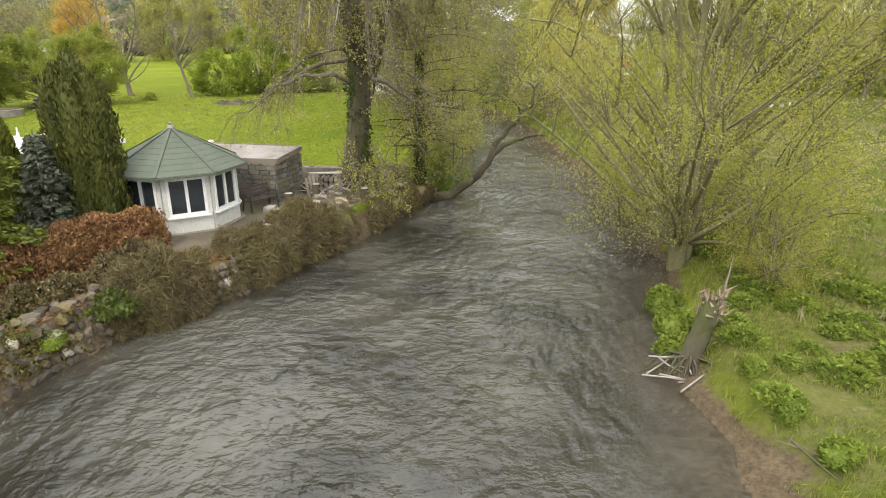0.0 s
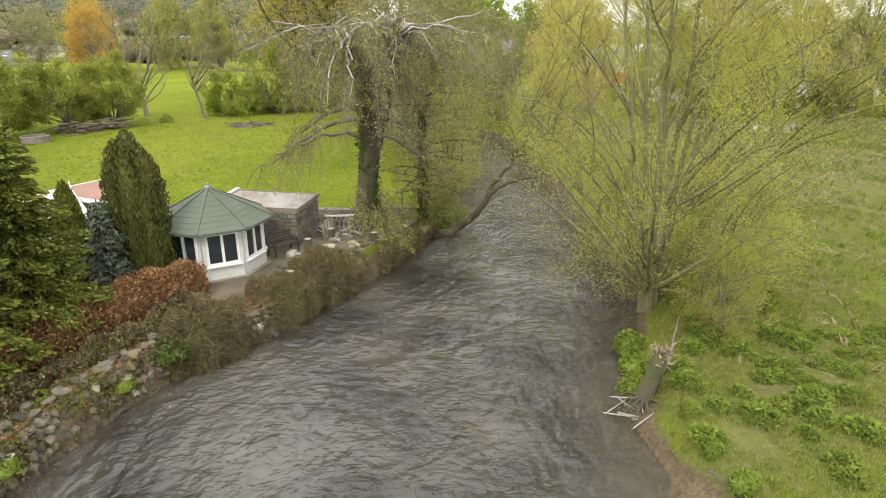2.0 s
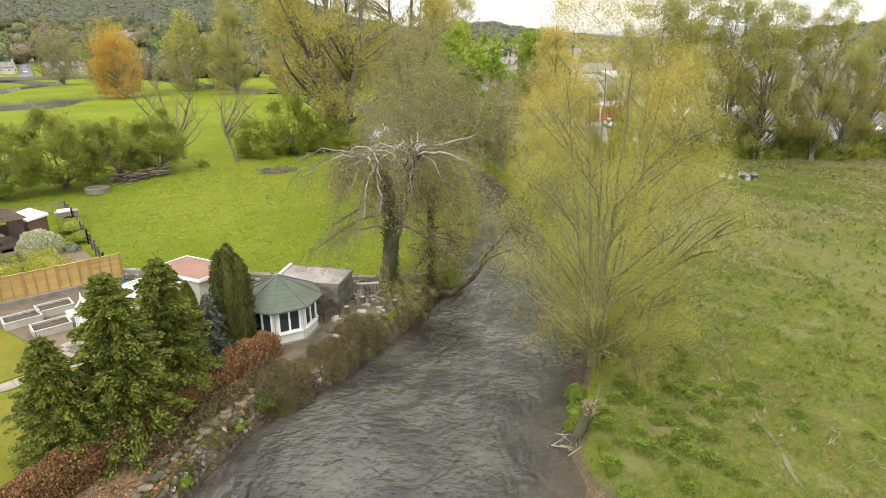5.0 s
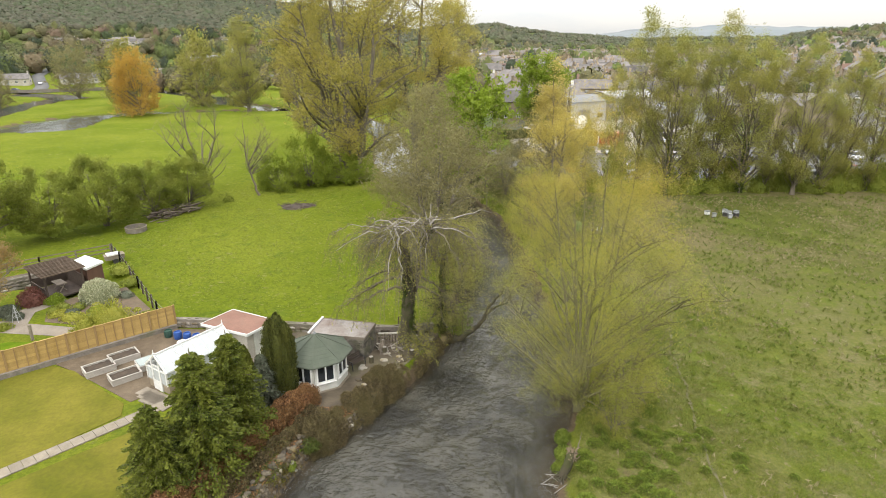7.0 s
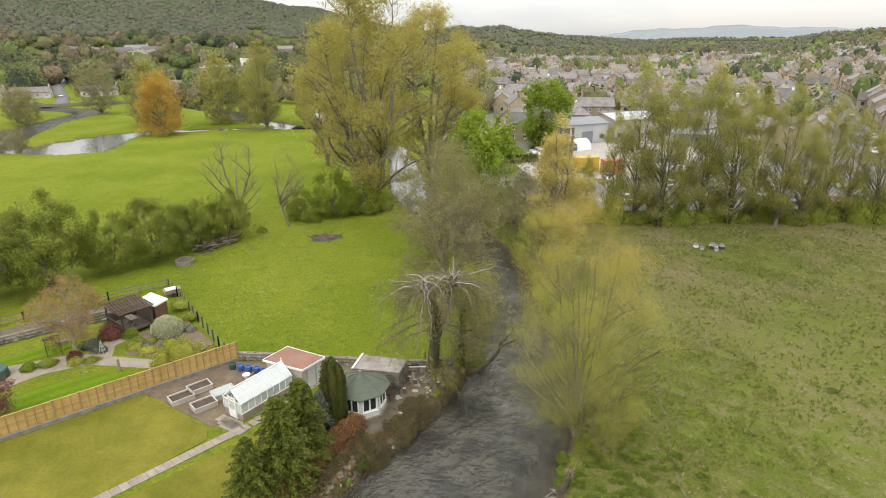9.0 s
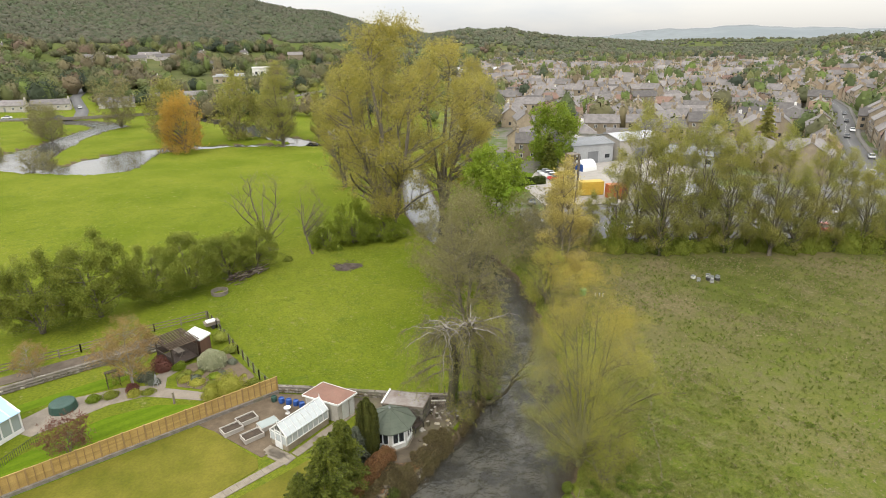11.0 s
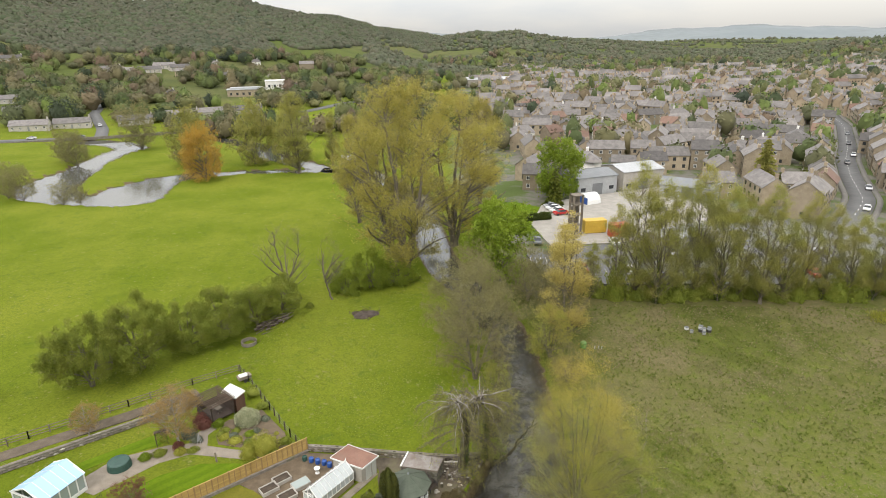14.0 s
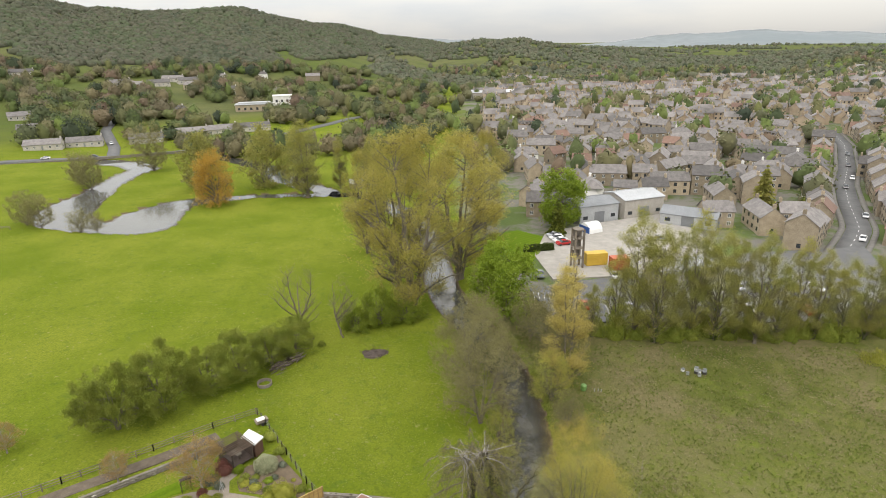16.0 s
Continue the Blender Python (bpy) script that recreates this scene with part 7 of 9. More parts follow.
# ---- the pollard, the leaning tree and the banks ----
def pollard():
    rng = np.random.default_rng(61)
    ob = thing("pollard_tree", "old pollarded tree with ivied trunk and pale drooping branches", "tree", pose(-3.9, 25.8, 0.75))
    heads = (np.array([-0.3, -0.2, 9.0]), np.array([1.9, 0.2, 9.4]))
    stems = [(np.array([[0, 0, -0.4], [0.05, 0, 0.6], [0.25, 0, 2.2], [0.5, 0.1, 4.6], [0.35, 0.0, 7.0], heads[0]]), np.array([0.78, 0.55, 0.48, 0.44, 0.34, 0.30])),
             (np.array([[0.5, 0.1, 4.4], [0.95, 0.15, 5.6], [1.4, 0.15, 7.4], heads[1]]), np.array([0.36, 0.34, 0.31, 0.30]))]
    V, F = tubes(stems, 12)
    V = V + rng.normal(size=V.shape) * 0.05
    knob = []
    for h in heads:
        for _ in range(5):
            p = h + rng.normal(size=3) * 0.22
            knob.append((np.array([p - [0, 0, 0.3], p, p + rng.normal(size=3) * 0.12 + [0, 0, 0.25]]), np.array([0.26, 0.24, 0.05])))
    part("trunk", mesh_from("trunk", *join([(V, F), tubes(knob, 7)]), BARK_MOSS, smooth=True), None, ob)
    pale, brown, src = [], [], []
    for h in heads:
        for i in range(30):
            a = rng.uniform(0, 2 * math.pi)
            R = rng.uniform(1.6, 4.7)
            d = np.array([math.cos(a), math.sin(a), 0])
            p0 = h + rng.normal(size=3) * 0.15
            p1 = h + d * R * rng.uniform(0.3, 0.6) + np.array([0, 0, rng.uniform(-0.2, 1.5)])
            p2 = h + d * R + np.array([0, 0, rng.uniform(-2.8, 0.7)])
            L = curve(p0[None], p1[None], p2[None], 8)[0]
            L[1:-1] += rng.normal(size=(6, 3)) * 0.11
            (pale if rng.uniform() < 0.6 else brown).append((L, np.linspace(rng.uniform(0.035, 0.075), 0.015, 8)))
            src.append(L[2:])
        for i in range(12):
            d = unit(rng.normal(size=3) * np.array([1, 1, 0.3]) + [0, 0, 0.8])
            L = np.stack([h, h + d * 0.5 + rng.normal(size=3) * 0.06, h + d * rng.uniform(0.7, 1.3)])
            pale.append((L, np.array([0.05, 0.035, 0.012])))
    for x, y, z in ((-4.2, -0.4, 3.6), (-3.6, 1.2, 4.4), (3.4, 0.5, 3.2), (3.0, -0.8, 4.6), (-2.2, -2.0, 4.8)):
        p0 = np.array([0.3, 0, rng.uniform(4.6, 6.6)])
        p2 = np.array([x, y, z])
        L = curve(p0[None], ((p0 + p2) / 2 + [0, 0, 1.0])[None], p2[None], 8)[0] + rng.normal(size=(8, 3)) * 0.05
        brown.append((L, np.linspace(0.13, 0.03, 8)))
        src.append(L[3:])
        src.append(L[4:])
    for ln in pale:
        part("dead_limb", mesh_from("dead_limb", *tubes([ln], 5), BARK_PALE, smooth=True), None, ob, "bleached dead limb")
    S = np.concatenate(src)
    n = 850
    P = S[rng.integers(0, len(S), n)]
    out = unit(P * np.array([1, 1, 0]) - np.array([0.8, 0, 0]) + rng.normal(size=P.shape) * 0.4)
    ln = rng.uniform(0.8, 3.6, n)[:, None]
    p1 = P + out * ln * 0.35 + np.array([0, 0, 0.15])
    p2 = P + out * ln * 0.5 - np.array([0, 0, 1.0]) * ln * rng.uniform(0.5, 1.1, n)[:, None]
    p2[:, 2] = np.maximum(p2[:, 2], 0.8)
    W = curve(P, p1, p2, 6) + rng.normal(size=(n, 6, 3)) * 0.04
    m = 3800
    Q = W.reshape(-1, 3)[rng.integers(0, n * 6, m)]
    dn = rng.normal(size=(m, 3)) * 0.35 + np.array([0, 0, -0.5])
    W2 = curve(Q, Q + dn * 0.5 + rng.normal(size=(m, 3)) * 0.1, Q + dn * rng.uniform(0.6, 1.5, m)[:, None], 3)
    lines = [(w, np.linspace(0.016, 0.005, 6)) for w in W]
    lines2 = [(w, np.array([0.007, 0.005, 0.003])) for w in W2]
    part("spray", mesh_from("spray", *join([tubes(brown, 5), tubes(lines, 3), tubes(lines2, 3)]), TWIG), None, ob, "fine hanging brown twigs")
    C, D = leaf_points(rng, W2, 7, 0.07)
    part("crown", mesh_from("crown", *blades(rng, C, 0.1, aim=D * 0.5, slim=0.5), LEAF_OLIVE), None, ob, "sparse olive spring buds")
    k = 150
    P = np.stack([rng.uniform(-0.6, 1.6, k), rng.uniform(-1.6, 0.6, k), rng.uniform(0.3, 2.6, k)], -1)
    E = P + np.stack([rng.uniform(-0.3, 1.9, k), rng.uniform(-1.9, 0.6, k), -rng.uniform(0.4, 2.4, k)], -1)
    E[:, 2] = np.maximum(E[:, 2], -0.6)
    W3 = curve(P, (P + E) / 2 + np.array([0.2, -0.2, 0.55]), E, 6) + rng.normal(size=(k, 6, 3)) * 0.05
    part("low_spray", mesh_from("low_spray", *tubes([(w, np.linspace(0.014, 0.004, 6)) for w in W3], 3), TWIG), None, ob, "leafy shoots trailing to the water")
    C, D = leaf_points(rng, W3, 26, 0.07)
    part("low_leaves", mesh_from("low_leaves", *blades(rng, C, 0.085, aim=D * 0.4, slim=0.55), LEAF_YELLOW), None, ob, "yellow-green young leaves")
    iv = column_crown(62, 8.2, [(0, 0.7), (0.15, 0.55), (0.5, 0.5), (0.8, 0.42), (1, 0.3)], 2600, 0.12, LEAF_IVY, up=-0.2, out=0.8, slim=0.8, amp=0.14, freq=7)
    o = part("ivy", iv, None, ob, "dark ivy climbing the trunk")
    o.location = (0.35, 0, -0.1)


pollard()
LEANING = tree_meshes(63, [([(0, 0, -0.4), (-0.15, 0, 2.5), (0.1, 0.2, 5), (0.4, 0.2, 7.6)], 0.14), ([(0.2, 0.0, -0.75), (1.5, 0.3, -0.5), (2.65, 0.6, 0.1), (3.45, 0.95, 1.3), (3.95, 1.2, 2.1), (5.4, 1.6, 3.7), (6.8, 2.0, 4.2)], 0.27), ([(3.5, 0.95, 1.35), (4.4, 1.2, 1.9), (5.65, 1.4, 2.2), (6.1, 1.5, 2.1)], 0.14), ([(5.3, 1.5, 3.6), (5.6, 1.6, 4.6), (6.6, 1.9, 5.6)], 0.09)], [(0.6, 1.4), (3, 2.8), (6, 3.0), (9, 1.0)], (50, 380, 2400), 9, 0.085, 0.14, BARK_MOSS, LEAF_OLIVE, lift=0.3, shell=0.2, gap=0.2, sag=0.25, shift=(2.0, 0.6))
lt = plant_tree("riverside_alder", "ivied tree with a bough leaning low over the water", -1.1, 28.2, LEANING, 1.0, 0.0, z=0.7)
part("ivy", column_crown(64, 6.0, [(0, 0.25), (0.4, 0.3), (1, 0.12)], 1800, 0.13, LEAF_IVY, up=0, out=0.8, slim=0.8, amp=0.2), None, lt, "dark ivy round the upright stem")
ts = tree_meshes(65, [([(0, 0, -0.2), (0, 0, 1.2), (0.1, 0, 2.2)], 0.12)], [(0.3, 0.8), (1.2, 1.2), (2.6, 0.5)], (24, 140, 420), 12, 0.13, 0.08, BARK, LEAF_FRESH, gap=0.3)
plant_tree("elder_bush", "small fresh green elder by the water", 0.0, 29.6, ts, 1.0, 0.3, category="bush")

# broken stump with roots and washed-up sticks
rng = np.random.default_rng(66)
st = thing("broken_stump", "splintered leaning tree stump with roots at the water's edge", "stump", pose(5.75, 12.4, 0.1))
L = [(np.array([[-0.12, -0.1, -0.3], [0.0, 0.0, 0.25], [0.14, 0.06, 0.8], [0.3, 0.12, 1.3], [0.36, 0.16, 1.62]]), np.array([0.36, 0.24, 0.2, 0.21, 0.16])), (np.array([[0.2, 0.2, 0.2], [0.42, 0.28, 0.8], [0.55, 0.3, 1.3]]), np.array([0.15, 0.12, 0.09]))]
L = [(np.stack([np.interp(np.linspace(0, len(P_) - 1, 16), np.arange(len(P_)), P_[:, c]) for c in range(3)], -1), np.interp(np.linspace(0, len(P_) - 1, 16), np.arange(len(P_)), r_)) for P_, r_ in L]
tv, tf = join([tubes([q_], 14) for q_ in L])
part("trunk", mesh_from("trunk", tv + rng.normal(size=tv.shape) * 0.022, tf, BARK_MOSS, smooth=True), None, st)
spl = []
for _ in range(90):
    p_ = np.array([0.36, 0.16, 1.1 + 0.55 * rng.uniform()]) + rng.normal(size=3) * np.array([0.14, 0.12, 0.1])
    spl.append((np.stack([p_, p_ + rng.normal(size=3) * np.array([0.08, 0.08, 0.06]) + [0.02, -0.03, 0.14]]), np.array([0.045, 0.01])))
SPLIT = solid("fresh_splintered_wood", (0.15, 0.105, 0.065), (0.36, 0.28, 0.19), 4.0, 0.9, 0.3)
for ln in spl:
    part("splinter", mesh_from("splinter", *tubes([ln], 3), SPLIT), None, st)
for k_ in range(2):
    o_ = np.array([0.62, 0.3, 1.3]) if k_ == 0 else np.array([0.5, 0.5, 0.5])
    part("shoot", mesh_from("shoot", *tubes([(wander(rng, o_, (0.35 - 0.5 * k_, 0.4, 0.9), 1.3 - 0.4 * k_, 7, 0.12, (0, 0, 0.05)), np.linspace(0.045 - 0.02 * k_, 0.01, 7))], 6), BARK, smooth=True), None, st, "thin living shoot")
rt = []
for i in range(18):
    a = rng.uniform(2.2, 6.6)
    R = rng.uniform(0.5, 1.2)
    rt.append((np.array([[0, 0, 0.25], [math.cos(a) * R * 0.6, math.sin(a) * R * 0.6, 0.15 + rng.uniform(-0.1, 0.25)], [math.cos(a) * R, math.sin(a) * R, rng.uniform(-0.25, 0.15)]]), np.array([0.05, 0.025, 0.008])))
for ln in rt:
    part("root", mesh_from("root", *tubes([ln], 5), BARK_MOSS), None, st)
sb = bush_mesh(67, 0.55, 0.5, 0.75, 900, 0.13, LEAF_DOCK, amp=0.25)
for dx, dy, sz in ((-0.1, 0.75, 0.9), (0.75, -1.3, 0.6), (0.35, 2.0, 1.1), (0.5, 3.4, 1.1), (0.75, -2.7, 0.6), (1.0, -3.9, 0.75), (1.2, 0.5, 0.5)):
    xx, yy = 5.75 + dx, 12.4 + dy
    thing("bramble_clump", "green bramble clump hanging at the water's edge", "bramble", Matrix.LocRotScale((xx, yy, max(ground_z(xx, yy), 0) - 0.05), Euler((0, 0, dx * 9)), (sz, sz, sz * 0.8)), group="brambles on the bank", data=sb)
sk = thing("driftwood_sticks", "pale dead sticks caught at the water's edge", "sticks", pose(5.6, 11.9, 0.15))
for i in range(9):
    a, b = rng.normal(size=3) * np.array([0.5, 0.4, 0.08]), rng.normal(size=3) * np.array([0.7, 0.5, 0.12])
    part("stick", mesh_from("stick", *tubes([(np.stack([a, (a + b) / 2 + rng.normal(size=3) * 0.06, b]), np.array([0.025, 0.02, 0.008]))], 5), BARK_PALE), None, sk)
sk2 = thing("fallen_branch", "thin dead branch lying on the earth bank", "branch", pose(6.4, 9.0, 0.45))
for i in range(6):
    a, b = rng.normal(size=3) * np.array([0.5, 0.4, 0.05]), rng.normal(size=3) * np.array([0.7, 0.6, 0.05])
    part("stick", mesh_from("stick", *tubes([(np.stack([a, (a + b) / 2, b]), np.array([0.016, 0.012, 0.005]))], 5), BARK), None, sk2)

# docks and nettles on the bank
def dock_mesh(seed, r, n):
    g = np.random.default_rng(seed)
    a = g.uniform(0, 2 * np.pi, n)
    q = r * np.sqrt(g.uniform(0.0, 1, n))
    C = np.stack([np.cos(a) * q, np.sin(a) * q, 0.08 + 0.34 * (1 - (q / r) ** 2) * g.uniform(0.5, 1.1, n)], -1)
    aim = np.stack([np.cos(a) * 0.9, np.sin(a) * 0.9, np.full(n, 0.55)], -1)
    return mesh_from("leaves", *blades(g, C, 0.15, aim=aim * 1.3, slim=0.42, spread=0.7), LEAF_DOCK)


DOCKS = [dock_mesh(70 + i, (0.55, 0.45, 0.65)[i], (420, 300, 520)[i]) for i in range(3)]
q = random.Random(12)
spots = [(8.94, 14.38), (10.56, 15.53), (11.09, 15.13), (8.26, 12.13), (8.78, 11.32), (6.51, 10.1), (10.13, 11.86), (9.0, 10.12), (10.53, 10.35), (11.35, 13.68), (9.44, 15.94), (15.54, 13.28), (30.7, 24.3), (25.75, 28.7)]
while len(spots) < 70:
    x, y = q.gauss(10.2, 2.1), q.gauss(13.0, 3.2)
    if x > float(bank_x(RIGHT_BANK, y)) + 1.3 and y > 7.5:
        spots.append((x, y))
for i, (x, y) in enumerate(spots):
    thing("dock_plant", "broad-leaved green dock clump on the riverbank", "plant", Matrix.LocRotScale((x, y, ground_z(x, y) - 0.02), Euler((0, 0, q.uniform(0, 6))), (q.uniform(0.5, 0.95),) * 3), group="dock plants on the bank", data=DOCKS[i % 3])


def tufts(name, label, x0, x1, y0, y1, n, size, mat, seed, keep, lean=0.5, slim=0.12):
    g = np.random.default_rng(seed)
    x, y = g.uniform(x0, x1, n), g.uniform(y0, y1, n)
    ok = keep(x, y, g)
    x, y = x[ok], y[ok]
    k = 6
    C = np.stack([np.repeat(x, k), np.repeat(y, k), np.repeat(land(x, y), k)], -1)
    C[:, :2] += g.normal(size=(len(C), 2)) * 0.06
    C[:, 2] += size * 0.35
    V, F = blades(g, C, size, aim=np.array([0.1, -0.15, 1.3]), slim=slim, spread=lean)
    return thing(name, label, "grass", kind="stuff", data=mesh_from(name, V, F, mat))


TUSSOCK = foliage("rank_grass", (0.075, 0.115, 0.016), (0.17, 0.22, 0.035), (0.21, 0.21, 0.06), 0.3, 0.35)
on_right = lambda x, y: x - bank_x(RIGHT_BANK, y)
tufts("meadow_grass", "long green meadow grass on the riverbank", 5, 26, 5, 34, 34000, 0.15, GRASS, 81, lambda x, y, g: (on_right(x, y) > 0.35) & (g.uniform(0, 1, len(x)) < np.clip(1.3 - (x - 6) / 26, 0.2, 1)) & (wave(x, y, 0.9, 3) > -0.7))
tufts("dry_grass", "bleached dry grass lying in the meadow", 8, 75, 9, 71, 30000, 0.42, STRAW, 82, lambda x, y, g: (on_right(x, y) > 3) & (0.35 * wave(x, y, 0.23, 7) + 0.2 * wave(x, y, 0.8, 2) + 0.5 * g.normal(size=len(x)) > np.interp(y, [12, 30, 50], [0.85, 0.6, 0.4])), lean=1.4, slim=0.08)
tufts("meadow_tussocks", "darker green tussocks across the meadow", 10, 75, 14, 71, 30000, 0.36, TUSSOCK, 83, lambda x, y, g: (on_right(x, y) > 3) & (0.3 * wave(x, y, 0.31, 1) + 0.2 * wave(x, y, 1.1, 5) + 0.5 * g.normal(size=len(x)) > 0.35), lean=0.9, slim=0.16)
tufts("bank_reeds", "rank green growth along the far banks", -12, 16, 29, 78, 9000, 0.5, GRASS, 84, lambda x, y, g: (np.abs(shore_distance(x, y) - 0.8) < 0.9) & (shore_distance(x, y) > 0.1), lean=0.6, slim=0.16)
tufts("field_grass", "short tufts of grazed field grass", -60, 0, 29, 76, 30000, 0.15, GRASS, 85, lambda x, y, g: (x < bank_x(LEFT_BANK, y) - 0.8) & (0.2 * wave(x, y, 0.5, 4) + 0.5 * g.normal(size=len(x)) > 0.25) & (y > np.interp(x, [-45, -36, -24, 0], [60, 47, 32, 30])), lean=0.9, slim=0.25)
tp = thing("trodden_path", "narrow trodden earth path through the meadow", "path", kind="structure")
pts = [(13.3, 6), (13.4, 9.5), (13.7, 12.5), (14.1, 15), (14.5, 17.5), (15.1, 20), (15.5, 22.5), (15.7, 25), (16.6, 28), (18.2, 32), (20, 38)]
g = Geo()
P = np.array(pts)
t = np.linspace(0, len(P) - 1, 120)
X, Y = np.interp(t, np.arange(len(P)), P[:, 0]) + 0.08 * np.sin(t * 5), np.interp(t, np.arange(len(P)), P[:, 1])
W = 0.075 + 0.03 * np.sin(t * 7.3) + 0.03 * np.sin(t * 17)
Z = land(X, Y) + 0.03
V = np.stack([np.stack([X - W, Y, Z], -1), np.stack([X + W, Y, Z], -1)], 1).reshape(-1, 3)
i = np.arange(119) * 2
part("earth", mesh_from("earth", V, np.stack([i, i + 1, i + 3, i + 2], -1), solid("trodden_earth", (0.105, 0.10, 0.045), (0.165, 0.145, 0.075), 2.0, 1.0, 0.5)), None, tp)

# ---- things in the fields ----
fp = thing("ash_heap", "old bonfire patch of dark ash and charred sticks", "ash heap", pose(-22.2, 66.2, 0.66) @ Matrix.Diagonal((1.35, 1.35, 0.8, 1)))
rng = np.random.default_rng(90)
a, r = rng.uniform(0, 6.28, 60), 1.9 * np.sqrt(rng.uniform(0, 1, 60))
V = [(0, 0, 0.28)] + [((1.0 + 0.12 * math.sin(3 * b)) * s * 2.0 * math.cos(b), (1.0 + 0.12 * math.sin(3 * b)) * s * 1.6 * math.sin(b), (1 - s) * 0.3 + 0.02) for s in (0.4, 0.7, 1.0) for b in np.arange(16) * math.pi / 8]
Fq = [(0, 1 + i, 1 + (i + 1) % 16) for i in range(16)] + [(1 + s * 16 + i, 1 + (s + 1) * 16 + i, 1 + (s + 1) * 16 + (i + 1) % 16, 1 + s * 16 + (i + 1) % 16) for s in range(2) for i in range(16)]
part("ash", Geo().add(V, Fq), solid("cold_ash", (0.045, 0.032, 0.026), (0.115, 0.085, 0.068), 1.5, 1.0, 0.8), fp)
ln = [(np.array([[math.cos(x) * y, math.sin(x) * y, 0.2], [math.cos(x) * y + rng.normal() * 0.4, math.sin(x) * y + rng.normal() * 0.4, 0.22 + 0.2 * rng.uniform()]]), np.array([0.035, 0.02])) for x, y in zip(a, r)]
for stick in ln:
    part("stick", mesh_from("stick", *tubes([stick], 4), TIMBER_DARK), None, fp)
tr = thing("ring_feeder", "round grey galvanised cattle ring in the field", "trough", pose(-38.9, 55.0, 0.68))
part("ring", Geo().lathe([(1.2, 0), (1.22, 0.6), (1.16, 0.62), (1.13, 0.02)], 24, caps=False), RUBBLE, tr)
part("hoop", Geo().lathe([(1.24, 0.52), (1.25, 0.62), (1.15, 0.64), (1.14, 0.56)], 24, caps=False), TIMBER_GREY, tr)
wp = thing("wood_pile", "long heap of cut branches below the hawthorns", "wood pile", pose(-37.2, 61.4, 0.7, 0, 0, 55))
for i in range(120):
    a = (rng.uniform(-3.6, 3.2), rng.normal() * 0.6, rng.uniform(0.05, 1.15))
    b = (a[0] + rng.uniform(0.6, 1.8), a[1] + rng.normal() * 0.35, max(0.05, a[2] + rng.normal() * 0.15))
    part("branch", Geo().cyl(a, b, rng.uniform(0.04, 0.1), 0.03, 5), TIMBER_GREY if i % 2 else TIMBER_DARK, wp)
for i, (x, y, s, m) in enumerate(((33.0, 60.4, 0.42, METAL_PALE), (32.6, 61.6, 0.5, FRAME_WHITE), (34.6, 60.8, 0.55, IRON), (35.2, 61.2, 0.6, FRAME_WHITE), (35.9, 60.7, 0.55, IRON), (36.2, 61.4, 0.5, METAL_PALE), (35.0, 62.0, 0.55, FRAME_WHITE), (34.8, 59.9, 0.45, METAL_PALE))):
    b = thing("beehive", "square white hive box on short legs" if m is FRAME_WHITE else "square grey hive box with a flat lid", "beehive", pose(x, y, ground_z(x, y), 0, 0, 25 * i), group="hive boxes in the meadow")
    part("body", Geo().box(-s / 2, -s / 2, 0.1, s / 2, s / 2, 0.52), m, b)
    part("lid", Geo().box(-s / 2 - 0.04, -s / 2 - 0.04, 0.52, s / 2 + 0.04, s / 2 + 0.04, 0.6), METAL_DARK, b)
    part("stand", Geo().box(-s / 2, -s / 2, 0, -s / 2 + 0.06, s / 2, 0.1).box(s / 2 - 0.06, -s / 2, 0, s / 2, s / 2, 0.1), TIMBER_GREY, b)
tk = thing("green_tank", "small green plastic tank at the meadow's edge", "tank", pose(14.6, 55.2, 0.7))
part("drum", Geo().lathe([(0.45, 0), (0.5, 0.3), (0.5, 0.9), (0.35, 1.05), (0.1, 1.1)], 12), solid("green_plastic", (0.12, 0.24, 0.06), (0.15, 0.28, 0.08), 2, 0.5, 0), tk)
for x in (16.3, 16.9, 17.4):
    p = thing("marker_post", "short pale grey marker post", "post", pose(x, 54.8, 0.68), group="white posts")
    part("shaft", Geo().box(-0.05, -0.05, -0.1, 0.05, 0.05, 0.45).box(-0.07, -0.07, 0.45, 0.07, 0.07, 0.5), METAL_PALE, p)
thing("low_shrub", "small round green shrub in the field", "bush", pose(-32.6, 69.1, 0.65), data=bush_mesh(91, 0.8, 0.8, 0.9, 500, 0.2, LEAF_HAW))
thing("yellow_reeds", "bright yellow-green reeds by the brook", "reeds", pose(69, 66, 0.6), kind="stuff", data=bush_mesh(92, 4.5, 3.0, 1.0, 2600, 0.5, LEAF_YELLOW, slim=0.15, up=1.5, amp=0.3, core=0.5))


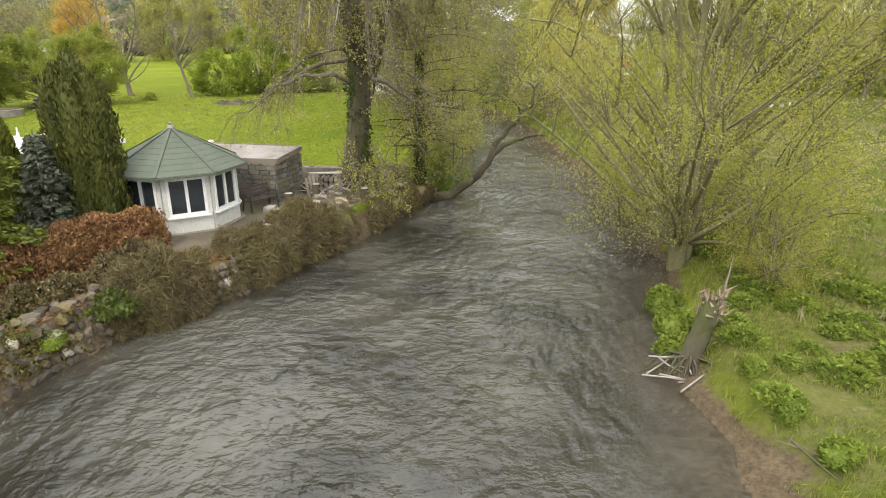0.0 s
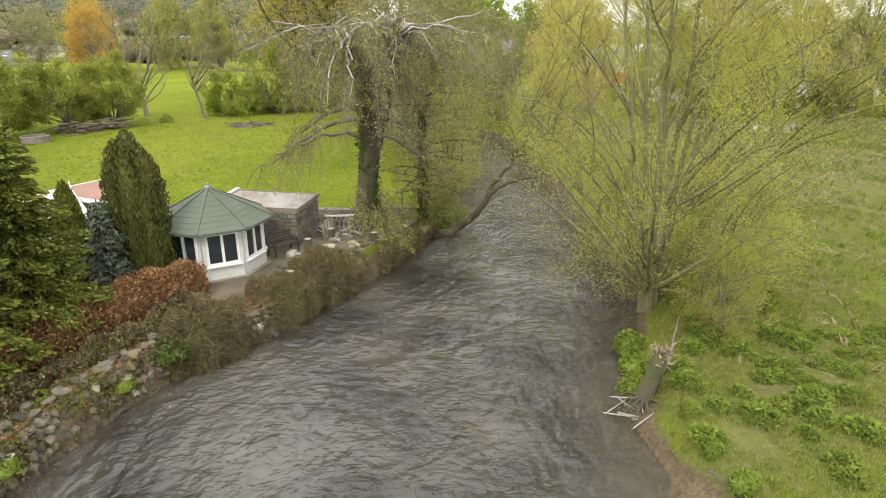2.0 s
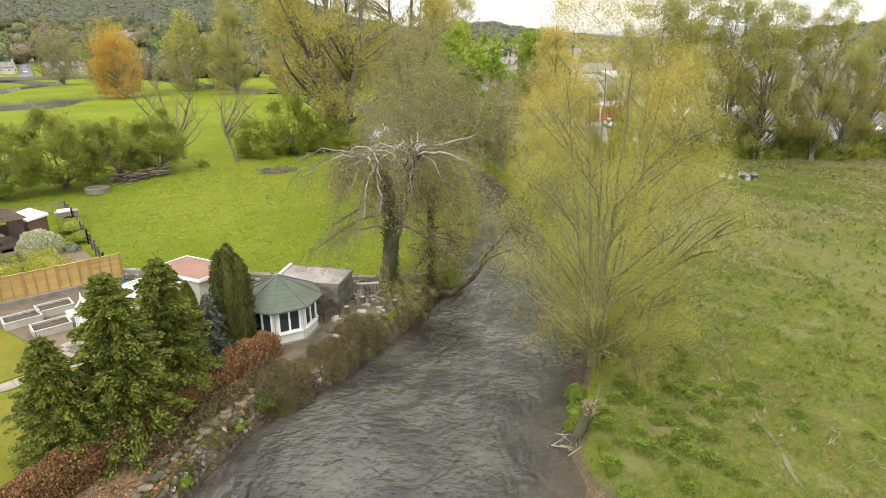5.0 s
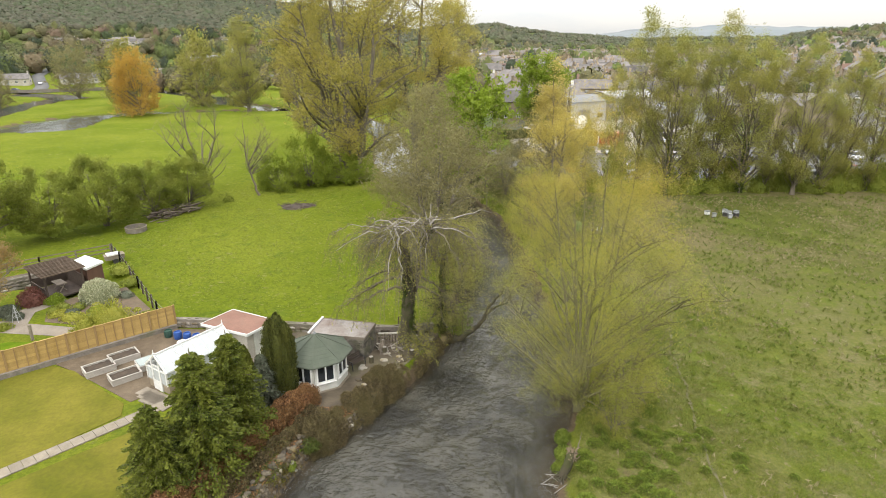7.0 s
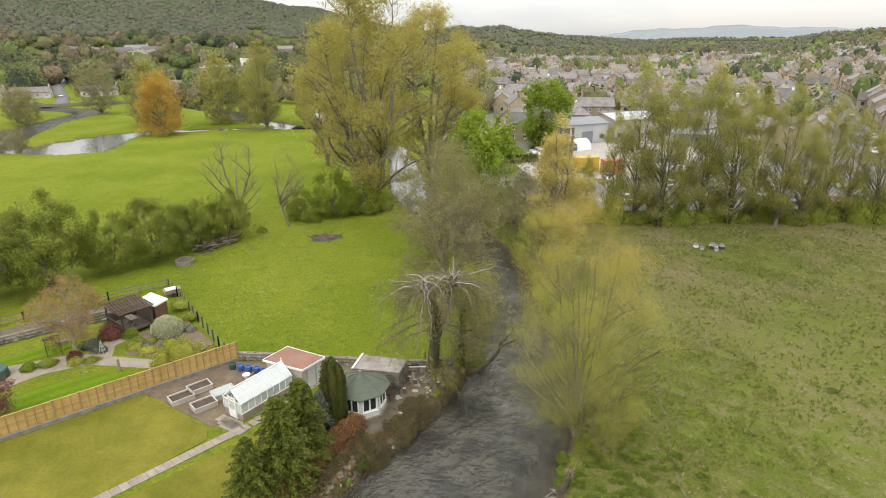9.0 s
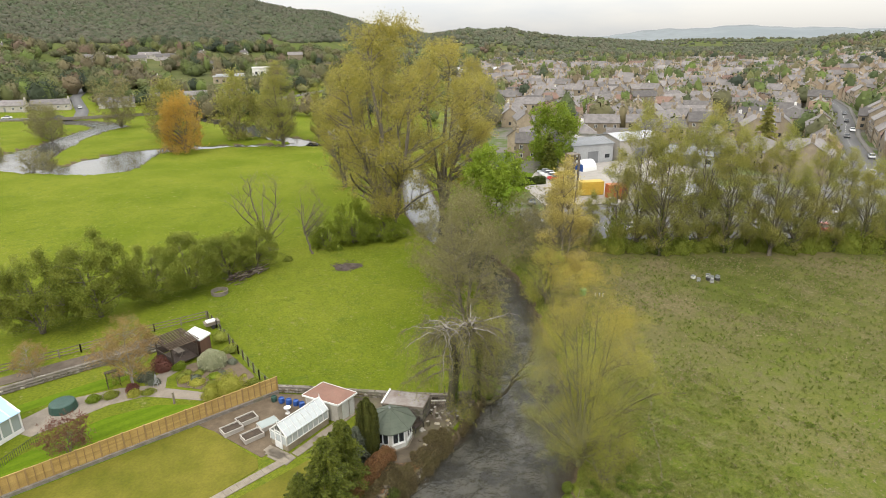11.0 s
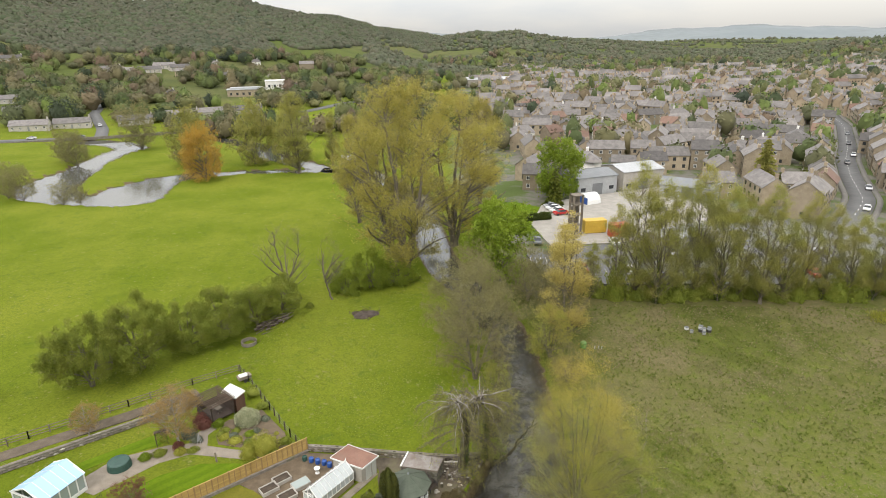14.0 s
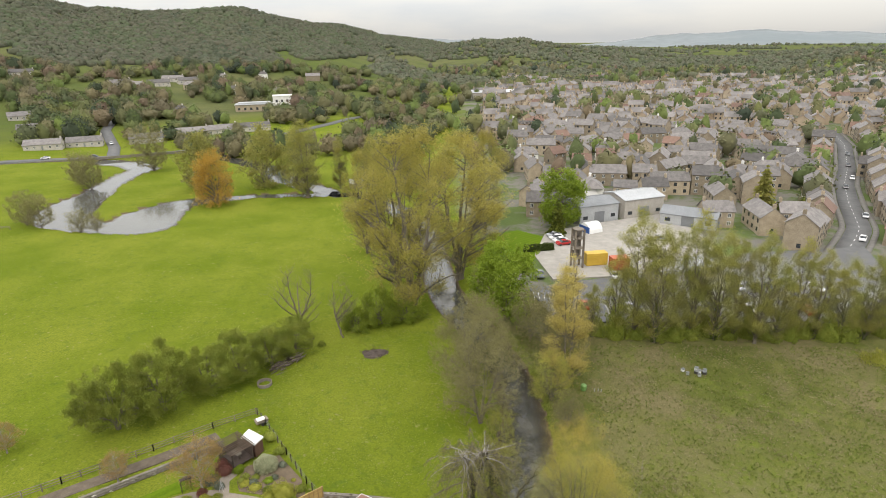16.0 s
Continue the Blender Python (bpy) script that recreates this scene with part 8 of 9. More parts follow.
# ---- the neighbouring garden ----
flat("neighbour_lawn", [(-44.5, 15.0), (-40.5, 20.5), (-37.8, 23.6), (-34.0, 25.7), (-29.4, 25.9), (-28.2, 23.6), (-31.5, 19.5), (-35, 16.3), (-39, 12.6), (-46, 9)], GZ + 0.03, LAWN_RICH, "rich green curved lawn", "lawn")
flat("neighbour_lawn_far", [(-52, 21.9), (-47.6, 25.9), (-41, 31.7), (-39.2, 31.9), (-40.5, 28.8), (-44.8, 26.2), (-49.8, 21.2)], GZ + 0.03, LAWN_RICH, "strip of green lawn below the stone wall", "lawn")
flat("gravel_walk", [(-47, 21.5), (-43.5, 20.3), (-41.5, 22.6), (-39.0, 25.6), (-36.0, 27.3), (-29.0, 26.6), (-28.8, 28.0), (-34.6, 28.9), (-35.4, 31.0), (-34.2, 33.6), (-35.4, 34.0), (-37.0, 31.2), (-36.4, 29.4), (-39.5, 28.8), (-44.5, 26.2)], GZ + 0.022, GRAVEL, "pale gravel walk through the flower beds", "path")
flat("flower_bed", [(-34.2, 33.9), (-34.4, 31.0), (-33.4, 29.2), (-28.6, 28.4), (-27.2, 25.6), (-24.2, 28.0), (-26.0, 31.8), (-30.5, 36.5)], GZ + 0.018, SOIL, "planted flower bed of dark soil", "flower bed")
sil = thing("variegated_bush", "large round silvery variegated bush", "bush", pose(-31.4, 33.8, GZ), data=bush_mesh(101, 1.7, 1.6, 1.9, 3600, 0.17, LEAF_SILVER, amp=0.05))
for x, y, sx, sz, mt, lb, n in ((-27.4, 28.4, 1.9, 2.2, LEAF_YELLOW, "loose yellow-green shrub beside the fence", 2600), (-28.9, 27.4, 1.2, 1.5, LEAF_YELLOW, "bushy yellow-green shrub in flower", 1200), (-34.9, 33.0, 0.8, 0.9, LEAF_FRESH, "clipped round green bush", 900), (-36.7, 32.8, 1.25, 1.2, LEAF_RED, "dark purple-red rounded shrub", 1400), (-37.6, 33.8, 1.0, 1.1, LEAF_RED, "dusky purple shrub by the arbour", 900), (-38.0, 28.5, 0.75, 0.8, LEAF_RED, "clipped dark red dome shrub", 700), (-37.8, 30.8, 1.2, 0.7, LEAF_SPRUCE, "spreading grey-green lavender mound", 700), (-36.3, 29.9, 0.9, 0.6, LEAF_SPRUCE, "low grey-leaved garden mound", 500), (-41.0, 26.4, 0.8, 0.7, LEAF_FRESH, "round clipped green box bush", 700), (-39.6, 27.2, 0.9, 0.6, LEAF_HAW, "leafy green flower-bed planting", 600), (-37.3, 27.6, 0.9, 0.55, LEAF_YELLOW, "bright yellow-green flower-bed planting", 600), (-35.9, 27.9, 0.7, 0.5, LEAF_HAW, "leafy green flower-bed planting", 500), (-33.2, 30.6, 0.9, 0.4, LEAF_YELLOW, "low yellow flowering border planting", 500), (-31.6, 29.9, 1.0, 0.5, LEAF_YELLOW, "low yellow flowering border planting", 500), (-30.2, 31.3, 0.8, 0.5, LEAF_FRESH, "low green border planting", 500), (-29.6, 29.3, 0.8, 0.8, LEAF_HAW, "green shrub in the bed", 600), (-26.0, 27.4, 1.0, 0.9, LEAF_HAW, "dark green shrub against the fence", 700), (-25.4, 29.9, 0.8, 0.7, LEAF_HAW, "bramble by the field gate", 600), (-33.0, 40.5, 1.3, 0.8, LEAF_HAW, "rough weeds behind the shed", 800), (-30.6, 37.4, 1.0, 0.6, LEAF_HAW, "rough weeds along the wire fence", 600)):
    thing("garden_shrub", lb, "bush", pose(x, y, GZ - 0.02, 0, 0, x * 40), group="shrubs of the flower garden", data=bush_mesh(int(110 - x * 3 + y), sx, sx * 0.9, sz, n, 0.15, mt, amp=0.14))
bq_ = random.Random(77)
for i in range(34):
    x, y = bq_.uniform(-34.4, -24.8), bq_.uniform(26.4, 36.0)
    # inside the bed, between walk, fence and field
    if y > 36.0 - (x + 30.6) * 1.15 if x > -30.6 else y > 33.6 + (x + 34.3) * 0.7 or y < 29.6:
        continue
    if x > -30.6 and y < 28.6 - (x + 28.6) * 0.6:
        continue
    w_ = bq_.uniform(0.35, 0.8)
    mt, lb = bq_.choice(((LEAF_HAW, "leafy green perennial clump in the bed"), (LEAF_YELLOW, "yellow flowering perennial clump in the bed"), (LEAF_FRESH, "fresh green perennial clump in the bed"), (LEAF_SPRUCE, "grey-leaved perennial clump in the bed")))
    thing("bed_plant", lb, "plant", pose(x, y, GZ - 0.02, 0, 0, x * 50), group="perennials of the flower bed", data=bush_mesh(300 + i, w_, w_ * 0.9, w_ * bq_.uniform(0.5, 1.0), 320, 0.12, mt, amp=0.2))
BIRCH = tree_meshes(102, [([(0, 0, -0.2), (0.1, 0, 2.5), (0, 0.1, 5), (0.1, 0, 7.6)], 0.13), ([(0.1, 0, 1.4), (-0.8, 0.2, 3.6), (-1.4, 0.2, 6)], 0.08)], [(2.0, 1.4), (4, 2.5), (6.5, 2.0), (8.4, 0.5)], (40, 220, 900), 17, 0.13, 0.13, solid("silver_bark", (0.24, 0.21, 0.18), (0.36, 0.33, 0.30), 3, 0.8, 0.3), LEAF_PEACH, gap=0.5, lift=0.8)
plant_tree("birch_tree", "slender birch with pale bark and bronze young leaves", -38.3, 29.2, BIRCH, (1.15, 1.15, 1.0), 0, z=GZ)
REDT = tree_meshes(103, stems_of(44, 3, 2.6, 0.12, 0.3), [(1.0, 1.3), (2.2, 1.9), (3.6, 1.5), (4.4, 0.4)], (30, 180, 700), 12, 0.12, 0.08, BARK, LEAF_RED, gap=0.3, lift=0.5)
plant_tree("purple_plum_tree", "small round tree with dark red-purple leaves", -37.9, 17.6, REDT, 1.0, 0, z=GZ)
plant_tree("bare_shrub", "wispy bare shrub against the stone wall", -50.5, 30.8, BIRCH, (0.7, 0.7, 0.55), 2, z=0.9)
plant_tree("bare_shrub", "wispy leafless sapling on the field side", -70, 36, BIRCH, (0.8, 0.8, 0.6), 3, z=0.7)

TIMBER_BROWN = solid("brown_stained_slats", (0.10, 0.068, 0.045), (0.17, 0.12, 0.085), 2.0, 0.85, 0.3, vary=0.2)
flat("pergola_floor", [(-38.7, 35.6), (-35.8, 33.4), (-34.0, 36.0), (-36.9, 38.2)], GZ + 0.035, TIMBER_DARK, "dark decking under the pergola", "decking")
bench_m = pose(-36.4, 35.9, GZ, 0, 0, -38)
pg = thing("pergola", "dark timber pergola with slatted roof and seats", "pergola", bench_m)
for x in (-1.9, 1.9):
    for y in (-1.5, 1.5):
        part("post", Geo().box(x - 0.07, y - 0.07, -0.2, x + 0.07, y + 0.07, 2.15), TIMBER_DARK, pg)
for y in (-1.5, 1.5):
    part("beam", Geo().box(-2.2, y - 0.06, 2.0, 2.2, y + 0.06, 2.17), TIMBER_DARK, pg)
for i in range(13):
    x = -2.1 + 0.35 * i
    part("roof_slat", Geo().box(x - 0.03, -1.85, 2.175, x + 0.03, 1.85, 2.29), TIMBER_BROWN, pg)
part("back_panel", Geo().box(-1.9, 1.46, 0, 1.9, 1.54, 1.5), TIMBER_DARK, pg)
part("side_panel", Geo().box(-1.94, -1.4, 0, -1.86, 1.4, 1.0), TIMBER_DARK, pg)
part("front_rail", Geo().box(-1.8, -1.54, 0.75, 1.8, -1.46, 0.85).box(-1.8, -1.53, 0.1, 1.8, -1.47, 0.2), TIMBER_DARK, pg)
for i in range(15):
    part("baluster", Geo().box(-1.75 + 0.25 * i - 0.03, -1.52, 0.2, -1.75 + 0.25 * i + 0.03, -1.48, 0.75), TIMBER_DARK, pg)
bt = thing("picnic_table", "weathered grey timber table under the pergola", "table", bench_m @ pose(0.1, 0.1, 0.02))
part("tabletop", Geo().box(-0.8, -0.4, 0.68, 0.8, 0.4, 0.73), TIMBER_GREY, bt)
for x in (-0.65, 0.65):
    part("leg", Geo().beam((x, -0.3, 0), (x, 0.25, 0.68), 0.07, 0.07).beam((x, 0.3, 0), (x, -0.25, 0.68), 0.07, 0.07), TIMBER_GREY, bt)
hut = box_shed("tool_shed", "brown timber shed with a white sheet roof", [(-33.7, 36.2), (-33.1, 37.7), (-35.5, 39.2), (-36.0, 37.6)], GZ, 1.95, 0.1, solid("red_brown_boards", (0.10, 0.045, 0.03), (0.14, 0.07, 0.045), 2, 0.8, 0.3, stretch=(1, 1, 0.1)), FRAME_WHITE, FRAME_WHITE, 0.12)
ob = thing("trellis_obelisk", "white pyramid plant trellis beside the path", "trellis", pose(-35.7, 29.3, GZ))
for k in range(4):
    a = math.pi / 4 + k * math.pi / 2
    part("leg", Geo().beam((0.35 * math.cos(a), 0.35 * math.sin(a), 0), (0, 0, 1.5), 0.04, 0.04), METAL_PALE, ob)
for h in (0.4, 0.8, 1.15):
    s = 0.26 * (1 - h / 1.55) + 0.01
    part("rung", Geo().box(-s, -s, h, s, -s + 0.03, h + 0.03).box(-s, s - 0.03, h, s, s, h + 0.03).box(-s, -s + 0.03, h, -s + 0.03, s - 0.03, h + 0.03).box(s - 0.03, -s + 0.03, h, s, s - 0.03, h + 0.03), METAL_PALE, ob)
bp = thing("bird_table_post", "pale square wooden post standing on the lawn", "post", pose(-32.3, 26.1, GZ))
part("shaft", Geo().box(-0.08, -0.08, -0.1, 0.08, 0.08, 1.25).box(-0.11, -0.11, 1.25, 0.11, 0.11, 1.31), TIMBER_GREY, bp)
gt = thing("covered_table", "round garden table under a dark green cover", "table", pose(-43.2, 24.9, GZ))
part("cover", Geo().lathe([(1.32, 0), (1.28, 0.35), (1.2, 0.78), (1.1, 0.86), (0.6, 0.92), (0.1, 0.94)], 20), GREEN_TARP, gt, "taut green waterproof cover")
ar = thing("rose_arch", "dark metal rose arch over the walk", "arch", pose(-40.2, 29.0, GZ, 0, 0, 40))
for s in (-0.6, 0.6):
    part("side", Geo().beam((s, -0.25, 0), (s, -0.25, 1.9), 0.05, 0.05).beam((s, 0.25, 0), (s, 0.25, 1.9), 0.05, 0.05).beam((s, -0.25, 0.6), (s, 0.25, 0.6), 0.03, 0.03).beam((s, -0.25, 1.2), (s, 0.25, 1.2), 0.03, 0.03), TIMBER_DARK, ar)
part("top", Geo().box(-0.7, -0.3, 1.9, 0.7, 0.3, 1.96), TIMBER_DARK, ar)
thing("climbing_rose", "green climber on the rose arch", "plant", pose(-40.2, 29.0, GZ + 0.4), data=bush_mesh(104, 0.8, 0.5, 1.7, 500, 0.14, LEAF_HAW, core=0.3))
pl = thing("planter_box", "small wooden trough on the gravel", "planter", pose(-41.0, 31.2, GZ, 0, 0, 30))
part("box", Geo().box(-0.6, -0.25, 0, 0.6, 0.25, 0.35).box(-0.66, -0.3, 0.35, 0.66, 0.3, 0.4), TIMBER_GREY, pl)
part("soil", Geo().box(-0.54, -0.2, 0.4, 0.54, 0.2, 0.43), SOIL, pl)

# pool house of white frames and blue glass
ph = thing("conservatory", "white-framed conservatory with a pale blue glass roof", "conservatory", pose(-46.25, 16.6, GZ, 0, 0, 71))
L, W, e, rg = 4.9, 4.6, 2.15, 3.25
part("base_wall", Geo().box(0, 0, -0.3, L, 0.2, 0.3).box(0, W - 0.2, -0.3, L, W, 0.3).box(0, 0.2, -0.3, 0.2, W - 0.2, 0.3).box(L - 0.2, 0.2, -0.3, L, W - 0.2, 0.3), FRAME_WHITE, ph)
n = 5
for y in (0.1, W - 0.1):
    f = Geo().box(0, y - 0.07, e - 0.12, L, y + 0.07, e + 0.03).box(0, y - 0.07, 0.3, L, y + 0.07, 0.42)
    for k in range(n + 1):
        x = L * k / n
        f.box(max(0, x - 0.07), y - 0.06, 0.42, min(L, x + 0.07), y + 0.06, e - 0.12)
    sd = part("side_frame", f, FRAME_WHITE, ph)
    for k in range(n):
        part("pane", Geo().box(L * k / n + 0.07, y - 0.01, 0.42, L * (k + 1) / n - 0.07, y + 0.01, e - 0.12), GLASS_MILKY, sd)
for x in (0.1, L - 0.1):
    f = Geo()
    for y in (0.1, W / 3, 2 * W / 3, W - 0.1):
        f.box(x - 0.06, y - 0.07, 0.3, x + 0.06, y + 0.07, e)
    f.box(x - 0.07, 0, e - 0.1, x + 0.07, W, e + 0.05)
    f.beam((x, -0.1, e), (x, W / 2, rg), 0.12, 0.14).beam((x, W + 0.1, e), (x, W / 2, rg), 0.12, 0.14)
    gf = part("gable_frame", f, FRAME_WHITE, ph)
    for y0, y1 in ((0.17, W / 3 - 0.07), (W / 3 + 0.07, 2 * W / 3 - 0.07), (2 * W / 3 + 0.07, W - 0.17)):
        part("pane", Geo().box(x - 0.01, y0, 0.3, x + 0.01, y1, e - 0.1), WINDOW_GLASS if y0 < 0.5 else GLASS_MILKY, gf)
for s in (0, 1):
    vs = [(0, -0.15 if s == 0 else W + 0.15, e + 0.02), (L, -0.15 if s == 0 else W + 0.15, e + 0.02), (L, W / 2, rg + 0.05), (0, W / 2, rg + 0.05)]
    part("roof_glass", Geo().add(vs + [(a, b, c + 0.03) for a, b, c in vs], [(3, 2, 1, 0), (4, 5, 6, 7), (0, 1, 5, 4), (1, 2, 6, 5), (2, 3, 7, 6), (3, 0, 4, 7)]), GLASS_BLUE, ph, "pale blue roof glass")
    for k in range(n + 1):
        x = L * k / n
        part("roof_bar", Geo().beam((x, -0.15 if s == 0 else W + 0.15, e + 0.08), (x, W / 2, rg + 0.11), 0.06, 0.05), FRAME_WHITE, ph)
rl = thing("iron_railing", "low black iron railing beside the conservatory", "railing")
pa, pb = Vector((-43.3, 15.0, GZ)), Vector((-42.2, 19.8, GZ))
for k in range(25):
    c = pa.lerp(pb, k / 24)
    part("bar", Geo().box(c.x - 0.015, c.y - 0.015, c.z, c.x + 0.015, c.y + 0.015, c.z + (0.95 if k % 6 == 0 else 0.85)), IRON, rl)
part("rail", Geo().beam((pa.x, pa.y, GZ + 0.8), (pb.x, pb.y, GZ + 0.8), 0.04, 0.03), IRON, rl)

# stone wall, track and post-and-rail fence on the field side
rubble_wall("wall_lane", "grey dry stone wall beside the farm track", [(-62, 18.4), (-54, 25.3), (-48.6, 29.9), (-43.9, 33.9), (-39.4, 38.2)], 1.15, 0.55, 7, STONES_DARK * 2 + STONES[:1], 0.62, z=0.8)
tk = [(-64, 20.8), (-55.5, 27.8), (-47, 34.4), (-40.4, 40.2), (-41.8, 41.6), (-48.4, 36.0), (-57, 29.2), (-65.5, 22.4)]
flat("farm_track", tk, 0.8, solid("brown_track_earth", (0.09, 0.068, 0.048), (0.155, 0.122, 0.088), 0.8, 1.0, 0.6), "brown rutted farm track between wall and rails", "track")


def rail_fence(name, label, pts, h, mat, rails, gap=2.2, wire=False):
    ob = thing(name, label, "fence")
    for (ax, ay), (bx, by) in zip(pts, pts[1:]):
        n = max(1, int(math.hypot(bx - ax, by - ay) / gap))
        for k in range(n + 1):
            x, y = ax + (bx - ax) * k / n, ay + (by - ay) * k / n
            z = ground_z(x, y)
            part("post", Geo().box(x - 0.06, y - 0.06, z - 0.2, x + 0.06, y + 0.06, z + h), mat, ob)
        for r in range(rails):
            z = h * (0.92 - 0.34 * r)
            part("wire" if wire else "rail", Geo().beam((ax, ay, ground_z(ax, ay) + z), (bx, by, ground_z(bx, by) + z), 0.02 if wire else 0.04, 0.02 if wire else 0.1), METAL_DARK if wire else mat, ob)
    return ob


rail_fence("post_and_rail_fence", "weathered post and rail fence along the field", [(-68, 21.5), (-57.8, 30.0), (-49, 37.2), (-42.6, 42.6), (-37.3, 46.4)], 1.15, TIMBER_GREY, 3)
rail_fence("wire_fence", "old stake and wire fence between garden and field", [(-37.0, 46.2), (-34.8, 43.6), (-29.6, 37.0), (-25.2, 31.4), (-23.0, 28.9)], 1.25, TIMBER_DARK, 3, 1.6, True)
rail_fence("pool_fence", "low timber fence at the end of the pool", [(-176, 146), (-160, 143), (-150, 141)], 1.1, TIMBER_GREY, 2, 3)
wb = thing("field_trailer", "small white-topped trailer in the field corner", "trailer", pose(-35.6, 44.0, 0.75, 0, 0, 40))
part("tray", Geo().box(-0.9, -0.5, 0.45, 0.9, 0.5, 0.85).box(-0.95, -0.55, 0.85, 0.95, 0.55, 0.9), TIMBER_GREY, wb)
part("sheet", Geo().box(-0.7, -0.45, 0.9, 0.5, 0.45, 1.02), FRAME_WHITE, wb, "white sheet over the load")
for s in (-1, 1):
    o = part("wheel", Geo().cyl((0, s * 0.55, 0.28), (0, s * 0.68, 0.28), 0.28, 0.28, 14), IRON, wb)


# ---- roads, car park, works yard and cars ----
LINE_PAINT = solid("worn_white_line", (0.6, 0.6, 0.58), (0.75, 0.75, 0.73), 1.0, 0.8, 0.0)


def strip(name, pts, width, lift, mat, label, category, step=5.0):
    P = np.array(pts, float)
    seg = np.linalg.norm(np.diff(P, axis=0), axis=1)
    cum = np.concatenate([[0], np.cumsum(seg)])
    s = np.linspace(0, cum[-1], max(2, int(cum[-1] / step)))
    X, Y = np.interp(s, cum, P[:, 0]), np.interp(s, cum, P[:, 1])
    d = unit(np.stack([np.gradient(X), np.gradient(Y)], -1))
    z = land(X, Y) + lift
    a = np.stack([X - d[:, 1] * width / 2, Y + d[:, 0] * width / 2, z], -1)
    b = np.stack([X + d[:, 1] * width / 2, Y - d[:, 0] * width / 2, z], -1)
    lo = np.array([0, 0, 0.5])
    V = np.stack([a, b, a - lo, b - lo], 1).reshape(-1, 3)
    i = np.arange(len(s) - 1) * 4
    F = np.concatenate([np.stack([i, i + 1, i + 5, i + 4], -1)[:, ::-1], np.stack([i + 1, i + 3, i + 7, i + 5], -1)[:, ::-1], np.stack([i + 2, i, i + 4, i + 6], -1)[:, ::-1]])
    return thing(name, label, category, kind="structure", data=mesh_from(name, V, F, mat)), (X, Y, d, z)


road, (RX, RY, RD, RZ) = strip("road", STREET, 6.4, 0.16, ASPHALT, "grey asphalt main street through the town", "road")
for s in (-1, 1):
    pts = [(x - s * d[1] * 4.2, y + s * d[0] * 4.2) for x, y, d in zip(RX, RY, RD)]
    strip("pavement", pts, 1.5, 0.26, solid("worn_flagstones", (0.13, 0.122, 0.11), (0.18, 0.168, 0.15), 0.8, 0.9, 0.2), "grey stone pavement beside the street", "pavement")
g = Geo()
for k in range(0, len(RX) - 1):
    g.box(-0.9, -0.08, 0, 0.9, 0.08, 0.02, Matrix.Translation((RX[k], RY[k], RZ[k] + 0.004)) @ Matrix.Rotation(math.atan2(RD[k][1], RD[k][0]), 4, "Z"))
part("centre_line", g, LINE_PAINT, road, "worn white centre dashes")
WEST_ROAD = [(-420, 205), (-320, 225), (-236, 247), (-191, 267.5), (-160, 283), (-131, 326), (-104, 380), (-70, 470)]
strip("west_road", WEST_ROAD, 7, 0.35, ASPHALT, "asphalt road below the western houses", "road")
strip("side_road", [(-192, 268), (-205, 292), (-240, 342), (-262, 390)], 6, 0.34, ASPHALT, "side road climbing between the bungalows", "road")
g = Geo()
for (ax, ay), (bx, by) in zip(WEST_ROAD[1:5], WEST_ROAD[2:6]):
    g.beam((ax + 2.4, ay - 4.6, 1.2), (bx + 2.4, by - 4.6, 1.2), 0.45, 1.3)
thing("wall_road", "grey stone wall along the western road", "wall", kind="structure", data=g.mesh("wall_road", RUBBLE))
flat("car_park", [(13, 80), (76, 81.5), (93, 100), (101, 128), (66, 122), (36, 106), (20, 102), (9, 97)], 1.0, ASPHALT, "grey asphalt car park behind the tree row", "car park", 0.6)
flat("works_yard", [(15, 103), (36, 106.2), (60, 120.5), (62, 140), (56, 160), (30, 148), (17, 140), (12, 120)], 1.004, CONCRETE, "pale concrete yard of the works", "yard", 0.6)
bays = Geo()
for k in range(26):
    x = 17 + 2.5 * k
    bays.box(x, 84.5 - 0.02 * x, 1.0, x + 0.1, 89 - 0.02 * x, 1.012)
    if 6 < k < 24:
        bays.box(x, 95.5, 1.0, x + 0.1, 100, 1.012)
for i in range(7):
    bays.box(9.6 + 1.1 * i, 91, 1.0, 9.75 + 1.1 * i, 95 , 1.012)
thing("parking_lines", "white painted parking bay lines", "road marking", kind="structure", data=bays.mesh("parking_lines", LINE_PAINT))


def car_paint(colour):
    return solid("car_paint", colour, tuple(c * 1.08 for c in colour), 0.5, 0.25, 0.0)


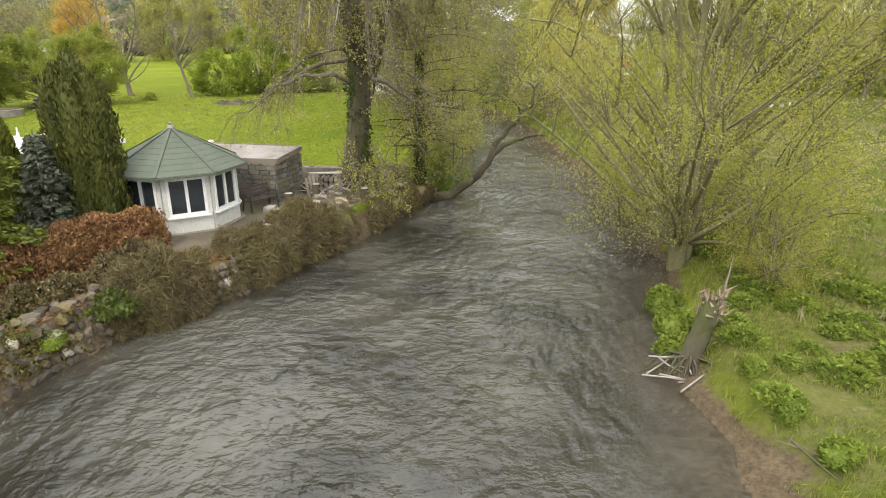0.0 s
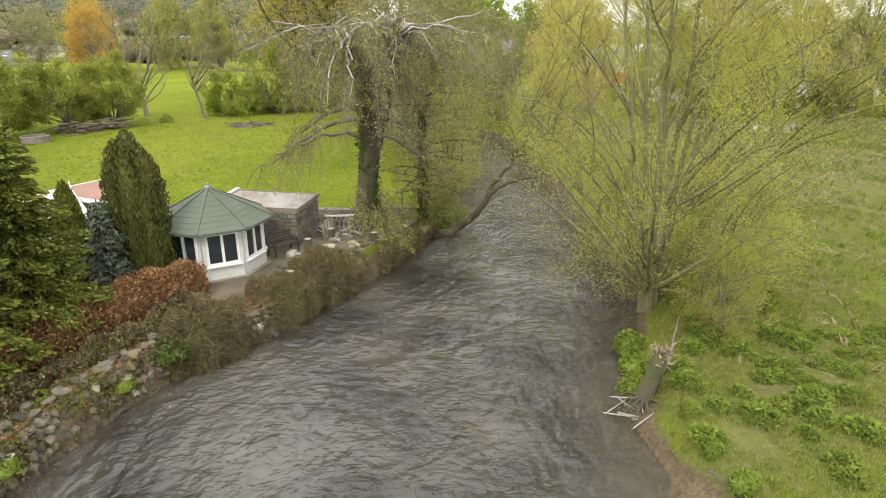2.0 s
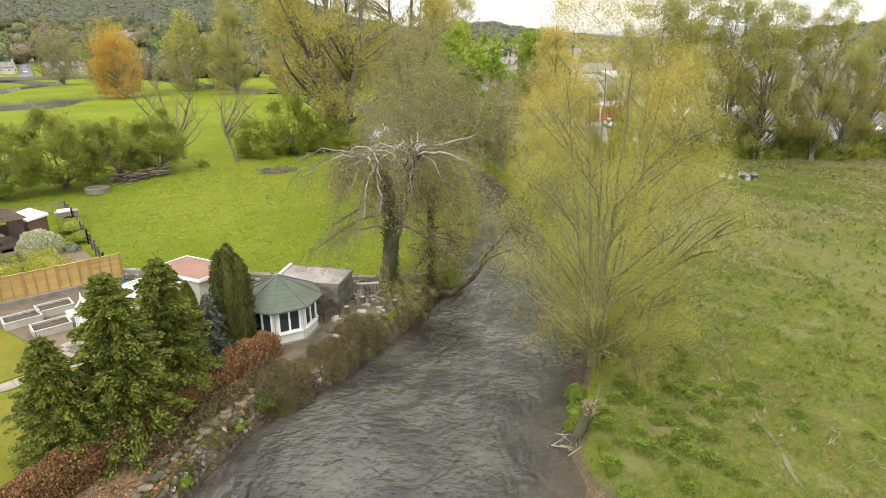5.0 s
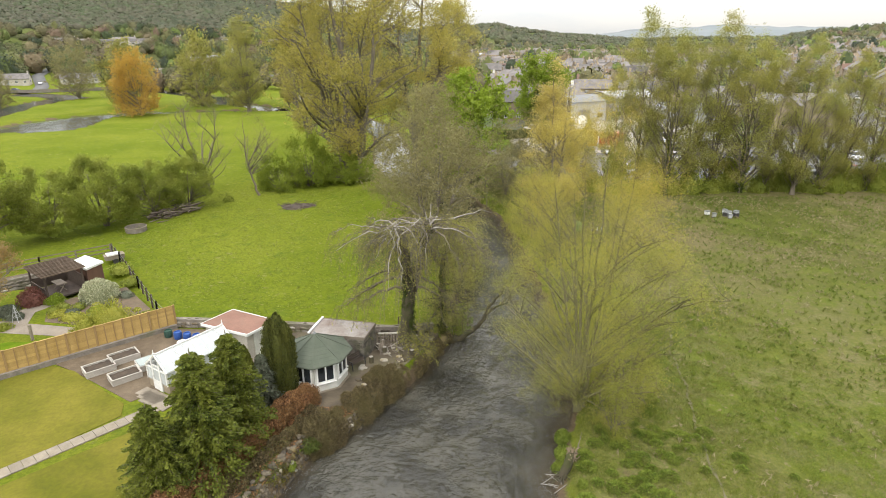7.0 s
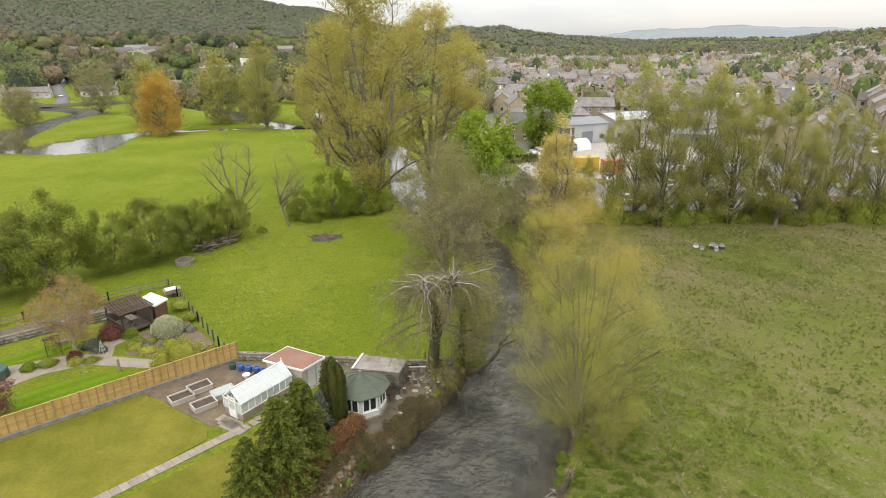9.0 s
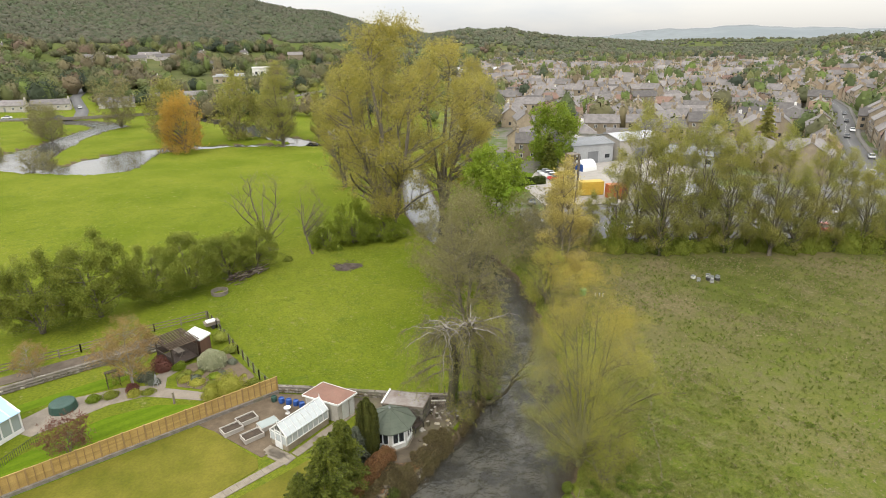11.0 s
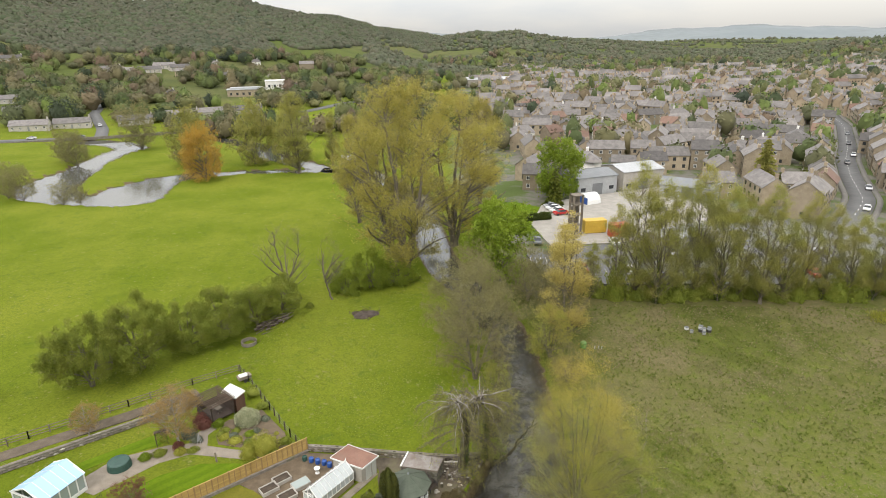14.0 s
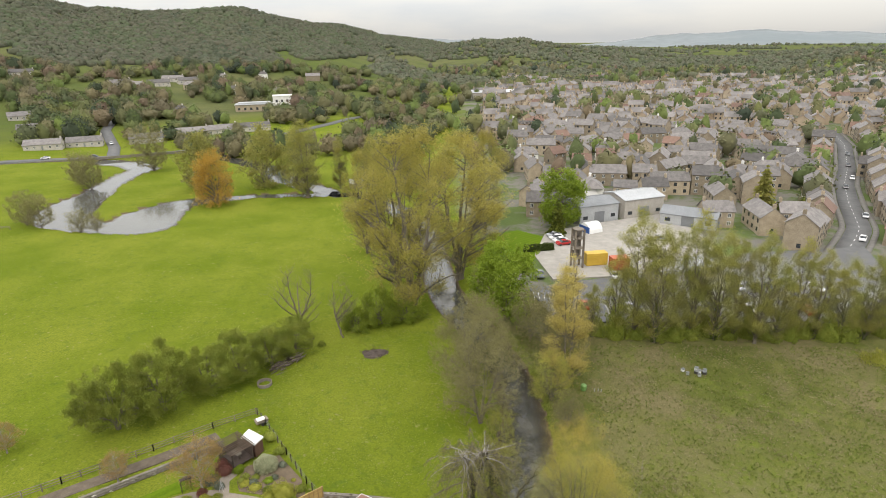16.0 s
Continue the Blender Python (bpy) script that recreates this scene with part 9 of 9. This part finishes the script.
def car(paint, label, m):
    ob = thing("car", label, "car", m)
    prof = [(-2.05, 0.35), (-2.1, 0.62), (-1.95, 0.86), (-1.1, 0.92), (-0.55, 1.36), (0.75, 1.42), (1.5, 0.98), (2.05, 0.9), (2.12, 0.6), (2.05, 0.32)]
    lower = [p for p in prof if p[1] < 1.2]
    def extr(pr, w0, name, mat, parent, top_in=0.0):
        n = len(pr)
        hi = max(z for _, z in pr)
        vs = [(x, s * (w0 - top_in * (z > hi - 0.2)), z) for s in (-1, 1) for x, z in pr]
        fs = [tuple(range(n)), tuple(range(2 * n - 1, n - 1, -1))] + [(i, n + i, n + (i + 1) % n, (i + 1) % n) for i in range(n)]
        return part(name, Geo().add(vs, fs), mat, parent)
    body = extr(lower, 0.86, "body", paint, ob)
    cab = extr([(-1.15, 0.9), (-0.55, 1.36), (0.75, 1.40), (1.5, 0.95)], 0.78, "cabin_glass", PANE_DARK, ob, 0.12)
    part("roof", Geo().box(-0.55, -0.64, 1.38, 0.72, 0.64, 1.44), paint, ob)
    for x in (-1.3, 1.35):
        for s in (-1, 1):
            part("wheel", Geo().cyl((x, s * 0.7, 0.31), (x, s * 0.88, 0.31), 0.31, 0.31, 12), IRON, ob)
    return ob


WHITE_C, BLACK_C, SILVER_C, RED_C, BLUE_C, GREY_C = (car_paint(c) for c in ((0.75, 0.75, 0.75), (0.02, 0.02, 0.025), (0.42, 0.43, 0.45), (0.45, 0.03, 0.03), (0.04, 0.10, 0.28), (0.14, 0.15, 0.16)))
names = {id(WHITE_C): "white", id(BLACK_C): "black", id(SILVER_C): "silver", id(RED_C): "red", id(BLUE_C): "dark blue", id(GREY_C): "dark grey"}
q = random.Random(21)


def park(paint, x, y, z, turn, where):
    car(paint, names[id(paint)] + " hatchback car " + where, pose(x, y, z, 0, 0, turn))


for x, y, t, c in ((155.0, 236.5, 62, BLACK_C), (143, 212, 62, WHITE_C), (116.2, 157, 62, SILVER_C), (102.2, 134, 55, WHITE_C), (170, 264, 62, GREY_C), (132, 196.5, 63, BLACK_C)):
    park(c, x + 1.4, y - 0.8, ground_z(x, y) + 0.17, t, "on the main street")
for x, y, c in ((18.5, 87, RED_C), (27.7, 86.3, WHITE_C), (33.5, 86, BLACK_C), (42, 86, SILVER_C), (44.6, 86, BLUE_C), (52, 86, WHITE_C), (57, 85.6, GREY_C), (64, 85.4, RED_C), (69, 85.4, BLACK_C), (39.7, 97.8, WHITE_C), (47.2, 97.8, GREY_C), (54.8, 97.8, SILVER_C), (62, 97.8, BLACK_C), (72, 97.8, WHITE_C), (28.6, 104.4, WHITE_C), (10.9, 104.9, GREY_C)):
    park(c, x + 1.25, y, 1.0, 90, "in the car park")
for x, y, t, c in ((20.2, 131, 20, WHITE_C), (20.8, 128.6, 20, RED_C), (19.4, 133.6, 20, WHITE_C), (19.0, 136, 20, SILVER_C), (43, 119, 70, WHITE_C), (45.6, 120, 70, BLACK_C), (48, 133, 10, SILVER_C)):
    park(c, x, y, 1.004, t, "parked in the works yard")
for x, y, t, c in ((-219.6, 256.3, 23, WHITE_C), (-200, 264.5, 24, GREY_C), (-212, 301, 125, WHITE_C)):
    park(c, x, y, ground_z(x, y) + 0.36, t, "on the western road")

# works buildings
def works_shed(x, y, turn, w, d, e, ri, roof_mat, label):
    ob = thing("works_building", label, "building", pose(x, y, 0.8, 0, 0, turn))
    X, Y = w / 2, d / 2
    part("wall", Geo().add([(-X, -Y, -0.5), (X, -Y, -0.5), (X, Y, -0.5), (-X, Y, -0.5), (-X, -Y, e), (X, -Y, e), (X, Y, e), (-X, Y, e), (-X, 0, e + ri), (X, 0, e + ri)], [(0, 1, 5, 4), (2, 3, 7, 6), (1, 2, 6, 9, 5), (3, 0, 4, 8, 7)]), METAL_PALE if roof_mat is METAL_DARK else PEBBLEDASH, ob)
    for s in (-1, 1):
        vs = [(-X - 0.3, s * (Y + 0.3), e - 0.1), (X + 0.3, s * (Y + 0.3), e - 0.1), (X + 0.3, 0, e + ri + 0.02), (-X - 0.3, 0, e + ri + 0.02)]
        rf = part("roof", Geo().add(vs + [(a, b, c + 0.15) for a, b, c in vs], [(3, 2, 1, 0), (4, 5, 6, 7), (0, 1, 5, 4), (1, 2, 6, 5), (2, 3, 7, 6), (3, 0, 4, 7)]), roof_mat, ob)
        rib = Geo()
        k = -X
        while k <= X:
            rib.beam((k, s * (Y + 0.3), e + 0.07), (k, 0, e + ri + 0.19), 0.06, 0.06)
            k += 1.0
        part("seams", rib, roof_mat, rf)
    part("roller_door", Geo().box(-1.8, -Y - 0.06, -0.3, 1.8, -Y + 0.02, 3.4), METAL_DARK, ob, "grey roller door")
    for k in (-0.36, 0.36):
        part("window", Geo().box(k * w - 0.8, -Y - 0.05, 1.2, k * w + 0.8, -Y + 0.02, 2.3), PANE_DARK, ob)


works_shed(32.5, 156.5, 24, 14, 11, 5.4, 1.2, METAL_DARK, "low works building with a grey metal roof")
works_shed(47.5, 163, 24, 15, 12, 6.0, 1.3, METAL_PALE, "low works building with a pale metal roof")
works_shed(46, 105.5, 24, 17, 7, 3.0, 0.5, METAL_PALE, "single-storey white hall beside the car park")
works_shed(62, 150, -28, 16, 9, 3.4, 1.6, METAL_DARK, "long low store with a grey roof")
works_shed(24, 560, 6, 70, 30, 7, 1.5, METAL_PALE, "large pale-roofed mill buildings beyond the town")
works_shed(58, 585, 12, 40, 24, 6, 1.5, METAL_DARK, "large grey-roofed mill shed beyond the town")
fb_ = house(5, 4, 2.3, 1.2, RUBBLE, METAL_PALE, 1, 1, 1, "boathouse", "small stone hut with a pale roof by the stream", 0, 0)
fb_.matrix_world = pose(-51, 198, 0.7, 0, 0, 20)
tw = thing("drill_tower", "slim grey concrete tower with open storeys", "tower", pose(21.8, 111.5, 1.0, 0, 0, 15))
for x in (-1.1, 1.1):
    for y in (-1.1, 1.1):
        part("column", Geo().box(x - 0.2, y - 0.2, 0, x + 0.2, y + 0.2, 10), TIMBER_GREY, tw)
for z in (2.6, 5.2, 7.8, 10.0):
    part("deck", Geo().box(-1.3, -1.3, z - 0.2, 1.3, 1.3, z), TIMBER_GREY, tw)
for z in (2.6, 5.2, 7.8):
    part("panel", Geo().box(-1.3, 1.0, z, 1.3, 1.12, z + 1.6), RUBBLE, tw)
YEL, REDC = solid("yellow_sheet", (0.55, 0.36, 0.04), (0.62, 0.42, 0.06), 0.6, 0.6, 0.1), solid("orange_red_sheet", (0.45, 0.085, 0.03), (0.52, 0.12, 0.05), 0.6, 0.6, 0.1)
for x, y, w, mt, lb in ((26.8, 113.5, 5.5, YEL, "yellow sheet-clad storage container"), (32.0, 110.2, 4.4, REDC, "orange-red ribbed steel storage container")):
    ct = thing("container", lb, "container", pose(x, y, 1.0, 0, 0, 12))
    g = Geo().box(-w / 2, -1.25, 0.1, w / 2, 1.25, 3.2)
    part("box", g, mt, ct)
    k = -w / 2 + 0.3
    rb = Geo()
    while k < w / 2:
        rb.box(k - 0.06, -1.3, 0.2, k + 0.06, -1.25, 3.1)
        k += 0.5
    part("ribs", rb, mt, ct)
    part("skid", Geo().box(-w / 2, -1.1, 0, w / 2, -0.9, 0.1).box(-w / 2, 0.9, 0, w / 2, 1.1, 0.1), IRON, ct)
dm = thing("marquee", "white domed tarpaulin store with a blue side", "tent", pose(30.4, 141.5, 1.0, 0, 0, 30))
arch = [(2.6 * math.cos(a), 2.8 * math.sin(a)) for a in np.linspace(0, math.pi, 9)]
part("cover", Geo().add([(x, y, z) for x in (-2.4, 2.4) for y, z in arch], [tuple(range(9)), tuple(range(17, 8, -1))] + [(i, 9 + i, 10 + i, i + 1) for i in range(8)]), FRAME_WHITE, dm)
part("side_sheet", Geo().box(-2.45, -2.4, 0, -2.41, 2.2, 1.9), BLUE, dm, "blue end sheet")
hedge_run("clipped_hedge", "dark clipped hedge beside the yard", [(9.5, 122.5), (17.5, 124.5)], 1.6, 2.0, LEAF_IVY, 120, 260, 0.4, 0.05, z=0.8, square=0.9)
flat("yard_lawn", [(4, 112), (10, 112), (13, 121), (16, 136), (9, 142), (0, 138), (-4, 126)], 0.95, LAWN_RICH, "small green lawn behind the river trees", "lawn", 0.6)
mn = thing("manor_house", "large white house with a flat-topped tower and stone wing", "house", pose(-168, 437, ground_z(-168, 437), 0, 0, 16))
part("tower", Geo().box(6, -5, -1, 20, 6, 10.5).box(5.7, -5.3, 10.5, 20.3, 6.3, 11), RENDER_WHITE, mn)
part("wing", Geo().box(-22, -6, -1, 6, 5, 5), STONE, mn, "long buff stone wing")
part("wing_roof", Geo().prism([(-22.5, -6.5), (6, -6.5), (6, 5.5), (-22.5, 5.5)], 5, 5.4).prism([(-20, -4), (4, -4), (4, 3), (-20, 3)], 5.4, 6.6), METAL_PALE, mn)
for k in range(6):
    part("window", Geo().box(-20 + 4.4 * k, -6.08, 1.2, -18.4 + 4.4 * k, -5.9, 3.0), PANE_DARK, mn)
for k in range(3):
    for z in (1.5, 6.0):
        part("window", Geo().box(8 + 4 * k, -5.08, z, 9.6 + 4 * k, -4.9, z + 2), PANE_DARK, mn)
rng = np.random.default_rng(55)
